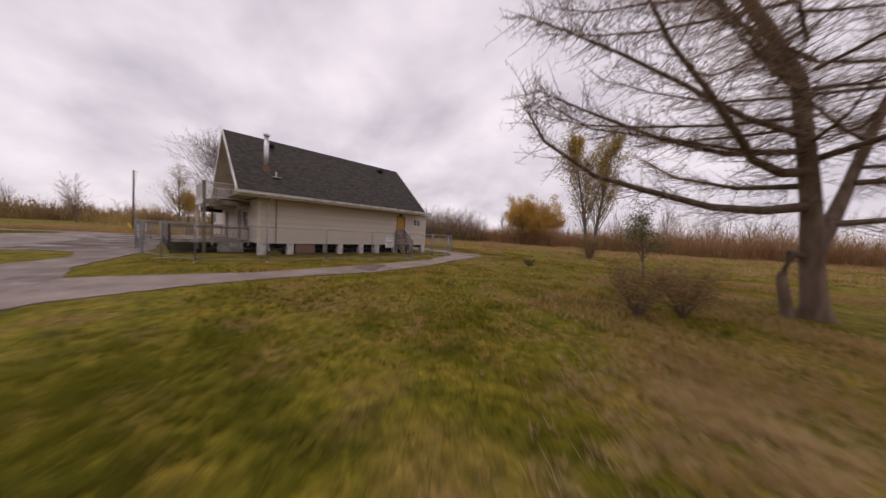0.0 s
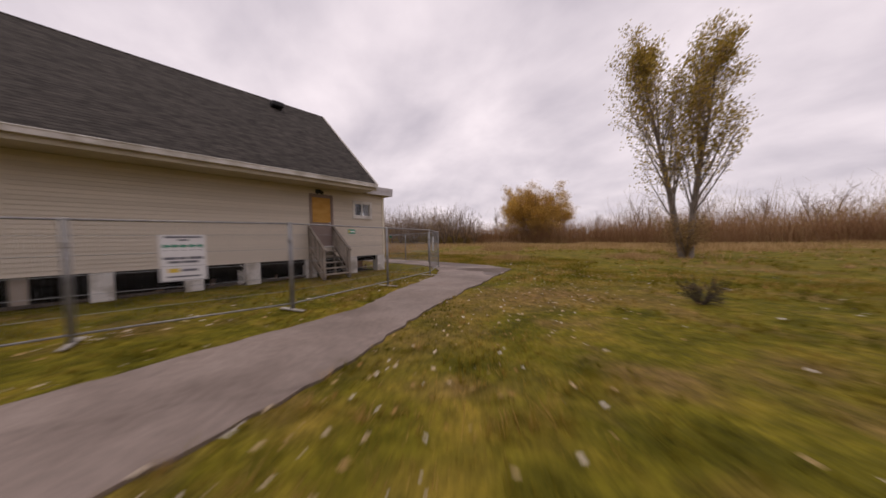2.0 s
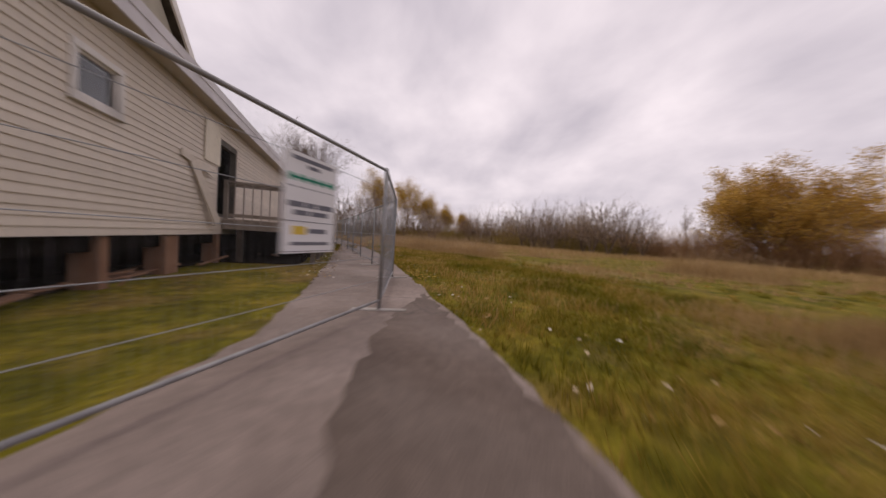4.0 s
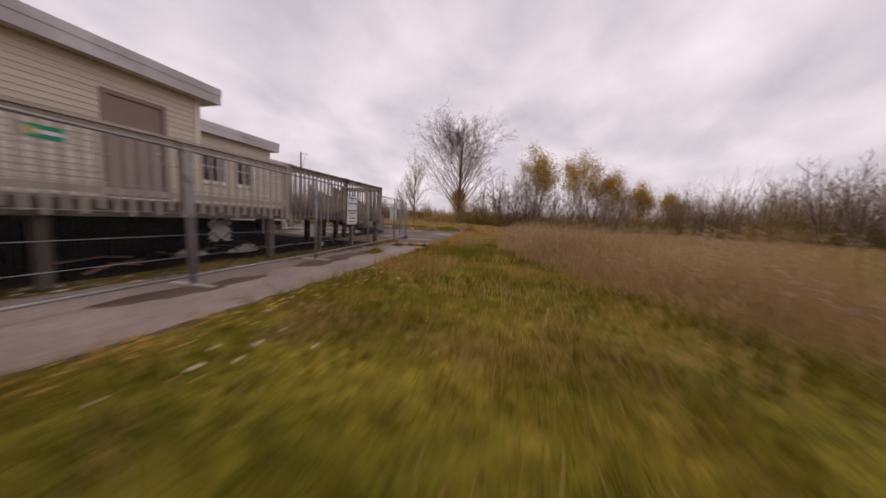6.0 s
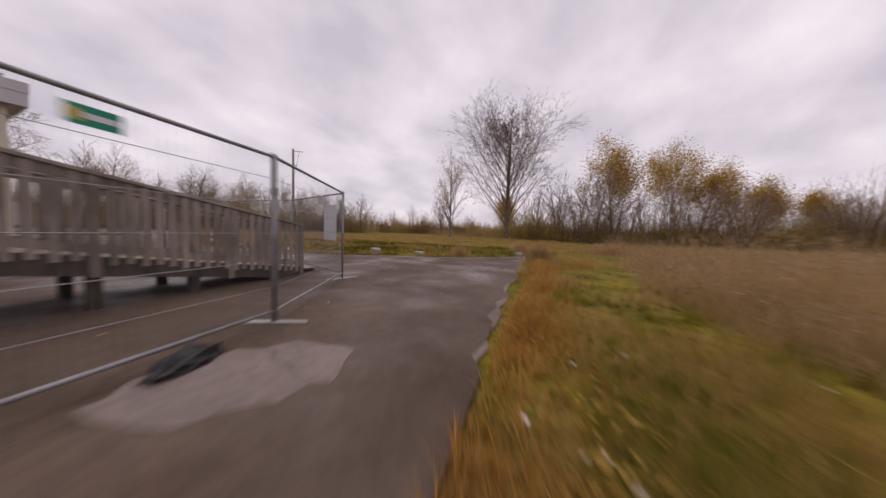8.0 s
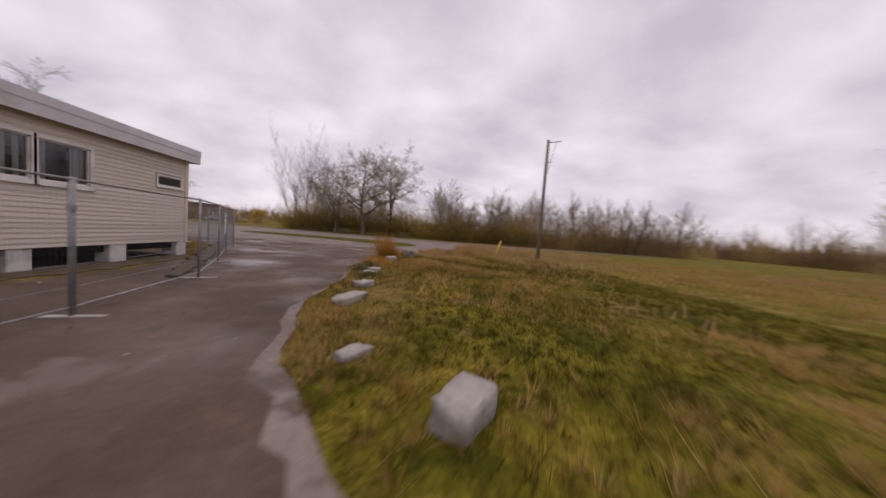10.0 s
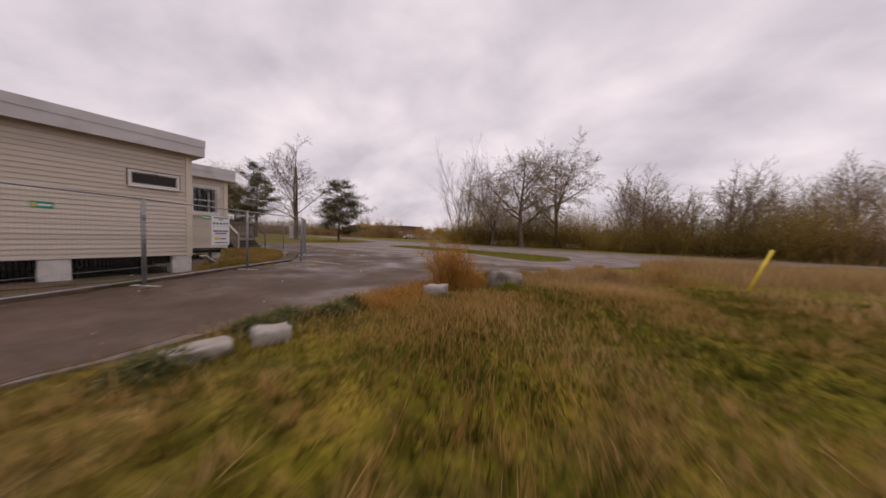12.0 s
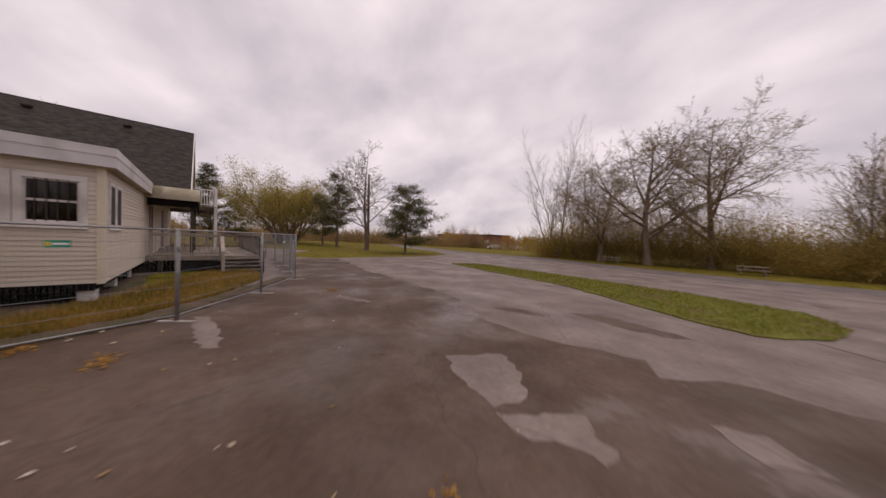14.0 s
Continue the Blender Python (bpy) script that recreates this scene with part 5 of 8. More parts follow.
for i, (a, b) in enumerate(zip(RING, RING[1:])):
    d = math.hypot(b[0] - a[0], b[1] - a[1])
    m = Matrix.Translation((*a, 0.012)) @ Matrix.Rotation(math.atan2(b[1] - a[1], b[0] - a[0]), 4, "Z") @ Matrix.Diagonal((d / PANEL, 1, 1, 1))
    panel_at.append(Matrix.Translation((*a, 0.012)) @ Matrix.Rotation(math.atan2(b[1] - a[1], b[0] - a[0]), 4, "Z"))
    if i == 0:
        first.matrix_basis = m
    else:
        copy_thing(first, m)


def fence_sign(i, x0, x1, z0, z1, flip):
    """A white safety notice wired to a fence panel; its print is too small to read and stands as bars."""
    f = thing("safety_sign", "white plastic site notice with grey, green and yellow print", "sign", "site notices on the fence", at=panel_at[i])
    y = -0.03 if flip < 0 else 0.03
    part("board", Shape().box(x0, min(y, y + flip * 0.004), z0, x1, max(y, y + flip * 0.004), z1), SIGNWHITE, f)
    w, h = x1 - x0, z1 - z0
    ys = (y + flip * 0.0045, y + flip * 0.0065)

    def bar(a, b, c, d, mat, name="print"):
        part(name, Shape().box(x0 + a * w, min(ys), z0 + c * h, x0 + b * w, max(ys), z0 + d * h), mat, f)

    bar(0.12, 0.9, 0.925, 0.965, SIGNGREY)
    bar(0.4, 0.62, 0.865, 0.9, SIGNGREY)
    for k in range(5):
        cx, cz = x0 + (0.13 + 0.185 * k) * w, z0 + 0.755 * h
        part("pictogram", Shape().tube((cx, ys[0], cz), (cx, ys[1], cz), 0.055 * w, 0.055 * w, 12, True), SIGNGREEN, f, "round green pictogram")
    bar(0.08, 0.94, 0.745, 0.765, SIGNGREEN)
    for k in range(5):
        bar(0.09 + 0.185 * k, 0.17 + 0.185 * k, 0.655, 0.67, SIGNGREY)
    bar(0.08, 0.36, 0.465, 0.52, SIGNGREY)
    bar(0.39, 0.56, 0.465, 0.52, SIGNGREY)
    bar(0.6, 0.93, 0.465, 0.52, SIGNGREY)
    bar(0.18, 0.44, 0.385, 0.435, SIGNGREY)
    bar(0.48, 0.82, 0.385, 0.435, SIGNGREY)
    bar(0.03, 0.97, 0.32, 0.327, SIGNGREY)
    bar(0.17, 0.4, 0.19, 0.275, SIGNYELLOW)
    bar(0.45, 0.8, 0.205, 0.255, SIGNGREY)
    bar(0.15, 0.86, 0.08, 0.115, SIGNGREY)
    bar(0.02, 0.98, 0.015, 0.022, SIGNGREY)


def green_tag(i, x0, x1, z0, z1, flip):
    f = thing("fence_tag", "small green hire tag with a yellow mark on the fence", "sign", "green tags on the fence", at=panel_at[i])
    y = flip * 0.03
    part("plate", Shape().box(x0, min(y, y + flip * 0.004), z0, x1, max(y, y + flip * 0.004), z1), SIGNGREEN, f)
    w, h = x1 - x0, z1 - z0
    ys = (y + flip * 0.0045, y + flip * 0.0065)
    part("mark", Shape().box(x0 + 0.04 * w, min(ys), z0 + 0.2 * h, x0 + 0.24 * w, max(ys), z0 + 0.8 * h), SIGNYELLOW, f)
    part("print", Shape().box(x0 + 0.3 * w, min(ys), z0 + 0.35 * h, x0 + 0.92 * w, max(ys), z0 + 0.65 * h), SIGNWHITE, f)


OUT = -1
for i, x0 in ((3, 0.97), (7, 1.32), (13, 1.43), (17, 0.38), (21, 1.62), (25, 1.5), (29, 1.2)):
    fence_sign(i, x0, x0 + 0.6, 0.82, 1.63, OUT)
for i, x0 in ((4, 1.62), (9, 1.4), (11, 1.4), (15, 1.45), (20, 1.4), (21, 1.34), (22, 1.38), (24, 1.5), (27, 1.4)):
    green_tag(i, x0, x0 + 0.25, 1.52 if i > 19 else 1.66, 1.63 if i > 19 else 1.78, OUT)
blank = thing("fence_tag", "small blank grey plate wired to the fence", "sign", at=panel_at[16])
part("plate", Shape().box(1.28, -0.034, 1.47, 1.54, -0.03, 1.62), CONCRETE, blank)


# ---- pole, posts, rocks and litter ----
pole = thing("utility_pole", "tall bare grey wooden utility pole standing in the grass", "pole")
part("shaft", Shape().tube((-40.1, -21.3, -0.2), (-40.0, -21.2, 8.95), 0.14, 0.1, 12, True), POLEWOOD, pole, smooth=True)
part("bracket", Shape().beam((-40.0, -21.2, 8.75), (-40.8, -20.75, 8.8), 0.05, 0.05), GALV, pole)
part("bracket", Shape().beam((-40.0, -21.22, 7.3), (-40.35, -21.02, 7.35), 0.05, 0.05), GALV, pole)
part("wire", Shape().tube((-40.5, -20.95, 8.75), (-40.1, -21.12, 6.5), 0.012, 0.012, 5), BLACK, pole)
ypost = thing("yellow_marker_post", "leaning yellow painted marker post in the grass", "post")
part("shaft", Shape().tube((-36.6, -21.1, -0.1), (-37.25, -21.68, 1.22), 0.048, 0.048, 10, True), YPAINT, ypost, smooth=True)


def rock(x, y, sx, sy, sz, seed, turn=0.0, label="pale grey stone block half sunk in the grass", name="rock", rough=0.22, round_off=0.16, mat=None):
    bm = bmesh.new()
    bmesh.ops.create_cube(bm, size=1.0)
    bmesh.ops.subdivide_edges(bm, edges=bm.edges[:], cuts=4, use_grid_fill=True)
    for v in bm.verts:
        p = v.co.copy()
        q = p.normalized() * 0.62
        p = p.lerp(q, round_off)
        off = noise.noise(Vector((p.x * 2.1 + seed, p.y * 2.1, p.z * 2.1))) * rough + noise.noise(Vector((p.x * 6 + seed, p.y * 6, p.z * 6))) * rough * 0.3
        v.co = p * (1 + off)
        v.co.x *= sx
        v.co.y *= sy
        v.co.z *= sz
    me = bpy.data.meshes.new(name)
    bm.to_mesh(me)
    bm.free()
    me.materials.append(mat or ROCK)
    me.polygons.foreach_set("use_smooth", [True] * len(me.polygons))
    ob = new(name, me)
    ob.matrix_basis = Matrix.Translation((x, y, ground_z(x, y) + sz * 0.28)) @ Matrix.Rotation(turn, 4, "Z")
    tagged(ob, label, "rock", "stones along the lot edge")


for i, (x, y, sx, sy, sz, turn) in enumerate(((-31.15, -3.45, 0.55, 0.36, 0.36, 0.9), (-30.0, -4.6, 0.4, 0.24, 0.12, 0.8), (-32.4, -1.8, 0.7, 0.34, 0.16, 0.9), (-33.7, -0.35, 0.6, 0.32, 0.15, 0.8), (-36.2, 2.2, 0.7, 0.4, 0.16, 0.3), (-29.4, -8.6, 0.46, 0.32, 0.19, 1.0), (-29.4, -7.1, 0.75, 0.34, 0.18, 1.1), (-29.35, -10.95, 0.38, 0.3, 0.22, 1.2), (-29.25, -10.3, 0.5, 0.3, 0.18, 1.5), (-29.65, -14.2, 0.44, 0.36, 0.34, 0.3))):
    rock(x, y, sx, sy, sz, 3.7 * i + 1, turn)
rock(-30.55, -16.15, 0.74, 0.64, 0.58, 91, 0.5, "large rounded grey boulder beside the parking lot", "boulder", 0.3, 0.5, BOULDER)

bag = thing("rubbish_bag", "crumpled black plastic bag dropped on the asphalt", "bag")
bm = bmesh.new()
bmesh.ops.create_icosphere(bm, subdivisions=3, radius=1.0)
for v in bm.verts:
    k = 1 + 0.5 * noise.noise(v.co * 2.4)
    v.co = Vector((v.co.x * 0.26 * k, v.co.y * 0.13 * k, max(-0.02, v.co.z) * 0.11 * k))
bag_me = bpy.data.meshes.new("bag_skin")
bm.to_mesh(bag_me)
bm.free()
bag_me.materials.append(BLACK)
part("bag_skin", bag_me, BLACK, bag).matrix_basis = Matrix.Translation((-21.95, 2.2, 0.03)) @ Matrix.Rotation(0.4, 4, "Z")
plank = thing("orange_plank", "short orange-brown plank lying at the path edge", "plank")
part("board", Shape().beam((-18.3, 4.25, 0.04), (-17.7, 4.55, 0.05), 0.13, 0.05), PLANKWOOD, plank, bevel=0.006)


def rag(x, y, sx, sy, sz, turn, seed):
    """A crumpled piece of pale cloth or sheeting on the ground."""
    t = thing("cloth_rag", "crumpled dirty white sheeting thrown under the deck", "rag", "rags under the deck", at=Matrix.Translation((x, y, 0.02)) @ Matrix.Rotation(turn, 4, "Z"))
    bm = bmesh.new()
    bmesh.ops.create_icosphere(bm, subdivisions=3, radius=1.0)
    for v in bm.verts:
        k = 1 + 0.7 * noise.noise(v.co * 2.6 + Vector((seed, 0, 0)))
        v.co = Vector((v.co.x * sx * k, v.co.y * sy * k, max(-0.05, v.co.z) * sz * k))
    me = bpy.data.meshes.new("sheeting")
    bm.to_mesh(me)
    bm.free()
    me.materials.append(TRIM)
    part("sheeting", me, TRIM, t)


rag(-14.2, 1.0, 0.38, 0.16, 0.14, 0.2, 3)
rag(-16.6, 1.36, 0.2, 0.12, 0.1, 0.9, 9)
rag(-13.1, 0.83, 0.26, 0.14, 0.12, -0.3, 15)


def picnic_table(x, y, turn):
    t = thing("picnic_table", "grey wooden picnic table on the verge", "picnic table", "picnic tables by the trees", at=Matrix.Translation((x, y, ground_z(x, y))) @ Matrix.Rotation(turn, 4, "Z"))
    for i in range(5):
        part("top_board", Shape().box(-0.95, -0.37 + i * 0.15, 0.72, 0.95, -0.23 + i * 0.15, 0.76), TIMBER, t)
    for o in (-0.7, 0.7):
        part("bench_board", Shape().box(-0.95, o - 0.14, 0.42, 0.95, o + 0.14, 0.46), TIMBER, t)
        part("leg", Shape().beam((o, -0.62, 0), (o, 0.3, 0.72), 0.09, 0.05), TIMBER, t)
        part("leg", Shape().beam((o, 0.62, 0), (o, -0.3, 0.72), 0.09, 0.05), TIMBER, t)
        part("cross_bar", Shape().beam((o, -0.75, 0.4), (o, 0.75, 0.4), 0.05, 0.09), TIMBER, t)


picnic_table(-17.8, -53.2, 0.3)
picnic_table(-29.0, -51.8, 0.1)


def far_car(x, y, turn, paint, label):
    c = thing("car", label, "car", "cars parked beyond the trees", at=Matrix.Translation((x, y, ground_z(x, y))) @ Matrix.Rotation(turn, 4, "Z"))
    side = [(-2.2, 0.3), (-2.2, 0.75), (-2.0, 0.92), (-1.5, 0.95), (-0.9, 1.42), (0.7, 1.45), (1.25, 0.98), (2.05, 0.85), (2.2, 0.6), (2.2, 0.3)]
    s = Shape()
    for yy in (-0.85, 0.85):
        s.v += [(a, yy * (0.86 if b > 1.1 else 1), b) for a, b in side]
    m = len(side)
    s.f = [tuple(range(m)), tuple(m + i for i in reversed(range(m)))] + [(i, m + i, m + (i + 1) % m, (i + 1) % m) for i in range(m)]
    part("body", s, paint, c, bevel=0.05)
    for yy in (-0.80, 0.80):
        part("side_window", Shape().quad((-1.2, yy * 1.06, 1.0), (0.95, yy * 1.06, 1.0), (0.6, yy * 0.945, 1.38), (-0.85, yy * 0.945, 1.38)), GLASS, c)
        for a in (-1.35, 1.35):
            part("wheel", Shape().tube((a, yy - 0.1, 0.32), (a, yy + 0.1, 0.32), 0.32, 0.32, 14, True), BLACK, c)


CARWHITE = material("white_car_paint", ((0.62, 0.62, 0.64), (0.68, 0.68, 0.70)), 2, 0.3, 0.0, spec=0.5)
CARGREY = material("grey_car_paint", ((0.16, 0.17, 0.19), (0.20, 0.21, 0.23)), 2, 0.3, 0.0, spec=0.5)
far_car(22.5, -92.0, 0.5, CARWHITE, "white parked car far beyond the lot")
far_car(30.0, -97.0, 0.5, CARGREY, "grey parked car far beyond the lot")
far_car(24.0, -84.0, 0.9, CARWHITE, "white parked car far beyond the lot")
ORANGE_ROOF = material("orange_awning", ((0.45, 0.16, 0.05), (0.55, 0.22, 0.08)), 2, 0.7)
shop = thing("distant_building", "low red-brown brick building far beyond the road", "building")
BRICKFAR = material("red_brown_brick", ((0.16, 0.075, 0.05), (0.22, 0.105, 0.07)), 3, 0.9)
part("wall", Shape().box(60, -142, 0, 104, -128, 5.6), BRICKFAR, shop)
part("awning", Shape().box(66, -127.5, 3.4, 96, -126.4, 4.2), ORANGE_ROOF, shop, "long orange awning")
part("roof", Shape().box(59.5, -142.5, 5.6, 104.5, -127.5, 6.1), SHINGLE, shop)
for i in range(8):
    w = part("window", Shape().box(62.5 + i * 5.2, -127.98, 1.0, 65.5 + i * 5.2, -127.92, 3.2), TRIM, shop)
    part("pane", Shape().box(62.7 + i * 5.2, -127.91, 1.2, 65.3 + i * 5.2, -127.89, 3.0), GLASS, w)


# ---- trees ----
def rot_about(v, axis, ang):
    return Matrix.Rotation(ang, 3, axis) @ v


def grow(wood, twigs, tips, rnd, p, d, length, r, level, spec):
    """One branch as a bent run of tubes; smaller branches leave it along its length."""
    last = level >= spec["levels"]
    n = 4 if level < 2 else 2 if last else 3
    sides = (9, 6, 4, 3, 3)[min(level, 4)]
    q = p.copy()
    step = length / n
    nodes = [(q.copy(), d.copy(), r)]
    for i in range(n):
        bend = Vector((rnd.uniform(-1, 1), rnd.uniform(-1, 1), rnd.uniform(-1, 1))) * spec["wiggle"]
        d = (d + bend + Vector((0, 0, spec["lift"][min(level, len(spec["lift"]) - 1)]))).normalized()
        r2 = r * (1 - spec["taper"] * (i + 1) / n) if level < spec["levels"] else r * (1 - 0.8 * (i + 1) / n)
        e = q + d * step
        if last:  # the finest twigs are slim flat slivers
            w = d.cross(Vector((rnd.uniform(-1, 1), rnd.uniform(-1, 1), rnd.uniform(-1, 1)))).normalized()
            if i == 0:
                twigs.quad(q - w * r, q + w * r, e + w * r2, e - w * r2)
            else:
                twigs.tri(q - w * r * 0.6, q + w * r * 0.6, e)
        else:
            (wood if level < 2 else twigs).tube(q, e, r * (1 - spec["taper"] * i / n), r2, sides)
        q = e
        nodes.append((q.copy(), d.copy(), r2))
    if level >= spec["levels"]:
        tips.append(q)
        tips.append(nodes[len(nodes) // 2][0])
        return
    kids = spec["kids"][min(level, len(spec["kids"]) - 1)]
    start = spec["bare"] if level == 0 else 0.18
    for k in range(kids):
        t = start + (1 - start) * (k + rnd.random()) / kids
        i = min(n - 1, int(t * n))
        f = t * n - i
        base = nodes[i][0].lerp(nodes[i + 1][0], f)
        dd = nodes[i + 1][1]
        rr = nodes[i][2] + (nodes[i + 1][2] - nodes[i][2]) * f
        axis = dd.cross(Vector((rnd.uniform(-1, 1), rnd.uniform(-1, 1), rnd.uniform(-1, 1))))
        if axis.length < 1e-3:
            continue
        ang = radians(rnd.uniform(*spec["angle"]))
        nd = rot_about(dd, axis.normalized(), ang)
        size = spec["ratio"][min(level, len(spec["ratio"]) - 1)] * rnd.uniform(0.75, 1.15)
        if level == 0:
            size *= spec["shape"](t)
        grow(wood, twigs, tips, rnd, base, nd, length * size, max(spec["minr"], rr * spec["thin"]), level + 1, spec)
    if level < spec["levels"]:
        grow(wood, twigs, tips, rnd, q, d, length * spec["tip"], max(spec["minr"], nodes[-1][2]), level + 1, spec)


def leaf_cloud(tips, rnd, per_tip, size, spread, keep=None):
    s = Shape()
    for c in tips:
        if keep and not keep(c):
            continue
        for _ in range(per_tip):
            p = c + Vector((rnd.gauss(0, spread), rnd.gauss(0, spread), rnd.gauss(0, spread)))
            a = Vector((rnd.uniform(-1, 1), rnd.uniform(-1, 1), rnd.uniform(-1, 1))).normalized() * size * rnd.uniform(0.6, 1.3)
            b = a.cross(Vector((rnd.uniform(-1, 1), rnd.uniform(-1, 1), rnd.uniform(-1, 1)))).normalized() * size * rnd.uniform(0.4, 0.8)
            s.quad(p - a, p - b, p + a, p + b)
    return s


BASE_SPEC = dict(levels=3, kids=(9, 6, 5), angle=(28, 55), ratio=(0.55, 0.5, 0.45), lift=(0.05, 0.06, 0.03), wiggle=0.1, taper=0.75, thin=0.55, bare=0.25, shape=lambda t: 1.2 - 0.75 * t, minr=0.008, tip=0.34)


def tree(name, label, x, y, h, r, seed, bark=None, twig=None, leaves=None, stems=1, lean=0.12, category="tree", group="", leaf_keep=None, turn=0.0, uneven=0.5, **changes):
    """A tree or shrub: one or more stems with limbs, fine twigs, and leaves of one material at the tips."""
    spec = {**BASE_SPEC, **changes}
    rnd = random.Random(seed)
    wood, twigs, tips = Shape(), Shape(), []
    for i in range(stems):
        a = 2 * math.pi * (i + rnd.random() * uneven) / stems + turn
        d = Vector((math.cos(a) * lean, math.sin(a) * lean, 1)).normalized() if stems > 1 else Vector((rnd.uniform(-1, 1) * lean * 0.5, rnd.uniform(-1, 1) * lean * 0.5, 1)).normalized()
        p = Vector((math.cos(a) * r * 0.8, math.sin(a) * r * 0.8, 0)) if stems > 1 else Vector()
        if stems == 1:
            wood.tube(p - Vector((0, 0, 0.3)), p + d * 0.5, r * 1.5, r, 10)
        grow(wood, twigs, tips, rnd, p, d, h * (0.66 if stems == 1 else rnd.uniform(0.55, 0.68)), r, 0, spec)
    t = thing(name, label, category, group, at=Matrix.Translation((x, y, ground_z(x, y) - 0.05)))
    part("trunk", wood, bark or BARK, t, smooth=True)
    crown = part("crown", twigs, twig or TWIG, t)
    if leaves:
        mat, per, size, spread = leaves
        part("leaves", leaf_cloud(tips, rnd, per, size, spread, leaf_keep), mat, crown)
    return t


def pine(name, label, x, y, h, seed, spread=0.42, first=0.15, sparse=1.0, lean=0.05, gap=0.0, needle=None, big=1.0, dome=0.6):
    """A pine with tiers of level limbs that carry flat tufts of needles."""
    rnd = random.Random(seed)
    wood, tufts = Shape(), Shape()
    d = Vector((rnd.uniform(-lean, lean), rnd.uniform(-lean, lean), 1)).normalized()
    nodes = [Vector((0, 0, -0.2))]
    for i in range(1, 9):
        nodes.append(nodes[-1] + (d + Vector((rnd.uniform(-0.05, 0.05), rnd.uniform(-0.05, 0.05), 0))) * h / 8)
    r0 = h * 0.022
    for i in range(8):
        wood.tube(nodes[i], nodes[i + 1], r0 * (1 - i / 8.6), r0 * (1 - (i + 1) / 8.6), 8)
    tiers = int(h * 2.6)
    for k in range(tiers):
        t = first + (1 - first) * k / tiers
        i = min(7, int(t * 8))
        c = nodes[i].lerp(nodes[i + 1], t * 8 - i)
        reach = h * spread * (1.04 - t) ** dome * min(1.0, 0.6 + (t - first) * 2.2)
        for b in range(rnd.choice((2, 3, 3))):
            if rnd.random() < gap:
                continue
            a = rnd.uniform(0, 6.283)
            l = reach * rnd.uniform(0.6, 1.12)
            e1 = c + Vector((math.cos(a) * l * 0.5, math.sin(a) * l * 0.5, l * rnd.uniform(-0.02, 0.14)))
            e2 = c + Vector((math.cos(a) * l, math.sin(a) * l, l * rnd.uniform(0.05, 0.3)))
            wood.tube(c, e1, r0 * 0.25, r0 * 0.16, 4).tube(e1, e2, r0 * 0.16, 0.01, 4)
            m = max(3, int(l * 2.6 * sparse))
            for j in range(m):
                f = 0.35 + 0.65 * (j + rnd.random()) / m
                q = c.lerp(e1, f * 2) if f < 0.5 else e1.lerp(e2, f * 2 - 1)
                w = l * 0.24 * rnd.uniform(0.3, 1.0)
                q = q + Vector((rnd.uniform(-w, w), rnd.uniform(-w, w), rnd.uniform(-0.1, 0.25)))
                for _ in range(30):
                    o = q + Vector((rnd.gauss(0, 0.24), rnd.gauss(0, 0.24), rnd.gauss(0, 0.13))) * big
                    u = Vector((rnd.gauss(0, 1), rnd.gauss(0, 1), rnd.gauss(0.3, 0.7))).normalized() * rnd.uniform(0.14, 0.3) * big
                    v = u.cross(Vector((rnd.uniform(-1, 1), rnd.uniform(-1, 1), 1))).normalized() * 0.028 * big
                    tufts.tri(o - v, o + v, o + u)
    t = thing(name, label, "tree", at=Matrix.Translation((x, y, ground_z(x, y))))
    part("trunk", wood, BARK, t, smooth=True)
    part("crown", tufts, needle or NEEDLE, t)
    return t


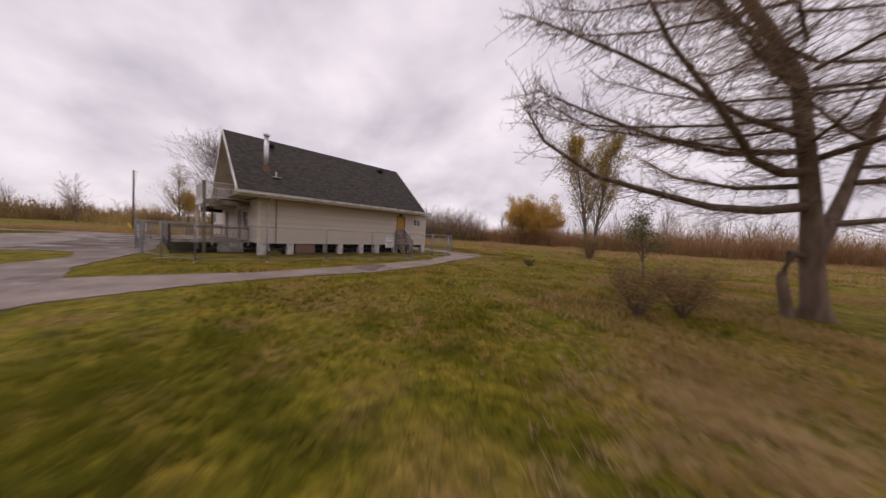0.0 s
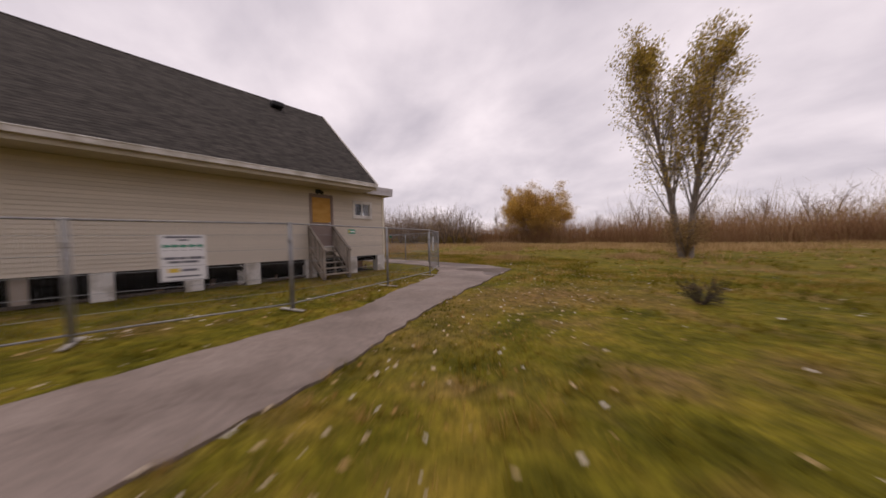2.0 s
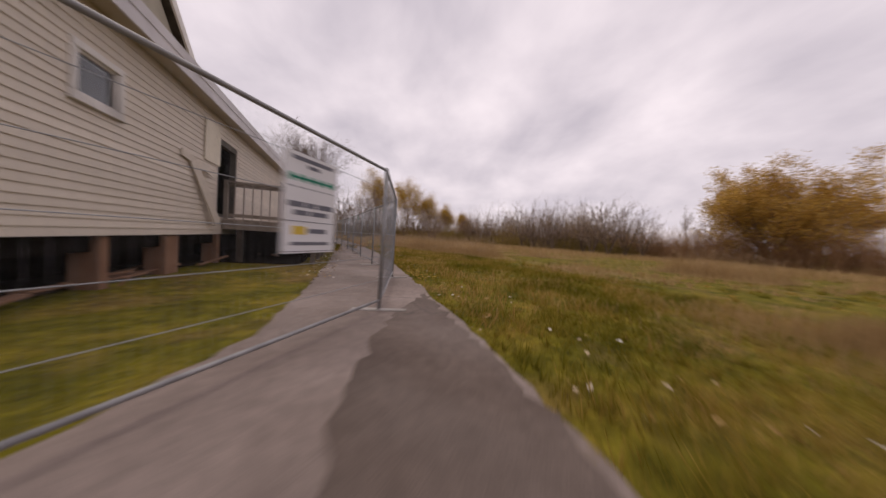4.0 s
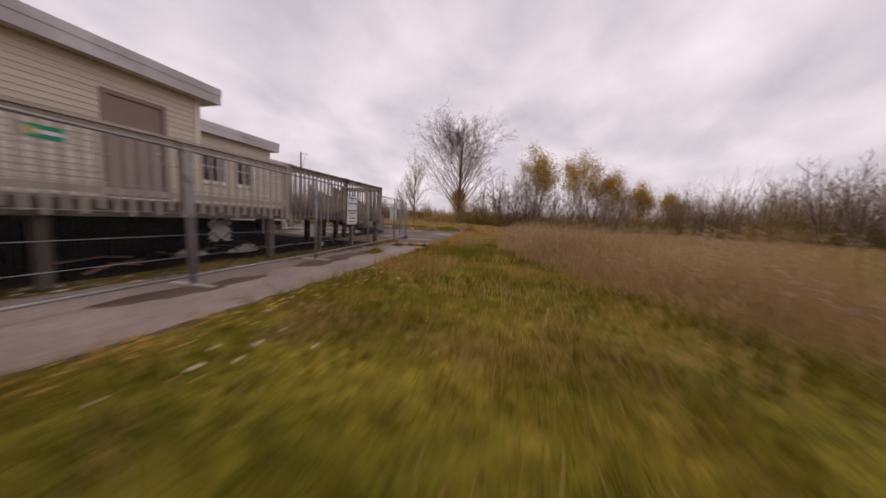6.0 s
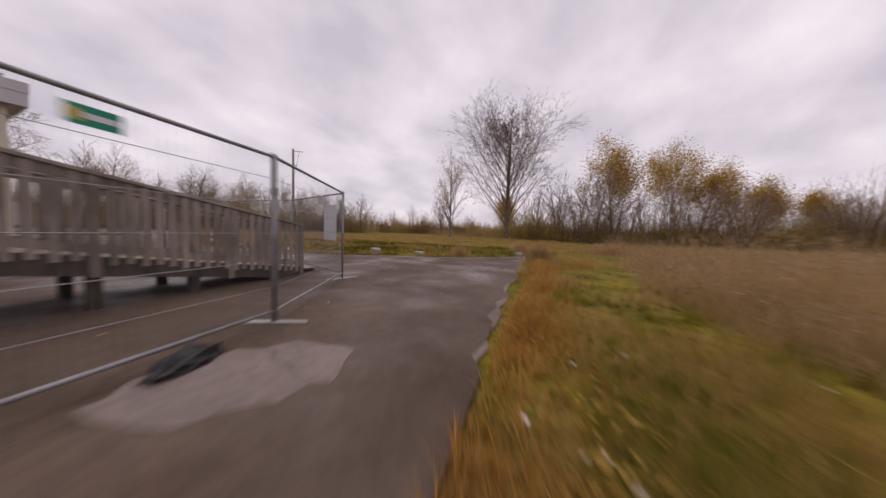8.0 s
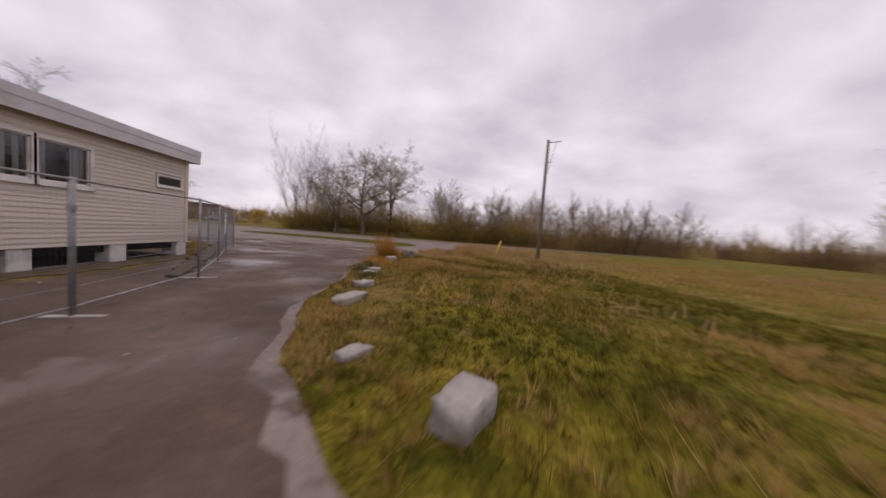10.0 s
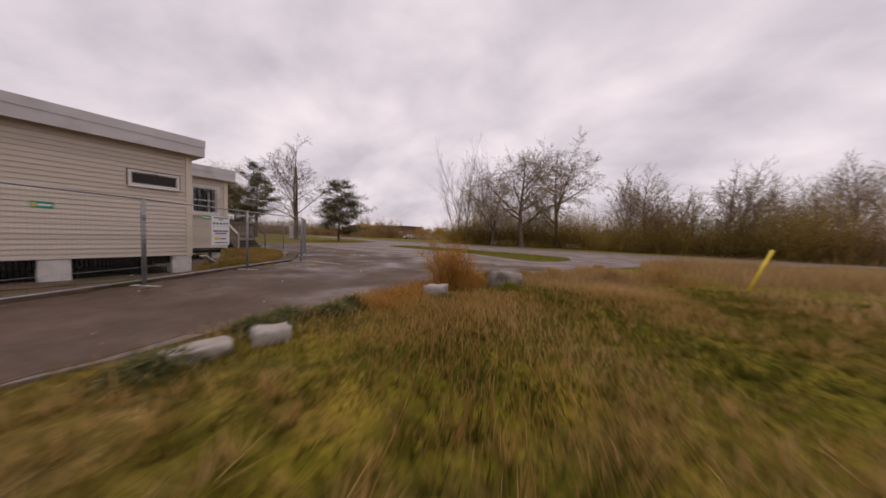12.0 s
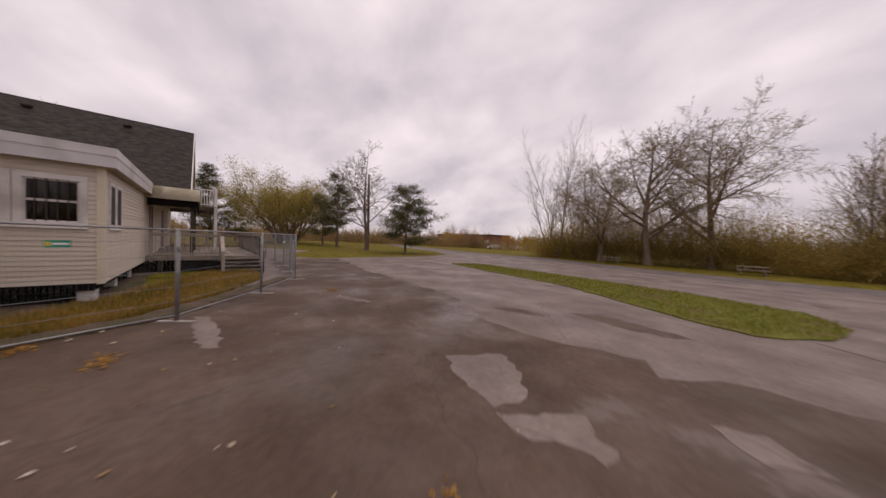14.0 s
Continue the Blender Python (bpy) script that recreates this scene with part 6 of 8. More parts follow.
# the spreading half-dead conifer by the start of the path
def spreading_conifer(x, y):
    rnd = random.Random(77)
    limbs, twigs, tips = [], Shape(), []

    def limb(points, radii, sides=8):
        limbs.append(Shape().pipe(points, radii, sides))

    def hang(points, density, length):
        """Fine side twigs all along a limb, arching out and up a little."""
        for a, b in zip(points, points[1:]):
            a, b = Vector(a), Vector(b)
            d = (b - a)
            k = int(d.length * density)
            for i in range(k):
                o = a.lerp(b, (i + rnd.random()) / k)
                side = d.normalized().cross(Vector((rnd.uniform(-0.4, 0.4), rnd.uniform(-0.4, 0.4), 1))).normalized() * rnd.choice((-1, 1))
                w = (d.normalized() * rnd.uniform(0.2, 0.9) + side * rnd.uniform(0.3, 1) + Vector((0, 0, rnd.uniform(-0.55, 0.35)))).normalized()
                l = length * rnd.uniform(0.4, 1.2)
                m = o + w * l * 0.5 + Vector((0, 0, rnd.uniform(-0.08, 0.05)))
                e = m + (w + Vector((0, 0, rnd.uniform(-0.2, 0.5)))).normalized() * l * 0.5
                twigs.tube(o, m, 0.014, 0.009, 3).tube(m, e, 0.009, 0.004, 3)
                for _ in range(6):
                    f = rnd.random()
                    s0 = o.lerp(m, f * 2) if f < 0.5 else m.lerp(e, f * 2 - 1)
                    v = Vector((rnd.gauss(0, 1), rnd.gauss(0, 1), rnd.gauss(0.2, 0.9))).normalized() * rnd.uniform(0.12, 0.42)
                    twigs.tube(s0, s0 + v, 0.006, 0.003, 3)
                    tips.append(s0 + v)

    U = Vector((-0.73, -0.68, 0))  # towards the path
    W = Vector((-0.68, 0.73, 0))
    V = lambda u, w, z: U * u + W * w + Vector((0, 0, z))
    limb([V(-0.1, 0, -0.3), V(0.05, 0, 0.5), V(0.3, 0, 1.8), V(0.5, 0, 3.4), V(0.75, 0.1, 5.2), V(1.2, 0.1, 7.1), V(2.1, 0.15, 8.4), V(3.0, 0.2, 9.5), V(3.5, 0.3, 12.0), V(3.7, 0.3, 14.5)], [0.46, 0.29, 0.25, 0.23, 0.21, 0.19, 0.16, 0.15, 0.09, 0.03], 12)
    limb([V(0.2, 0, 2.0), V(-0.5, 0.2, 3.2), V(-1.4, 0.4, 5.2), V(-2.2, 0.3, 8.0), V(-2.6, 0.2, 11.5)], [0.2, 0.18, 0.14, 0.1, 0.03], 9)
    limb([V(0.3, 0.0, 1.9), V(0.8, 0.1, 1.95), V(0.95, 0.15, 1.2), V(0.65, 0.1, -0.1)], [0.14, 0.12, 0.12, 0.16], 8)
    runs = [[V(0.5, 0, 3.4), V(1.9, 0.1, 3.2), V(3.3, 0.2, 3.25), V(5.5, 0.4, 3.75), V(6.8, 0.5, 4.1), V(8.4, 0.6, 5.1), V(9.0, 0.6, 6.0)],
            [V(0.55, 0, 4.4), V(1.6, -0.1, 4.3), V(2.6, -0.2, 4.6), V(3.4, -0.3, 5.5), V(4.3, -0.4, 6.4), V(5.5, -0.5, 7.5), V(6.6, -0.6, 9.1), V(7.4, -0.6, 10.6)],
            [V(0.8, 0, 5.4), V(2.4, 0.3, 6.0), V(4.2, 0.5, 7.0), V(6.2, 0.6, 7.9), V(8.0, 0.7, 8.6), V(9.4, 0.7, 9.0)],
            [V(0.9, 0, 6.2), V(2.2, -0.3, 7.2), V(3.8, -0.4, 8.4), V(5.4, -0.5, 9.8)],
            [V(0.8, 0, 5.0), V(2.6, 0.6, 5.0), V(4.6, 0.9, 5.5), V(6.8, 1.1, 6.3), V(8.6, 1.2, 7.0)],
            [V(0.5, 0, 4.0), V(0.9, 1.8, 4.2), V(1.4, 4.0, 5.0), V(1.6, 5.8, 6.2)], [V(0.5, 0, 4.8), V(0.2, -1.8, 5.2), V(0.4, -4.0, 6.4), V(0.8, -5.6, 8.0)],
            [V(-0.9, 0.2, 4.2), V(-2.6, 0.4, 4.4), V(-4.8, 0.3, 5.2), V(-7.0, 0.1, 6.6)], [V(-0.2, 0.1, 2.9), V(-2.2, -0.6, 3.2), V(-4.6, -1.0, 4.0)]]
    for k in range(34):
        z = 4.7 + k * 0.27
        a = (3.9 + rnd.uniform(-0.6, 0.6)) if k % 2 else k * 2.4 + rnd.uniform(-0.4, 0.4)
        l = (8.6 if k % 2 else 4.8) - 0.1 * k
        o = V(0.55 + 0.03 * z if z < 8 else 1.0 + 0.45 * (z - 8) if z < 10 else 2.2, 0.1, z) if k % 3 else V(-1.2 - 0.22 * (z - 5), 0.3, z)
        pts = [o]
        for i in range(1, 5):
            pts.append(o + Vector((math.cos(a) * l * i / 4, math.sin(a) * l * i / 4, (0.05 * i * i - 0.04 * i) * l * 0.25 * rnd.uniform(0.5, 1.4))))
        runs.append(pts)
    for k, pts in enumerate(runs):
        m = len(pts)
        r0 = 0.15 if k < 2 else 0.10 if k < 9 else 0.06
        limb(pts, [r0 * (1 - 0.85 * i / (m - 1)) for i in range(m)], 7)
        hang(pts, 17.0 if k < 9 else 12.0, 1.3)
    t = thing("spreading_conifer", "old half-bare conifer with long sweeping limbs and fine dark twigs", "tree", at=Matrix.Translation((x, y, 0)))
    trunk = part("trunk", limbs[0], BARK, t, smooth=True)
    for s in limbs[1:]:
        part("limb", s, BARK, trunk, smooth=True)
    crown = part("crown", twigs, TWIG, t)
    part("foliage", leaf_cloud(tips[::3], rnd, 1, 0.028, 0.02), BRUSH, crown, "small dark cones and dead needles")


spreading_conifer(23.7, -5.7)

POPLAR = dict(levels=3, kids=(34, 7, 5), angle=(14, 34), ratio=(0.24, 0.42, 0.45), lift=(0.015, 0.14, 0.1), wiggle=0.06, bare=0.2, thin=0.36, minr=0.011, tip=0.22, shape=lambda t: 0.5 + 0.95 * math.sin(math.pi * min(1, t * 0.85 + 0.12)))
poplar = tree("poplar", "tall twin-stemmed poplar with thin upright branches and yellowing top leaves", 11.7, 15.3, 18.3, 0.22, 5, BARK_PALE, TWIG, (LEAF_POPLAR, 3, 0.08, 0.2), stems=2, lean=0.1, turn=0.25, uneven=0.0, leaf_keep=lambda c: c.z > 8.0 or (c.x * 7 + c.y * 3 + c.z * 5) % 1 < 0.75, **POPLAR)
poplar.matrix_basis = poplar.matrix_basis @ Matrix.Rotation(radians(-4.5), 4, "Y")
tree("sucker_shoots", "thicket of thin brown shoots round the poplar foot", 11.7, 15.2, 3.4, 0.02, 24, BRUSH, BRUSH, (BRUSH, 2, 0.05, 0.12), stems=18, lean=0.4, category="bush", levels=2, kids=(7, 5), bare=0.05, minr=0.006)
young = tree("young_tree", "small leaning tree with sparse grey-green foliage", 18.6, 0.9, 5.0, 0.1, 14, BARK, TWIG, (IVY, 4, 0.045, 0.14), lean=0.5, levels=3, kids=(10, 7, 5), bare=0.28, angle=(35, 70), ratio=(0.55, 0.5, 0.45))
young.matrix_basis = young.matrix_basis @ Matrix.Rotation(radians(110), 4, "Z")
tree("dead_bush", "small bare reddish-brown bush in the lawn", 19.9, -10.3, 1.9, 0.025, 21, BARK, BRUSH, (BRUSH, 2, 0.035, 0.08), stems=13, lean=0.5, category="bush", levels=2, kids=(6, 5), bare=0.1)
tree("dead_bush", "small bare reddish-brown bush in the lawn", 20.8, -9.2, 1.9, 0.025, 22, BARK, BRUSH, (BRUSH, 2, 0.035, 0.08), stems=11, lean=0.5, category="bush", levels=2, kids=(6, 5), bare=0.1)
tree("dead_bush", "low dark tangle of dead weeds in the lawn", 11.9, -0.5, 0.85, 0.02, 23, TIMBER_DARK, TIMBER_DARK, None, stems=11, lean=0.8, category="bush", levels=2, kids=(6, 5), bare=0.1)
tree("autumn_tree", "broad yellow-ochre autumn tree with a rounded crown", -19.3, 64.5, 17.8, 0.22, 31, BARK, TWIG, (LEAF_OCHRE, 6, 0.13, 0.4), stems=13, lean=0.74, levels=3, kids=(10, 6, 5), bare=0.12, minr=0.02)
tree("bare_tree", "tall bare broad-crowned tree with fine grey twigs", -71.6, -6.2, 28.0, 0.5, 41, BARK, BARK, None, lean=0.0, wiggle=0.045, levels=4, kids=(44, 10, 7, 4), angle=(30, 48), ratio=(0.52, 0.44, 0.42, 0.5), bare=0.13, lift=(0.03, 0.06, 0.04, 0.02), thin=0.28, minr=0.015, tip=0.2, shape=lambda t: 0.62 + 0.85 * math.sin(math.pi * min(1, t * 0.85 + 0.15)) - 0.5 * t)
tree("birch", "slender tree with few pale yellow leaves remaining", -66.0, -15.0, 16.5, 0.2, 43, BARK_PALE, TWIG_PALE, (LEAF_YELLOW, 1, 0.1, 0.3), levels=3, kids=(22, 7, 5), angle=(22, 42), bare=0.12, minr=0.012, leaf_keep=lambda c: (c.x * 3.1 + c.z * 1.7) % 1 < 0.6)
for i, (x, y, h) in enumerate(((-91.0, 23.0, 22), (-87.0, 12.0, 22), (-97.0, 38.5, 14), (-100.0, 47.0, 11.5), (-93.0, 29.0, 17), (-95.0, -11.7, 11))):
    tree("yellow_tree", "tall narrow tree with bright yellow leaves in its upper crown", x, y, h, 0.2, 50 + i, BARK_PALE, TWIG_PALE, (LEAF_YELLOW, 9, 0.13, 0.75), group="yellow trees beyond the field", levels=3, kids=(18, 7, 5), angle=(22, 52), bare=0.15, minr=0.02, leaf_keep=(lambda c, k=h * 0.3: c.z > k + 5 * ((c.x * 0.37 + c.y * 0.23) % 1)))

# a few bare trees, repeated along the far edges of the fields
BARE = [tree("bare_tree", "bare grey-brown tree at the far edge of the field", -80.0, 2.0, 15, 0.17, 61, BARK, TWIG, None, group="bare trees round the field", stems=3, lean=0.22, levels=3, kids=(8, 5, 4), bare=0.1, minr=0.028),
        tree("bare_tree", "bare grey-brown tree at the far edge of the field", -84.0, 6.0, 16, 0.16, 62, BARK, TWIG, None, group="bare trees round the field", levels=3, kids=(18, 6, 4), bare=0.1, angle=(20, 42), minr=0.028),
        tree("bare_tree", "bare grey-brown tree at the far edge of the field", -90.0, 33.0, 13, 0.15, 63, BARK, TWIG, None, group="bare trees round the field", stems=4, lean=0.3, levels=3, kids=(7, 5, 4), bare=0.08, minr=0.028)]
BROAD = [tree("bare_tree", "bare broad-crowned tree with dense fine brown twigs", x, y, h, 0.2, seed, BARK, TWIG_OLIVE, None, group="bare broad trees beside the lot", levels=3, kids=(17, 10, 8), angle=(30, 58), ratio=(0.62, 0.52, 0.45), bare=0.12, minr=0.016, thin=0.42, wiggle=0.12, lift=(0.02, 0.05, 0.02)) for x, y, h, seed in ((-38.0, -57.0, 13.0, 64), (-46.5, -56.0, 12.0, 65))]
rnd = random.Random(9)


def more_bare(x, y, k, kinds=BARE):
    src = kinds[rnd.randrange(len(kinds))]
    m = Matrix.Translation((x, y, ground_z(x, y))) @ Matrix.Rotation(rnd.uniform(0, 6.28), 4, "Z")
    ob = copy_thing(src, m)
    ob.scale = (k * rnd.uniform(0.9, 1.1),) * 2 + (k,)


for i in range(20):  # beyond the reeds to the north
    x = -62 + i * 9.4 + rnd.uniform(-2, 2)
    more_bare(x, 78 + rnd.uniform(-6, 10) + 0.0006 * (x - 20) ** 2, rnd.uniform(0.6, 0.95))
for i in range(12):  # north-west corner
    t = i / 11
    more_bare(-94 + 34 * t + rnd.uniform(-3, 3), 46 + 26 * t + rnd.uniform(-4, 4), rnd.uniform(0.75, 1.05))
for i in range(9):  # near thicket seen beyond the tall weeds
    t = i / 8
    more_bare(-58 + 26 * t + rnd.uniform(-2, 2), 47 + 12 * t + rnd.uniform(-3, 3), rnd.uniform(0.75, 1.0))
for i in range(13):  # saplings beside the tall bare tree
    more_bare(-80 + rnd.uniform(-6, 6), -2 + i * 2.6, rnd.uniform(0.6, 0.95))
for i in range(10):  # beyond the pole to the west
    more_bare(-150 + rnd.uniform(-15, 15), -110 + i * 12, rnd.uniform(0.7, 1.1))
for i in range(9):  # east of the lawn
    more_bare(60 + rnd.uniform(-8, 8), 8 + i * 7, rnd.uniform(0.6, 0.9))

# south of the parking lot
for i in range(13):
    t = i / 12
    more_bare(-34 - 50 * t + rnd.uniform(-1.5, 1.5), -58.5 + 5 * t + rnd.uniform(-2.5, 2.5), rnd.uniform(0.62, 1.05), BROAD)
WIL = dict(levels=4, kids=(13, 9, 8, 7), angle=(34, 66), ratio=(0.7, 0.5, 0.42, 0.4), lift=(0.03, 0.06, 0.01, -0.06), wiggle=0.14, lean=0.06, bare=0.22, thin=0.58, minr=0.017, tip=0.3, shape=lambda t: 1.05 - 0.35 * t)
tree("bare_willow", "big spreading bare willow with heavy crooked limbs", -20.8, -56.0, 18.0, 0.42, 71, BARK, TWIG_OLIVE, None, group="willows beside the lot", **WIL)
tree("bare_willow", "big spreading bare willow with heavy crooked limbs", -26.0, -58.0, 17.5, 0.38, 75, BARK, TWIG_OLIVE, None, group="willows beside the lot", **WIL)
tree("bare_willow", "big spreading bare willow with heavy crooked limbs", -15.6, -56.0, 13.5, 0.3, 76, BARK, TWIG_OLIVE, None, group="willows beside the lot", **WIL)
for i, (x, y, h) in enumerate(((-9.0, -58.0, 24), (-11.5, -58.5, 20), (-6.5, -59.5, 18), (-13.5, -59.5, 17))):
    tree("bare_birch", "slender pale bare birch with fine upright twigs", x, y, h, 0.09, 80 + i, BARK_PALE, TWIG_PALE, None, group="birches beside the lot", stems=3, lean=0.22, levels=3, kids=(15, 7, 4), angle=(20, 42), bare=0.25, ratio=(0.4, 0.45, 0.45), minr=0.009)
tree("bare_tree", "tall bare street tree with dark fine branches", 9.5, -35.1, 16.5, 0.26, 90, BARK, BARK, None, levels=4, kids=(18, 7, 5, 4), angle=(30, 65), bare=0.2, minr=0.019, lift=(0.02, 0.02, 0.0, -0.02), thin=0.45)
snag = thing("dead_tree", "tall dead trunk broken off at the top", "tree")
part("trunk", Shape().tube((10.6, -35.9, -0.2), (10.7, -35.9, 6.0), 0.24, 0.18, 9).tube((10.7, -35.9, 6.0), (10.75, -35.8, 11.6), 0.18, 0.15, 9, True), BARK, snag, smooth=True)
pine("pine", "dark green broad pine standing on the verge", 1.75, -37.0, 8.9, 101, 0.64, 0.16, 1.5, 0.1, 0.12, big=1.35, dome=0.38)
pine("pine", "tall ragged dark pine with gaps between its limbs", 22.1, -35.3, 13.0, 102, 0.4, 0.32, 1.3, 0.2, 0.25, big=1.5, dome=0.4)
pine("pine", "tall ragged dark pine with gaps between its limbs", 29.0, -35.0, 10.5, 103, 0.48, 0.2, 1.1, 0.12, 0.2, big=1.5, dome=0.4)
pine("pine", "dark green broad pine far beyond the house", 52.0, -17.9, 17.0, 104, 0.34, 0.15, 0.8, 0.05, 0.1, big=1.8)
pine("pine", "dark green broad pine far beyond the house", 50.0, -22.2, 9.5, 105, 0.5, 0.12, 1.0, 0.05, 0.1, big=1.6)
tree("olive_tree", "broad tree thinly covered with olive-yellow leaves", 34.5, -28.6, 18.0, 0.28, 110, BARK, TWIG_OLIVE, (LEAF_OLIVE, 5, 0.11, 0.6), stems=7, lean=0.7, levels=3, kids=(10, 6, 5), bare=0.2, minr=0.013)
tree("olive_tree", "broad tree thinly covered with olive-yellow leaves", 44.0, -33.0, 15.5, 0.28, 111, BARK, TWIG, (LEAF_OLIVE, 5, 0.13, 0.5), stems=7, lean=0.7, levels=3, kids=(10, 6, 5), bare=0.2, minr=0.013)
for i, (x, y, h) in enumerate(((46.0, -91.0, 6.0), (62.0, -100.0, 7.0), (33.0, -104.0, 6.0), (15.5, -88.0, 5.0))):
    tree("autumn_tree", "small orange-yellow autumn tree beyond the road", x, y, h, 0.12, 120 + i, BARK, TWIG, (GOLD if i % 2 == 0 else LEAF_YELLOW, 4, 0.16, 0.4), stems=4, lean=0.4, levels=2, kids=(9, 6), bare=0.25, minr=0.02, group="autumn trees beyond the road")
for i in range(9):
    more_bare(40 + i * 9 + rnd.uniform(-3, 3), -95 - i * 3 + rnd.uniform(-8, 8), rnd.uniform(0.5, 0.8))
for i in range(18):
    t = i / 17
    more_bare(-100.0, -33.0, 0.95) if i == 0 else more_bare(-33 - 42 * t + rnd.uniform(-1.5, 1.5), -59.5 + 9 * t + rnd.uniform(-3, 2.5), rnd.uniform(0.55, 0.85))


# ---- thickets, reeds, weeds and grass ----
def thicket(name, label, places, mat, rnd, stems, high, spread, thick, leaf=None, category="thicket", splay=0.22):
    """A mass of thin upright stems with side twigs, rooted at the places given as (x, y, height factor)."""
    s = Shape()
    for x, y, k in places:
        z = ground_z(x, y) - 0.05
        for _ in range(stems):
            p = Vector((x + rnd.gauss(0, spread), y + rnd.gauss(0, spread), z))
            l = high * k * rnd.uniform(0.55, 1.1)
            d = Vector((rnd.gauss(0, splay), rnd.gauss(0, splay), 1)).normalized()
            m = p + d * l * 0.5
            e = m + (d + Vector((rnd.gauss(0, 0.2), rnd.gauss(0, 0.2), 0))).normalized() * l * 0.5
            w = Vector((-d.y, d.x, 0)) + Vector((rnd.uniform(-1, 1), rnd.uniform(-1, 1), 0))
            w = w.normalized() * thick * 0.5
            s.quad(p - w, p + w, m + w * 0.8, m - w * 0.8)
            s.tri(m - w * 0.8, m + w * 0.8, e)
            for _ in range(4):
                f = rnd.uniform(0.25, 0.95)
                o = p.lerp(m, f * 2) if f < 0.5 else m.lerp(e, f * 2 - 1)
                v = Vector((rnd.gauss(0, 1), rnd.gauss(0, 1), rnd.uniform(0.2, 1.4))).normalized() * l * rnd.uniform(0.08, 0.28)
                s.tri(o - w * 0.6, o + w * 0.6, o + v)
            if leaf:
                for _ in range(leaf[0]):
                    o = p.lerp(e, rnd.uniform(0.15, 0.8)) + Vector((rnd.gauss(0, 0.3), rnd.gauss(0, 0.3), rnd.gauss(0, 0.2)))
                    a = Vector((rnd.uniform(-1, 1), rnd.uniform(-1, 1), rnd.uniform(-1, 1))).normalized() * leaf[1]
                    b = a.cross(Vector((rnd.uniform(-1, 1), rnd.uniform(-1, 1), rnd.uniform(-1, 1)))).normalized() * leaf[1] * 0.6
                    s.quad(o - a, o - b, o + a, o + b)
    return tagged(part(name, s, mat), label, category, kind="stuff")


rnd = random.Random(17)
line = lambda p, q, n, wob: [(p[0] + (q[0] - p[0]) * (i + rnd.random()) / n + rnd.uniform(-wob, wob), p[1] + (q[1] - p[1]) * (i + rnd.random()) / n + rnd.uniform(-wob, wob), rnd.uniform(0.7, 1.15)) for i in range(n)]
wavy = lambda places: [(x, y, k * (0.78 + 0.75 * noise.noise(Vector((x * 0.13, y * 0.13, 3.1))))) for x, y, k in places]
thicket("reed_bank", "dense bank of rust-brown reeds across the field", line((-60, 62), (72, 60), 1500, 3.0), REED, rnd, 9, 6.4, 0.6, 0.05)
thicket("reed_bank", "dense bank of rust-brown reeds across the field", line((72, 60), (66, 4), 600, 3.0), REED, rnd, 8, 5.0, 0.6, 0.05)
thicket("far_brush", "dark bare brush along the far field edge", wavy(line((-86, 44), (-40, 62), 520, 3)), BRUSH, rnd, 11, 8.5, 0.8, 0.05)
thicket("far_brush", "dark bare brush along the far field edge", wavy(line((-76, -4), (-88, 46), 480, 3)), BRUSH, rnd, 10, 7.0, 0.8, 0.05, (2, 0.12))
thicket("far_brush", "dark bare brush along the far field edge", wavy(line((-140, -90), (-130, -10), 420, 6)), BRUSH, rnd, 10, 8.5, 1.2, 0.1, (2, 0.2))
thicket("far_brush", "dark bare brush along the far field edge", wavy(line((-92, -30), (-76, -4), 140, 3)), BRUSH, rnd, 8, 2.8, 0.8, 0.05)
thicket("lot_brush", "dense dark brush under the trees beside the lot", wavy(line((-5, -59.5), (-33, -59.0), 300, 1.6)), OLIVEBRUSH, rnd, 10, 10.0, 0.7, 0.03, (20, 0.08), splay=0.55)
thicket("lot_brush", "dense dark brush under the trees beside the lot", wavy(line((-33, -57.5), (-52, -52.0), 330, 2.6)), OLIVEBRUSH, rnd, 9, 8.0, 0.8, 0.03, (18, 0.08), splay=0.55)
thicket("lot_brush", "dense dark brush under the trees beside the lot", wavy(line((-52, -52), (-90, -56), 360, 3.5)), BRUSH, rnd, 12, 8.4, 0.9, 0.035, (10, 0.07), splay=0.42)
thicket("far_brush", "dark bare brush along the far field edge", wavy(line((10, -82), (120, -112), 220, 4)), BRUSH, rnd, 9, 4.6, 1.0, 0.09, (4, 0.14))
thicket("far_brush", "dark bare brush along the far field edge", wavy(line((48, -34), (110, -20), 150, 4)), BRUSH, rnd, 9, 5.0, 1.0, 0.09, (5, 0.14))

thicket("far_brush", "dark bare brush along the far field edge", wavy(line((30, -88), (95, -40), 300, 4)), BRUSH, rnd, 10, 7.5, 1.0, 0.07, (6, 0.14))
thicket("sapling_thicket", "tall pale leafless saplings along the far field edge", line((-86, 42), (-42, 60), 420, 4), TWIG, rnd, 5, 12.0, 1.0, 0.06, splay=0.1)
thicket("sapling_thicket", "tall pale leafless saplings along the far field edge", line((-77, 4), (-90, 46), 260, 4), TWIG, rnd, 5, 10.0, 1.0, 0.05, splay=0.13)
thicket("field_edge_brush", "low leafy olive-brown brush at the foot of the saplings", wavy(line((-75, -6), (-85, 44), 230, 3)), OLIVEBRUSH, rnd, 8, 5.4, 1.0, 0.05, (13, 0.13), splay=0.5)
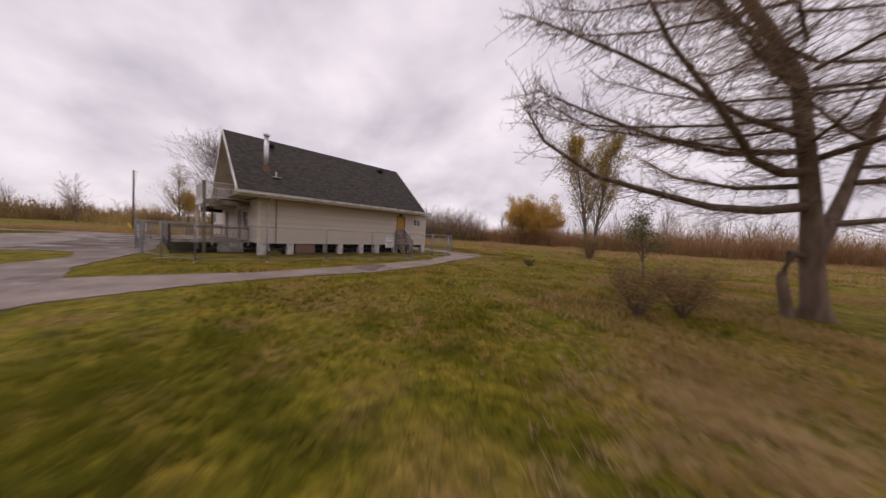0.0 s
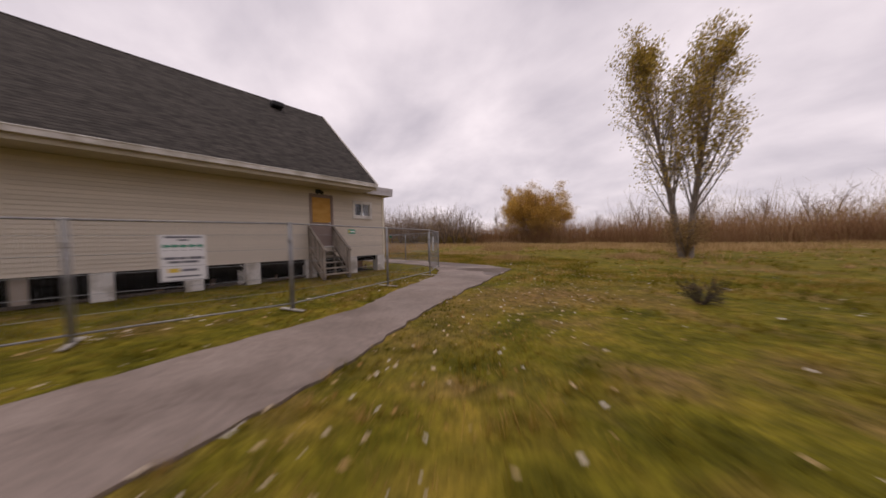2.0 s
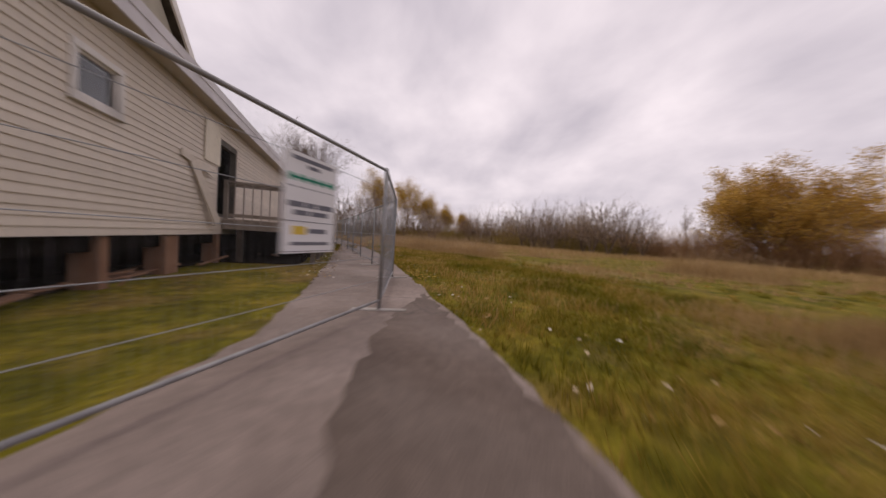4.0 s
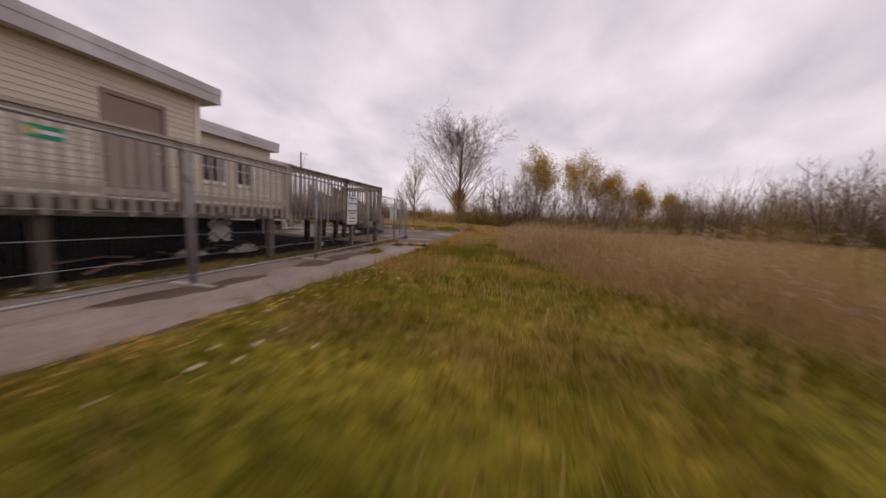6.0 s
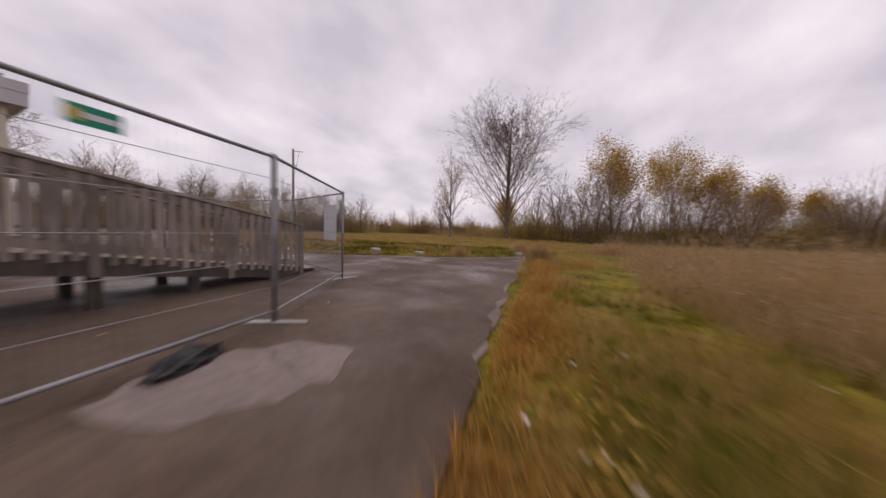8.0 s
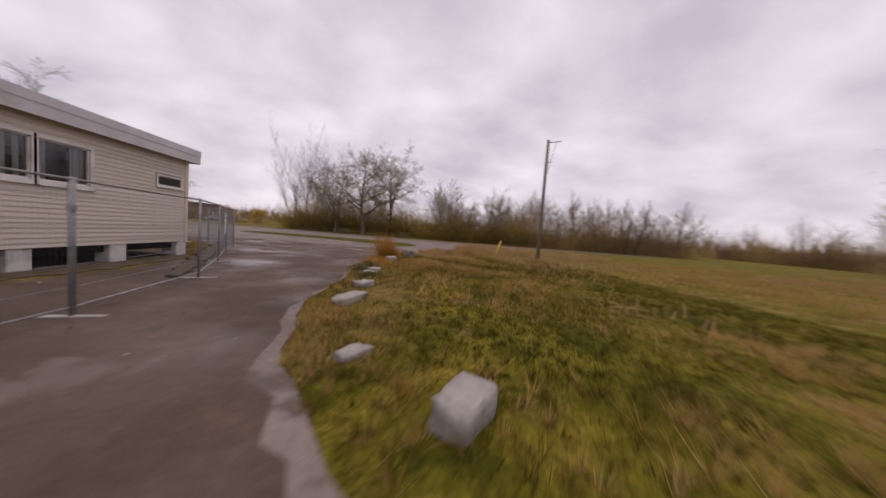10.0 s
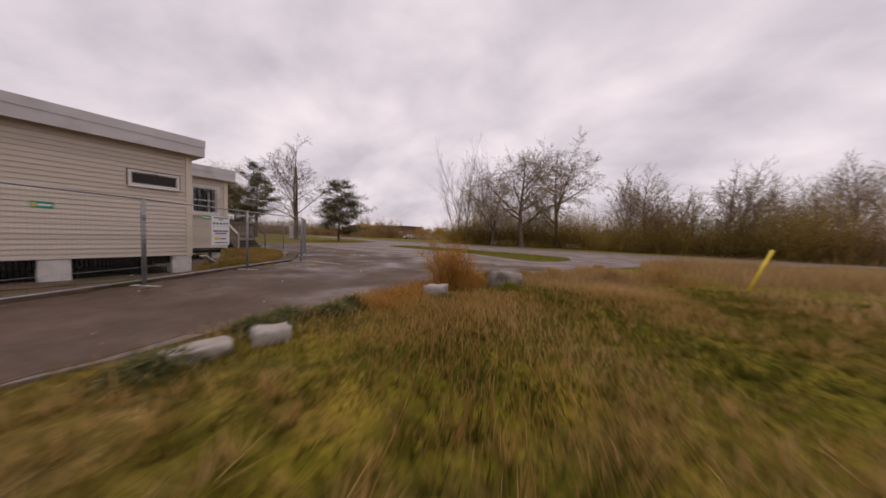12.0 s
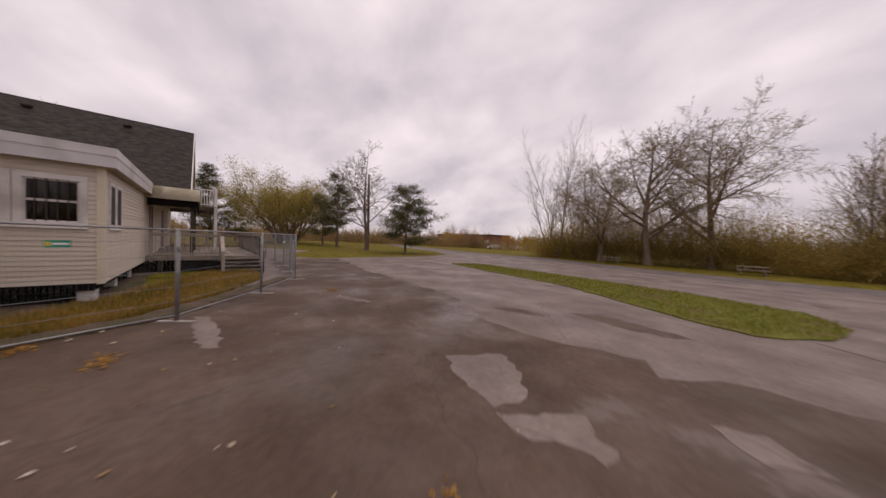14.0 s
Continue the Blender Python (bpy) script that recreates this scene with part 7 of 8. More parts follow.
thicket("field_edge_brush", "low leafy olive-brown brush at the foot of the saplings", wavy(line((-84, 42), (-38, 59), 260, 3)), OLIVEBRUSH, rnd, 8, 5.4, 1.0, 0.05, (13, 0.13), splay=0.5)
thicket("far_brush", "brown leafless woods beyond the reeds", wavy(line((-8, 84), (98, 78), 330, 5)), BRUSH, rnd, 9, 11.5, 1.2, 0.08, (3, 0.16), splay=0.3)
thicket("far_brush", "brown leafless woods beyond the reeds", wavy(line((98, 78), (84, -8), 260, 5)), BRUSH, rnd, 9, 10.5, 1.2, 0.08, (3, 0.16), splay=0.3)
ring = [(r * math.cos(a) - 15, r * math.sin(a) - 10, rnd.uniform(0.6, 1.3)) for a, r in [(i * 0.0063, 300 + rnd.uniform(-40, 40)) for i in range(998)]]
thicket("far_woods", "hazy brown woods along the horizon", ring, BRUSH, rnd, 7, 11.0, 2.2, 0.9, (3, 1.0), "woods")


def blades(name, label, count, place, high, mat, rnd, thick=0.006, lean=0.35, category="grass", simple=False):
    """Separate blades of grass: place() gives x, y and a height factor, or None."""
    s = Shape()
    done = 0
    while done < count:
        got = place()
        if got is None:
            continue
        done += 1
        x, y, k = got
        z = ground_z(x, y) - 0.005
        l = high * k * rnd.uniform(0.5, 1.2)
        a = rnd.uniform(0, 6.283)
        t = lean * rnd.uniform(0.2, 1.4)
        dx, dy = math.cos(a) * t, math.sin(a) * t
        b = rnd.uniform(0, 6.283)
        wx, wy = math.cos(b) * thick, math.sin(b) * thick
        v = len(s.v)
        if simple:
            s.v += [(x - wx, y - wy, z), (x + wx, y + wy, z), (x + dx * l, y + dy * l, z + l * (1 - 0.3 * t))]
            s.f.append((v, v + 1, v + 2))
            continue
        s.v += [(x - wx, y - wy, z), (x + wx, y + wy, z), (x + dx * l * 0.4 + wx * 0.7, y + dy * l * 0.4 + wy * 0.7, z + l * 0.6), (x + dx * l * 0.4 - wx * 0.7, y + dy * l * 0.4 - wy * 0.7, z + l * 0.6), (x + dx * l, y + dy * l, z + l * (1 - 0.3 * t))]
        s.f += [(v, v + 1, v + 2, v + 3), (v + 3, v + 2, v + 4)]
    return tagged(part(name, s, mat), label, category, kind="stuff")


def inside(x, y, poly):
    c, j = False, len(poly) - 1
    for i in range(len(poly)):
        (xi, yi), (xj, yj) = poly[i], poly[j]
        if (yi > y) != (yj > y) and x < (xj - xi) * (y - yi) / (yj - yi) + xi:
            c = not c
        j = i
    return c


PAVED = (PATH_RIGHT + PATH_LEFT, LOT)
HOUSE_PLAN = [(-0.2, -14.6), (-0.2, -0.2), (-13.9, -0.2), (-13.9, 2.3), (-18.8, 2.3), (-18.8, -3.2), (-22.3, -5.6), (-22.3, -12.4), (-18.5, -14.8), (-12.2, -17.2), (-1.9, -17.2)]


def on_grass(x, y):
    return not (inside(x, y, PAVED[0]) or inside(x, y, PAVED[1]) or inside(x, y, HOUSE_PLAN))


rnd = random.Random(29)


def field(x0, x1, y0, y1, patchy=0.0, scale=0.35, low=0.35, edge=None):
    def place():
        x, y = rnd.uniform(x0, x1), rnd.uniform(y0, y1)
        if not on_grass(x, y) or (edge and y < edge + 1.6 * noise.noise(Vector((x * 0.3, 2.2, 0)))):
            return None
        n = noise.noise(Vector((x * scale, y * scale, 7.7)))
        if n < patchy + rnd.uniform(-0.15, 0.15):
            return None
        return x, y, low + (1 - low) * smooth_step(-0.5, 0.7, n)
    return place


blades("lawn", "short olive-green lawn grass mixed with dead blades", 90000, field(8, 24, -19, 6, -9), 0.085, LAWN, rnd, 0.007, 0.8, simple=True)
blades("lawn", "short olive-green lawn grass mixed with dead blades", 30000, field(0.2, 9, -21, 4.5, -9), 0.09, LAWN, rnd, 0.007, 0.8, simple=True)
blades("lawn", "short olive-green lawn grass mixed with dead blades", 60000, field(-24, 8, 4.3, 11, -9), 0.11, LAWN, rnd, 0.007, 0.8, simple=True)
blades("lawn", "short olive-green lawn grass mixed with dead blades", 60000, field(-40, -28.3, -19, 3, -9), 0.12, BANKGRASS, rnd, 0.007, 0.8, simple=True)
blades("lawn", "short olive-green lawn grass mixed with dead blades", 14000, field(-23, -12, -18.5, -12, -9), 0.12, LAWN, rnd, 0.007, 0.8, simple=True)
blades("rough_grass", "patches of taller dull grass in the lawn", 18000, field(8, 30, -16, 24, 0.12), 0.2, LAWN, rnd, 0.005, 0.6)
WEED_EDGE = [(0.0, 11.6), (-10.0, 10.9), (-14.0, 9.7), (-16.0, 8.8), (-18.0, 7.9), (-20.0, 7.2), (-23.0, 6.7), (-28.0, 6.3), (-44.0, 5.6)]


def weed_edge(x):
    for (x0, y0), (x1, y1) in zip(WEED_EDGE, WEED_EDGE[1:]):
        if x1 <= x <= x0:
            return y0 + (y1 - y0) * (x - x0) / (x1 - x0)
    return 10.5


def weed_field(x0, x1, y1, bare):
    def place():
        x = rnd.uniform(x0, x1)
        y = weed_edge(x) + 0.7 * noise.noise(Vector((x * 0.6, 2.2, 0))) + abs(rnd.gauss(0, 0.4)) + (y1 - 5) * rnd.random() ** 1.5
        n = noise.noise(Vector((x * 0.22, y * 0.22, 7.7)))
        if n < bare + 0.4 * smooth_step(2.5, 5.5, y - weed_edge(x)) + rnd.uniform(-0.15, 0.15) or not on_grass(x, y):
            return None
        d = smooth_step(-0.2, 1.8, y - weed_edge(x))
        if rnd.random() > 0.35 + 0.65 * d:
            return None
        return x, y, (0.45 + 0.55 * smooth_step(-0.5, 0.6, n) + 0.25 * noise.noise(Vector((x * 1.1, y * 1.1, 5.0)))) * (0.35 + 0.65 * d)
    return place


blades("tall_weeds", "tall brown dead weeds beside the path", 25000, weed_field(-44, -3, 19, -0.22), 1.05, WEED, rnd, 0.007, 0.65, "weeds")
blades("fallen_weeds", "flattened straw-coloured thatch below the dead weeds", 30000, weed_field(-44, -3, 17, -0.4), 0.55, THATCH, rnd, 0.01, 1.5, "weeds", simple=True)
blades("tall_weeds", "tall straw-coloured dead weeds beside the path", 14000, weed_field(-44, -3, 16, 0.0), 1.0, THATCH, rnd, 0.006, 0.5, "weeds")


def seed_plants(count, place, high, rnd):
    """Tall dead stalks that each end in a loose tan plume of seed."""
    stalks, plumes = Shape(), Shape()
    done = 0
    while done < count:
        got = place()
        if got is None:
            continue
        done += 1
        x, y, k = got
        p = Vector((x, y, ground_z(x, y) - 0.02))
        top = p + Vector((rnd.gauss(0, 0.12), rnd.gauss(0, 0.12), high * max(0.5, k) * rnd.uniform(0.7, 1.2)))
        w = Vector((rnd.uniform(-1, 1), rnd.uniform(-1, 1), 0)).normalized() * 0.005
        stalks.quad(p - w, p + w, top + w * 0.6, top - w * 0.6)
        for i in range(9):
            o = top + Vector((rnd.gauss(0, 0.045), rnd.gauss(0, 0.045), rnd.uniform(-0.22, 0.05)))
            v = Vector((rnd.gauss(0, 1), rnd.gauss(0, 1), rnd.gauss(0.4, 0.6))).normalized() * rnd.uniform(0.04, 0.1)
            u = v.cross(Vector((rnd.uniform(-1, 1), rnd.uniform(-1, 1), 1))).normalized() * 0.012
            plumes.quad(o - u, o + v * 0.5 - u * 0.4, o + v, o + u)
    tagged(part("weed_stalks", stalks, WEED), "tall brown dead stalks beside the path", "weeds", kind="stuff")
    tagged(part("seed_heads", plumes, PLUME), "loose tan seed plumes on the dead weeds", "weeds", kind="stuff")


seed_plants(2400, weed_field(-44, -3, 16, -0.2), 1.25, rnd)


def clump(x, y, w, n, high, mat, label, name="weed_clump", thick=0.006, lean=0.5):
    def place():
        a, d = rnd.uniform(0, 6.283), abs(rnd.gauss(0, w))
        return x + math.cos(a) * d, y + math.sin(a) * d, max(0.3, 1 - d / (3 * w))
    blades(name, label, n, place, high, mat, rnd, thick, lean, "weeds")


def tussocks(label, count, place, high, mat, rnd, per=15, wide=0.07, thick=0.006):
    """Tufts of longer grass: blades that fan out from one foot."""
    s = Shape()
    done = 0
    while done < count:
        got = place()
        if got is None:
            continue
        done += 1
        x, y, k = got
        size = k * rnd.uniform(0.5, 1.3)
        for i in range(per):
            a, d = rnd.uniform(0, 6.283), rnd.random()
            px, py = x + math.cos(a) * d * wide * size, y + math.sin(a) * d * wide * size
            z = ground_z(px, py) - 0.01
            l = high * size * rnd.uniform(0.6, 1.15)
            t = (0.25 + 0.9 * d) * rnd.uniform(0.6, 1.2)
            wx, wy = -math.sin(a) * thick, math.cos(a) * thick
            v = len(s.v)
            s.v += [(px - wx, py - wy, z), (px + wx, py + wy, z), (px + math.cos(a) * t * l, py + math.sin(a) * t * l, z + l * (1 - 0.35 * t))]
            s.f.append((v, v + 1, v + 2))
    return tagged(part("grass_tufts", s, mat), label, "grass", kind="stuff")


tussocks("tufts of longer olive grass in the lawn", 5200, field(6.5, 24, -19, 7, -0.2, 0.5), 0.2, LAWN, rnd)
tussocks("tufts of dry tan grass in the lawn", 900, field(6.5, 30, -17, 9, 0.15, 0.4), 0.22, STRAW, rnd)
tussocks("tufts of longer olive grass in the verge", 4200, field(-27, 8, 4.3, 11, -0.3, 0.7), 0.24, LAWN, rnd)
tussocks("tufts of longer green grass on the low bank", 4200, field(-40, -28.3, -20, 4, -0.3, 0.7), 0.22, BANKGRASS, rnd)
tussocks("tufts of dry tan grass on the low bank", 900, field(-37, -28.3, -20, 0, 0.1, 0.5), 0.3, STRAW, rnd)
tussocks("tufts of longer green grass between fence and house", 1300, field(0.2, 6.5, -20, 2, -0.3, 0.7), 0.2, LAWN, rnd)
spot = lambda x, y, wx, wy: (lambda: (lambda px, py: (px, py, rnd.uniform(0.5, 1.2)) if on_grass(px, py) else None)(rnd.gauss(x, wx), rnd.gauss(y, wy)))
tussocks("lush dark green grass at the start of the lawn", 1500, spot(16.6, -20.0, 1.5, 1.2), 0.17, LUSH, rnd)
tussocks("lush green grass in the lawn", 1200, spot(17.0, -14.5, 1.6, 1.6), 0.13, LUSH, rnd)
tussocks("brown dead grass in the lawn under the conifer", 900, spot(21.6, -15.0, 0.9, 1.2), 0.2, THATCH, rnd)
tussocks("lush green grass between the asphalt and the weeds", 900, spot(-18.6, 6.2, 1.2, 0.45), 0.24, LUSH, rnd)
tussocks("lush green grass between the asphalt and the weeds", 500, spot(-22.2, 5.6, 1.2, 0.3), 0.22, LUSH, rnd)
tussocks("green grass in gaps between the dead weeds", 1500, spot(-22.0, 12.5, 5.0, 1.2), 0.35, LAWN, rnd)
blades("straw_stalks", "tall pale bent straw stalks at the verge", 260, spot(-20.7, 5.75, 0.5, 0.3), 0.75, THATCH, rnd, 0.004, 0.5)
clump(-19.85, 5.0, 0.16, 320, 0.3, IVY, "low dark green weeds at the asphalt edge", thick=0.014, lean=1.1)
clump(-19.5, 5.35, 0.22, 500, 0.35, GOLD, "orange-brown dead grass at the asphalt edge", lean=0.8)
tussocks("low brown tussocks over the north field", 1500, field(-6, 40, 11, 52, 0.0, 0.12), 0.55, WEED, rnd, 18, 0.3, 0.014)
tussocks("low green tussocks over the north field", 1800, field(-12, 45, 8, 48, -0.3, 0.15), 0.32, LAWN, rnd, 16, 0.25, 0.014)
blades("rough_grass", "patches of taller dull grass in the verge", 26000, field(-28, 4, 4.6, 12, 0.0, 0.6), 0.24, LAWN, rnd, 0.006, 0.8)
blades("rough_grass", "dry bent grass in the verge", 9000, field(-28, 4, 4.8, 11, 0.05, 0.9), 0.3, STRAW, rnd, 0.005, 0.8)
blades("golden_grass", "orange-brown dead grass along the asphalt edge", 9000, lambda: (lambda x: (x, 4.45 - 0.08 * max(0, -x - 21) + abs(rnd.gauss(0, 0.34)), rnd.uniform(0.4, 1.1)) if noise.noise(Vector((x * 0.9, 3.3, 0))) > rnd.uniform(-0.5, 0.1) else None)(rnd.uniform(-35, -19)), 0.28, GOLD, rnd, 0.006, 0.7)
blades("tall_weeds", "tall brown dead weeds beside the path", 14000, field(-70, -4, 20, 46, -0.1, 0.15), 0.95, WEED, rnd, 0.014, 0.4, "weeds")
blades("tall_weeds", "tall brown dead weeds beside the path", 16000, field(-4, 62, 16, 60, 0.12, 0.1), 0.75, WEED, rnd, 0.02, 0.4, "weeds")
blades("straw_grass", "dry straw-coloured grass at the asphalt edge", 6000, field(-35, -14, 3.0, 6.5, 0.1, 0.5), 0.34, STRAW, rnd, 0.005, 0.6)
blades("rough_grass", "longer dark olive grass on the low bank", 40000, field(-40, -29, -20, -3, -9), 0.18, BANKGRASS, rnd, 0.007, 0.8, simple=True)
blades("straw_grass", "brown dead grass over the asphalt corner", 4500, lambda: (lambda x, y: (x, y, 1.0) if on_grass(x, y) else None)(rnd.uniform(-33.5, -29.6), rnd.uniform(-23, -16.8)), 0.3, WEED, rnd, 0.006, 0.6)
blades("field_grass", "dry tan field grass west of the lot", 22000, field(-75, -36, -24, 6, -0.1, 0.12), 0.3, STRAW, rnd, 0.016, 0.6)
blades("field_grass", "brown dead weeds in the field west of the lot", 8000, field(-75, -36, -24, 40, 0.15, 0.1), 0.5, WEED, rnd, 0.018, 0.5)
blades("straw_grass", "brown dead grass under the conifer", 16000, field(17, 32, -15, 4, -0.05, 0.3), 0.28, WEED, rnd, 0.009, 0.7)
blades("straw_grass", "dry straw-coloured grass at the asphalt edge", 7000, field(-34.5, -28.4, -19, -4, 0.1, 0.4), 0.22, STRAW, rnd, 0.005, 0.6)


def litter(name, label, n, place, size, rnd, mat):
    s = Shape()
    for _ in range(n):
        got = place()
        if got is None:
            continue
        x, y = got
        z = (0.03 if inside(x, y, LOT) or inside(x, y, PAVED[0]) else ground_z(x, y) + 0.045)
        a, l = rnd.uniform(0, 6.283), size * rnd.uniform(0.5, 1.5)
        ux, uy = math.cos(a) * l, math.sin(a) * l
        vx, vy = -math.sin(a) * l * 0.6, math.cos(a) * l * 0.6
        h = rnd.uniform(0.0, 0.02)
        s.quad((x - ux, y - uy, z), (x - vx, y - vy, z + h), (x + ux, y + uy, z + 0.01), (x + vx, y + vy, z + rnd.uniform(0, 0.03)))
    tagged(part(name, s, mat), label, "leaves", kind="stuff")


def off_path(x, y):
    return None if inside(x, y, PAVED[0]) or inside(x, y, LOT) else (x, y)


for x, y, w, k, h in ((-29.25, -15.2, 0.3, 260, 1.2), (-29.6, -15.45, 0.36, 240, 1.0), (-29.1, -15.75, 0.42, 330, 1.3), (-29.45, -15.9, 0.48, 260, 0.9)):
    clump(x, y, w, k, h, GOLD, "tall clump of golden dead weeds beside the stones", lean=0.7, thick=0.004)
clump(-29.6, -16.1, 0.45, 900, 0.6, GOLD, "tall clump of golden dead weeds beside the stones", lean=0.8)
for x, y, h, seed in ((-29.2, -15.3, 1.35, 151), (-29.05, -15.75, 1.7, 152), (-29.5, -15.7, 1.25, 153)):
    tree("golden_shrub", "airy dead shrub with small golden leaves beside the boulder", x, y, h, 0.012, seed, GOLD, GOLD, (GOLD, 2, 0.018, 0.05), stems=7, lean=0.45, category="bush", group="golden shrubs", levels=2, kids=(8, 6), bare=0.15, minr=0.003, angle=(18, 40))
clump(-30.9, -15.3, 0.35, 700, 0.35, LUSH, "lush green grass beside the boulder")
clump(-30.0, -14.0, 0.22, 350, 0.22, IVY, "low green weeds at the stone block", thick=0.012, lean=1.1)
blades("tall_weeds", "grey-brown dead weeds west of the lot entrance", 9000, lambda: (lambda x, y: (x, y, rnd.uniform(0.5, 1.1)) if on_grass(x, y) and noise.noise(Vector((x * 0.3, y * 0.3, 2.0))) > rnd.uniform(-0.5, 0.1) else None)(rnd.uniform(-47, -34.4), rnd.uniform(-33, -22.5)), 0.85, WEED, rnd, 0.008, 0.5, "weeds")
clump(-34.5, -21.0, 0.8, 1500, 0.7, STRAW, "dry straw clump by the lot entrance")
clump(-33.0, -19.5, 0.7, 1200, 0.6, WEED, "dry brown clump by the lot entrance")
for x, y, w in ((-29.8, -17.3, 0.3), (-30.2, -18.5, 0.35), (-30.9, -19.9, 0.4), (-31.9, -21.6, 0.4), (-32.3, -23.2, 0.5)):
    clump(x - 0.25, y, w, 600, 0.4, STRAW, "straw-coloured grass hanging over the asphalt edge")
clump(-29.6, -17.35, 0.16, 420, 0.38, LUSH, "bright green grass tuft at the asphalt edge", lean=0.9)
blades("crack_weeds", "low golden weeds in the long asphalt crack", 260, lambda: (lambda t: (-31.5 - 1.15 * t + rnd.gauss(0, 0.03), -25.1 + 1.5 * t + rnd.gauss(0, 0.03), 1.0))(rnd.random()), 0.09, GOLD, rnd, 0.006, 1.0)
CRACK = [(-18.5, 3.35), (-18.75, 3.4), (-18.9, 3.75), (-18.95, 4.0), (-19.0, 4.3), (-19.1, 4.55), (-19.2, 4.7), (-19.5, 4.8)]
for k, (x, y) in enumerate(CRACK + [(-16.0, 3.75), (-16.5, 3.6), (-16.3, 3.7)]):
    clump(x, y, 0.16, 420, 0.2, GOLD if k in (3, 5, 6, 7) else LAWN, "low weeds growing out of a crack in the asphalt", thick=0.006, lean=0.9)
blades("verge_grass", "sparse weeds in the dirt beside the deck", 2600, lambda: (rnd.uniform(-20.0, -12.0), rnd.uniform(2.3, 2.8), 1.0), 0.18, LAWN, rnd, 0.006, 0.8)
litter("fallen_leaves", "tan leaves and scraps on the dirt beside the ramp", 170, lambda: (rnd.uniform(-20.2, -18.6), rnd.uniform(-0.3, 2.6)), 0.04, rnd, GOLD)
blades("straw_grass", "golden dry grass on the low bank", 4200, lambda: (rnd.gauss(-31.0, 0.6), rnd.gauss(-13.3, 1.1), rnd.uniform(0.3, 1.1)), 0.24, STRAW, rnd, 0.006, 0.7)
blades("straw_grass", "golden dry grass on the low bank", 3500, lambda: (rnd.gauss(-33.0, 0.6), rnd.gauss(-17.0, 1.0), rnd.uniform(0.5, 1.1)), 0.26, STRAW, rnd, 0.006, 0.7)
blades("straw_grass", "golden dead grass hanging over the asphalt edge", 3600, lambda: (rnd.gauss(-29.15, 0.28), rnd.uniform(-15.0, -12.6), rnd.uniform(0.4, 1.1)), 0.3, GOLD, rnd, 0.006, 0.8)
blades("island_grass", "short green grass on the island", 20000, lambda: (lambda x, y: (x, y, 1.0) if inside(x, y, ISLAND) else None)(rnd.uniform(-31.5, -12.5), rnd.uniform(-34.4, -25.9)), 0.2, LUSH, rnd, 0.014, 0.7, simple=True)
clump(-36.8, 2.2, 0.5, 900, 0.9, WEED, "brown weed clump at the asphalt corner")
clump(-33.3, 3.6, 0.5, 900, 1.0, WEED, "brown weed clump at the asphalt corner")
clump(-32.8, 0.1, 0.4, 700, 0.7, WEED, "brown weed clump among the stones")
for x, y in ((-28.85, -11.05), (-28.7, -11.5), (-29.0, -12.1), (-28.85, -12.6), (-29.3, -10.0)):
    clump(x, y, 0.22, 700, 0.26, IVY, "low green weeds spilling over the stones", thick=0.012, lean=1.2)
clump(0.4, -13.9, 0.22, 380, 0.5, LEAF_OLIVE, "small yellow-green bush at the pier", "small_bush", 0.02, 0.8)
clump(9.0, 14.0, 1.6, 1600, 0.55, WEED, "dead grass round the poplar foot")
clump(2.0, 9.5, 1.6, 1800, 0.5, WEED, "dead brown weeds in the lawn")


litter("fallen_leaves", "pale and tan fallen leaves on the lawn", 600, lambda: off_path(rnd.uniform(6, 18), rnd.uniform(-14, 9)), 0.035, rnd, LITTER)
litter("fallen_leaves", "pale and tan fallen leaves on the lawn", 650, lambda: off_path(rnd.gauss(8.9, 1.3), rnd.uniform(-12, 4)), 0.032, rnd, LITTER)
litter("fallen_leaves", "pale and tan fallen leaves by the path", 350, lambda: off_path(rnd.uniform(-24, 6), rnd.gauss(5.2, 0.7)), 0.035, rnd, LITTER)
litter("fallen_leaves", "pale and tan fallen leaves below the fence", 300, lambda: off_path(rnd.gauss(4.6, 0.5), rnd.uniform(-14, 0)), 0.04, rnd, LITTER)
litter("fallen_leaves", "brown fallen leaves under the conifer", 1200, lambda: off_path(rnd.uniform(16, 30), rnd.uniform(-14, 3)), 0.04, rnd, GOLD)
litter("fallen_leaves", "orange-brown leaves drifted along the path edge", 900, lambda: off_path(rnd.uniform(-23, -3), 4.9 + abs(rnd.gauss(0, 0.35))), 0.035, rnd, LEAF_OCHRE)
litter("fallen_leaves", "tan fallen leaves between deck and fence", 500, lambda: (rnd.uniform(-19.2, -3), rnd.uniform(2.3, 3.0)), 0.035, rnd, LITTER)
litter("fallen_leaves", "tan fallen leaves on the dirt and asphalt", 260, lambda: (rnd.uniform(-29, -14), rnd.uniform(-22, 3)), 0.025, rnd, LITTER)
litter("fallen_leaves", "tan fallen leaves drifted along the fence", 160, lambda: (rnd.gauss(-22.0, 0.4) + rnd.uniform(-0.5, 3), rnd.uniform(-17.0, -12)), 0.03, rnd, LITTER)
litter("paper_scraps", "pale scraps of litter in the grass beside the path", 16, lambda: (rnd.gauss(-12.85, 0.13), rnd.gauss(5.3, 0.1)), 0.03, rnd, LITTER)
litter("paper_scraps", "pale scraps of litter in the grass beside the path", 4, lambda: (rnd.gauss(-12.87, 0.06), rnd.gauss(6.2, 0.06)), 0.03, rnd, LITTER)
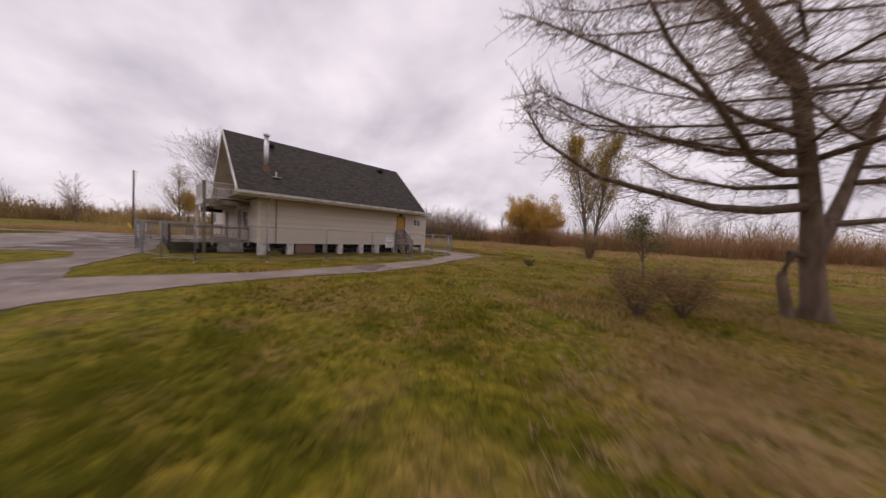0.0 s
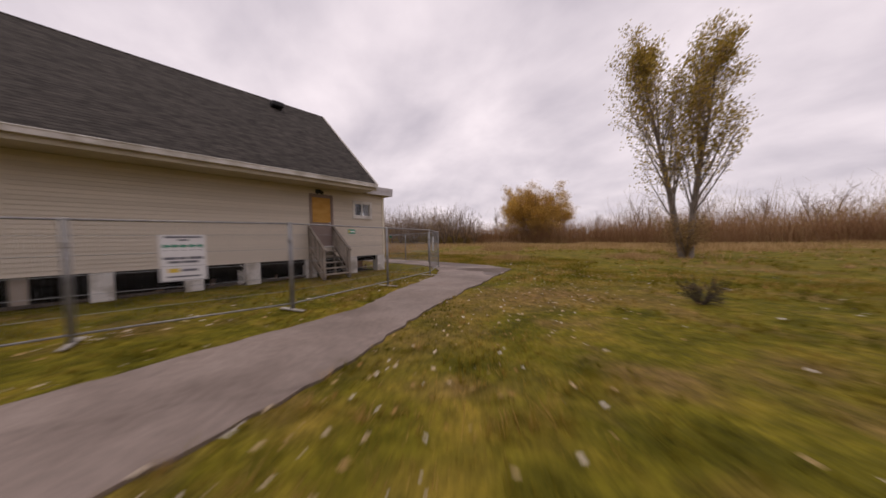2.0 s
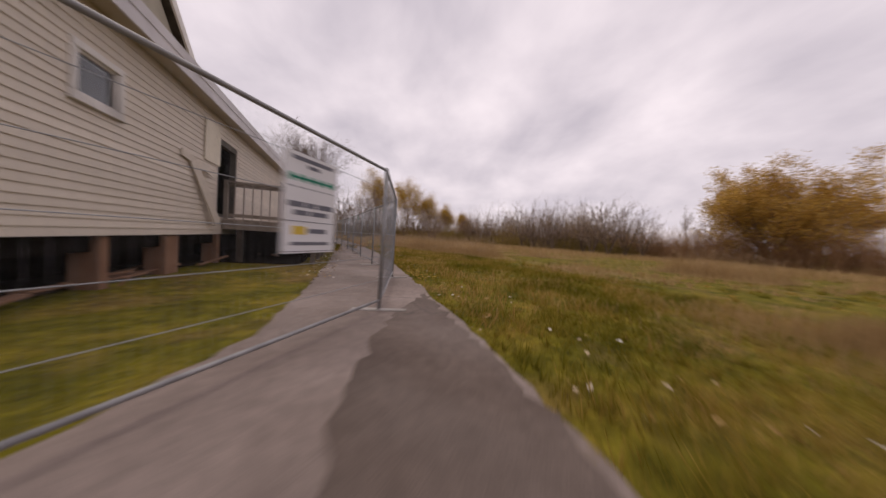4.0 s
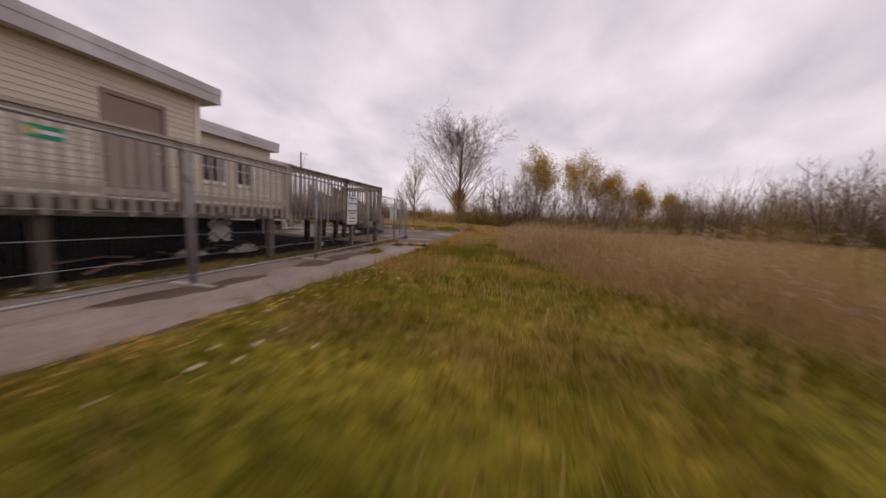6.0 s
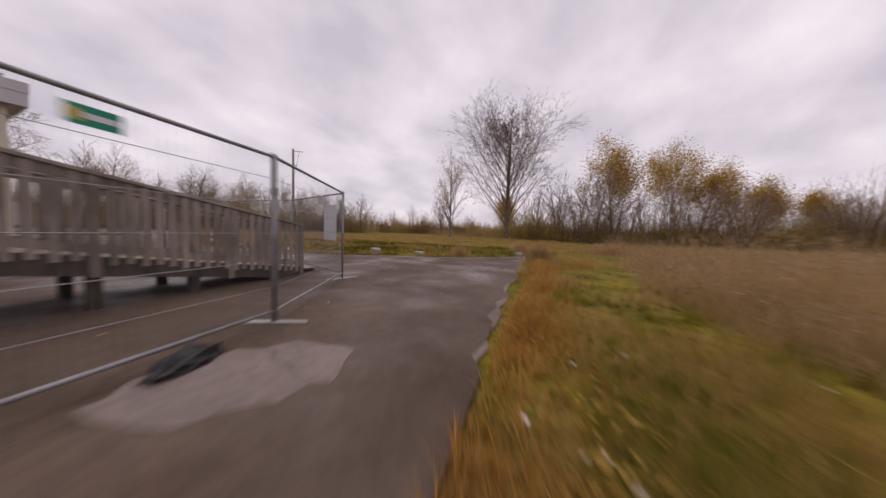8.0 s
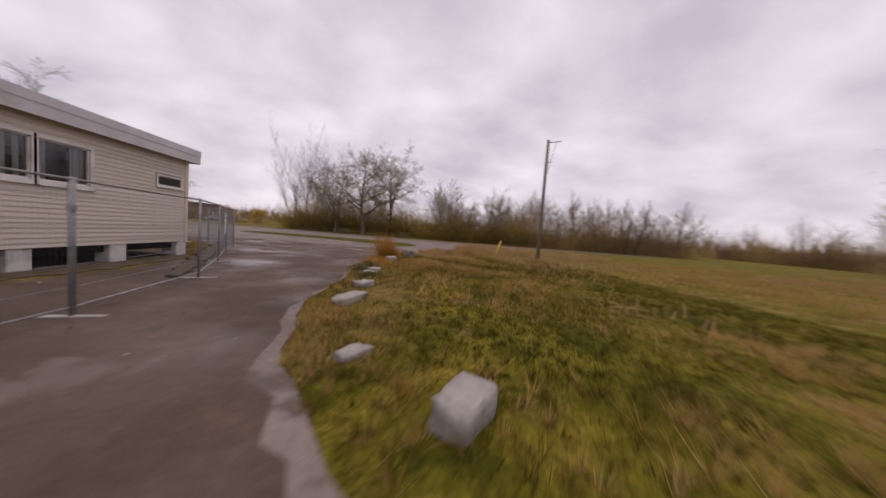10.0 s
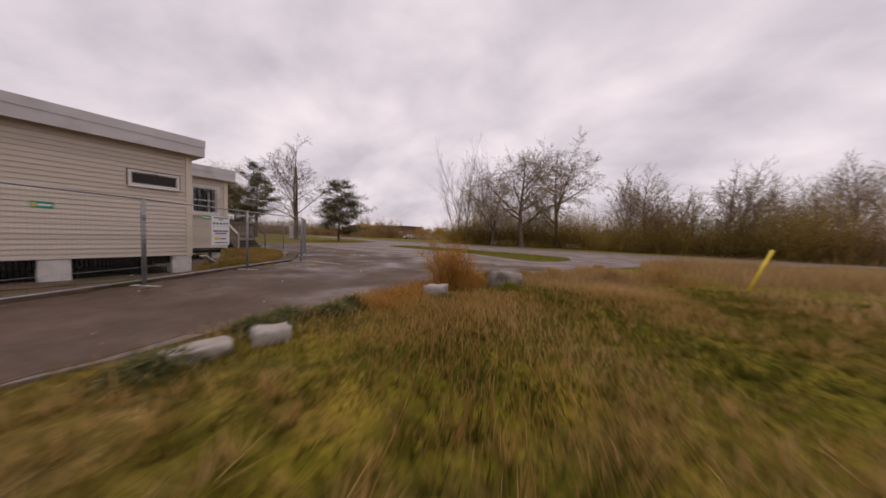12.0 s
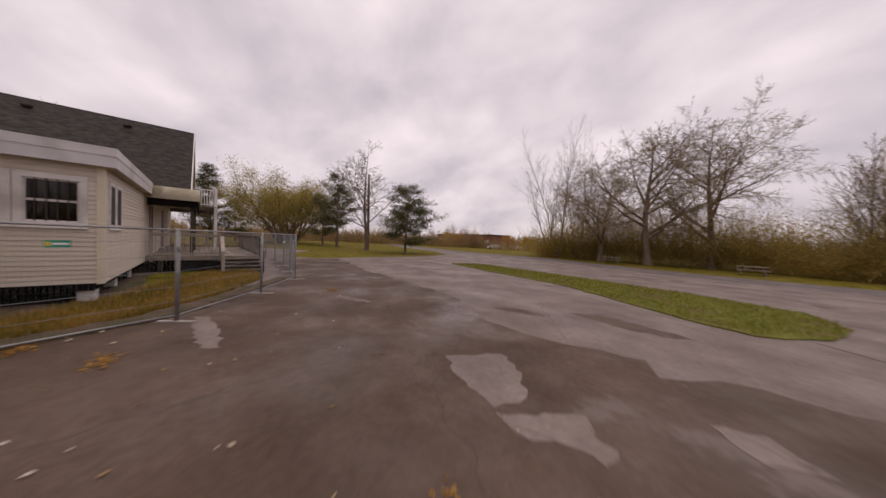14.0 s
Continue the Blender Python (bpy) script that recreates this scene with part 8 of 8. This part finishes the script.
blades("verge_grass", "long dull grass between the fence and the house", 16000, lambda: (lambda x, y: (x, y, 1.0) if on_grass(x, y) else None)(rnd.uniform(-23, -13), rnd.uniform(-18.5, -12.5)), 0.24, LAWN, rnd, 0.006, 0.7)
blades("verge_grass", "dead brown grass between the fence and the house", 7000, lambda: (lambda x, y: (x, y, 1.0) if on_grass(x, y) else None)(rnd.uniform(-23, -13), rnd.uniform(-18.5, -12.5)), 0.26, GOLD, rnd, 0.006, 0.7)
for x, y in ((-23.4, -15.6), (-19.7, -20.0), (-28.1, -17.9), (-22.2, -14.6)):
    litter("leaf_pile", "small drift of orange-brown leaves on the asphalt", 80, lambda: (rnd.gauss(x, 0.16), rnd.gauss(y, 0.1)), 0.028, rnd, GOLD)


# ---- lap siding and shingle courses ----
COURSE = 0.113
for wall_ob, length, z0, z1, openings in LATER:
    me = wedge_mesh("siding_board", SIDING, 0.020, 0.005, COURSE)
    k = int(math.ceil((z1 - z0) / COURSE))
    for i in range(k):
        za = z0 + i * COURSE
        cuts = [(0.03, length - 0.03)]
        for a, b, c, d in openings:
            if c - 0.1 < za + COURSE * 0.5 < d + 0.1:
                cuts = [piece for u, v in cuts for piece in ((u, min(v, a - 0.085)), (max(u, b + 0.085), v)) if piece[1] - piece[0] > 0.02]
        for u, v in cuts:
            ob = new("siding_board", me)
            ob.parent = wall_ob
            ob.matrix_basis = Matrix.Translation((u, 0, za)) @ Matrix.Diagonal((v - u, 1, min(1.0, (z1 - za) / COURSE), 1))
slope = math.hypot(EX - RX, RZ - EZ)
me = wedge_mesh("shingle_course", SHINGLE, 0.009, 0.003, 0.145)
k = int(slope / 0.145)
for side in (1, -1):
    ex = RX + side * (EX - RX)
    ang = math.atan2(RZ - EZ, EX - RX)
    for i in range(k):
        t = i * 0.145 / slope
        x, z = ex + (RX - ex) * t, EZ + (RZ - EZ) * t
        ob = new("shingle_course", me)
        ob.parent = roof
        up = Vector((-side * math.cos(ang), 0, math.sin(ang)))
        out = Vector((side * math.sin(ang), 0, math.cos(ang)))
        along = Vector((0, side, 0))
        m = Matrix((along, -out, up)).transposed().to_4x4()
        m.translation = Vector((x, RY0 if side > 0 else RY1, z)) + out * 0.001
        ob.matrix_basis = m @ Matrix.Diagonal((RY1 - RY0, 1, 1, 1))
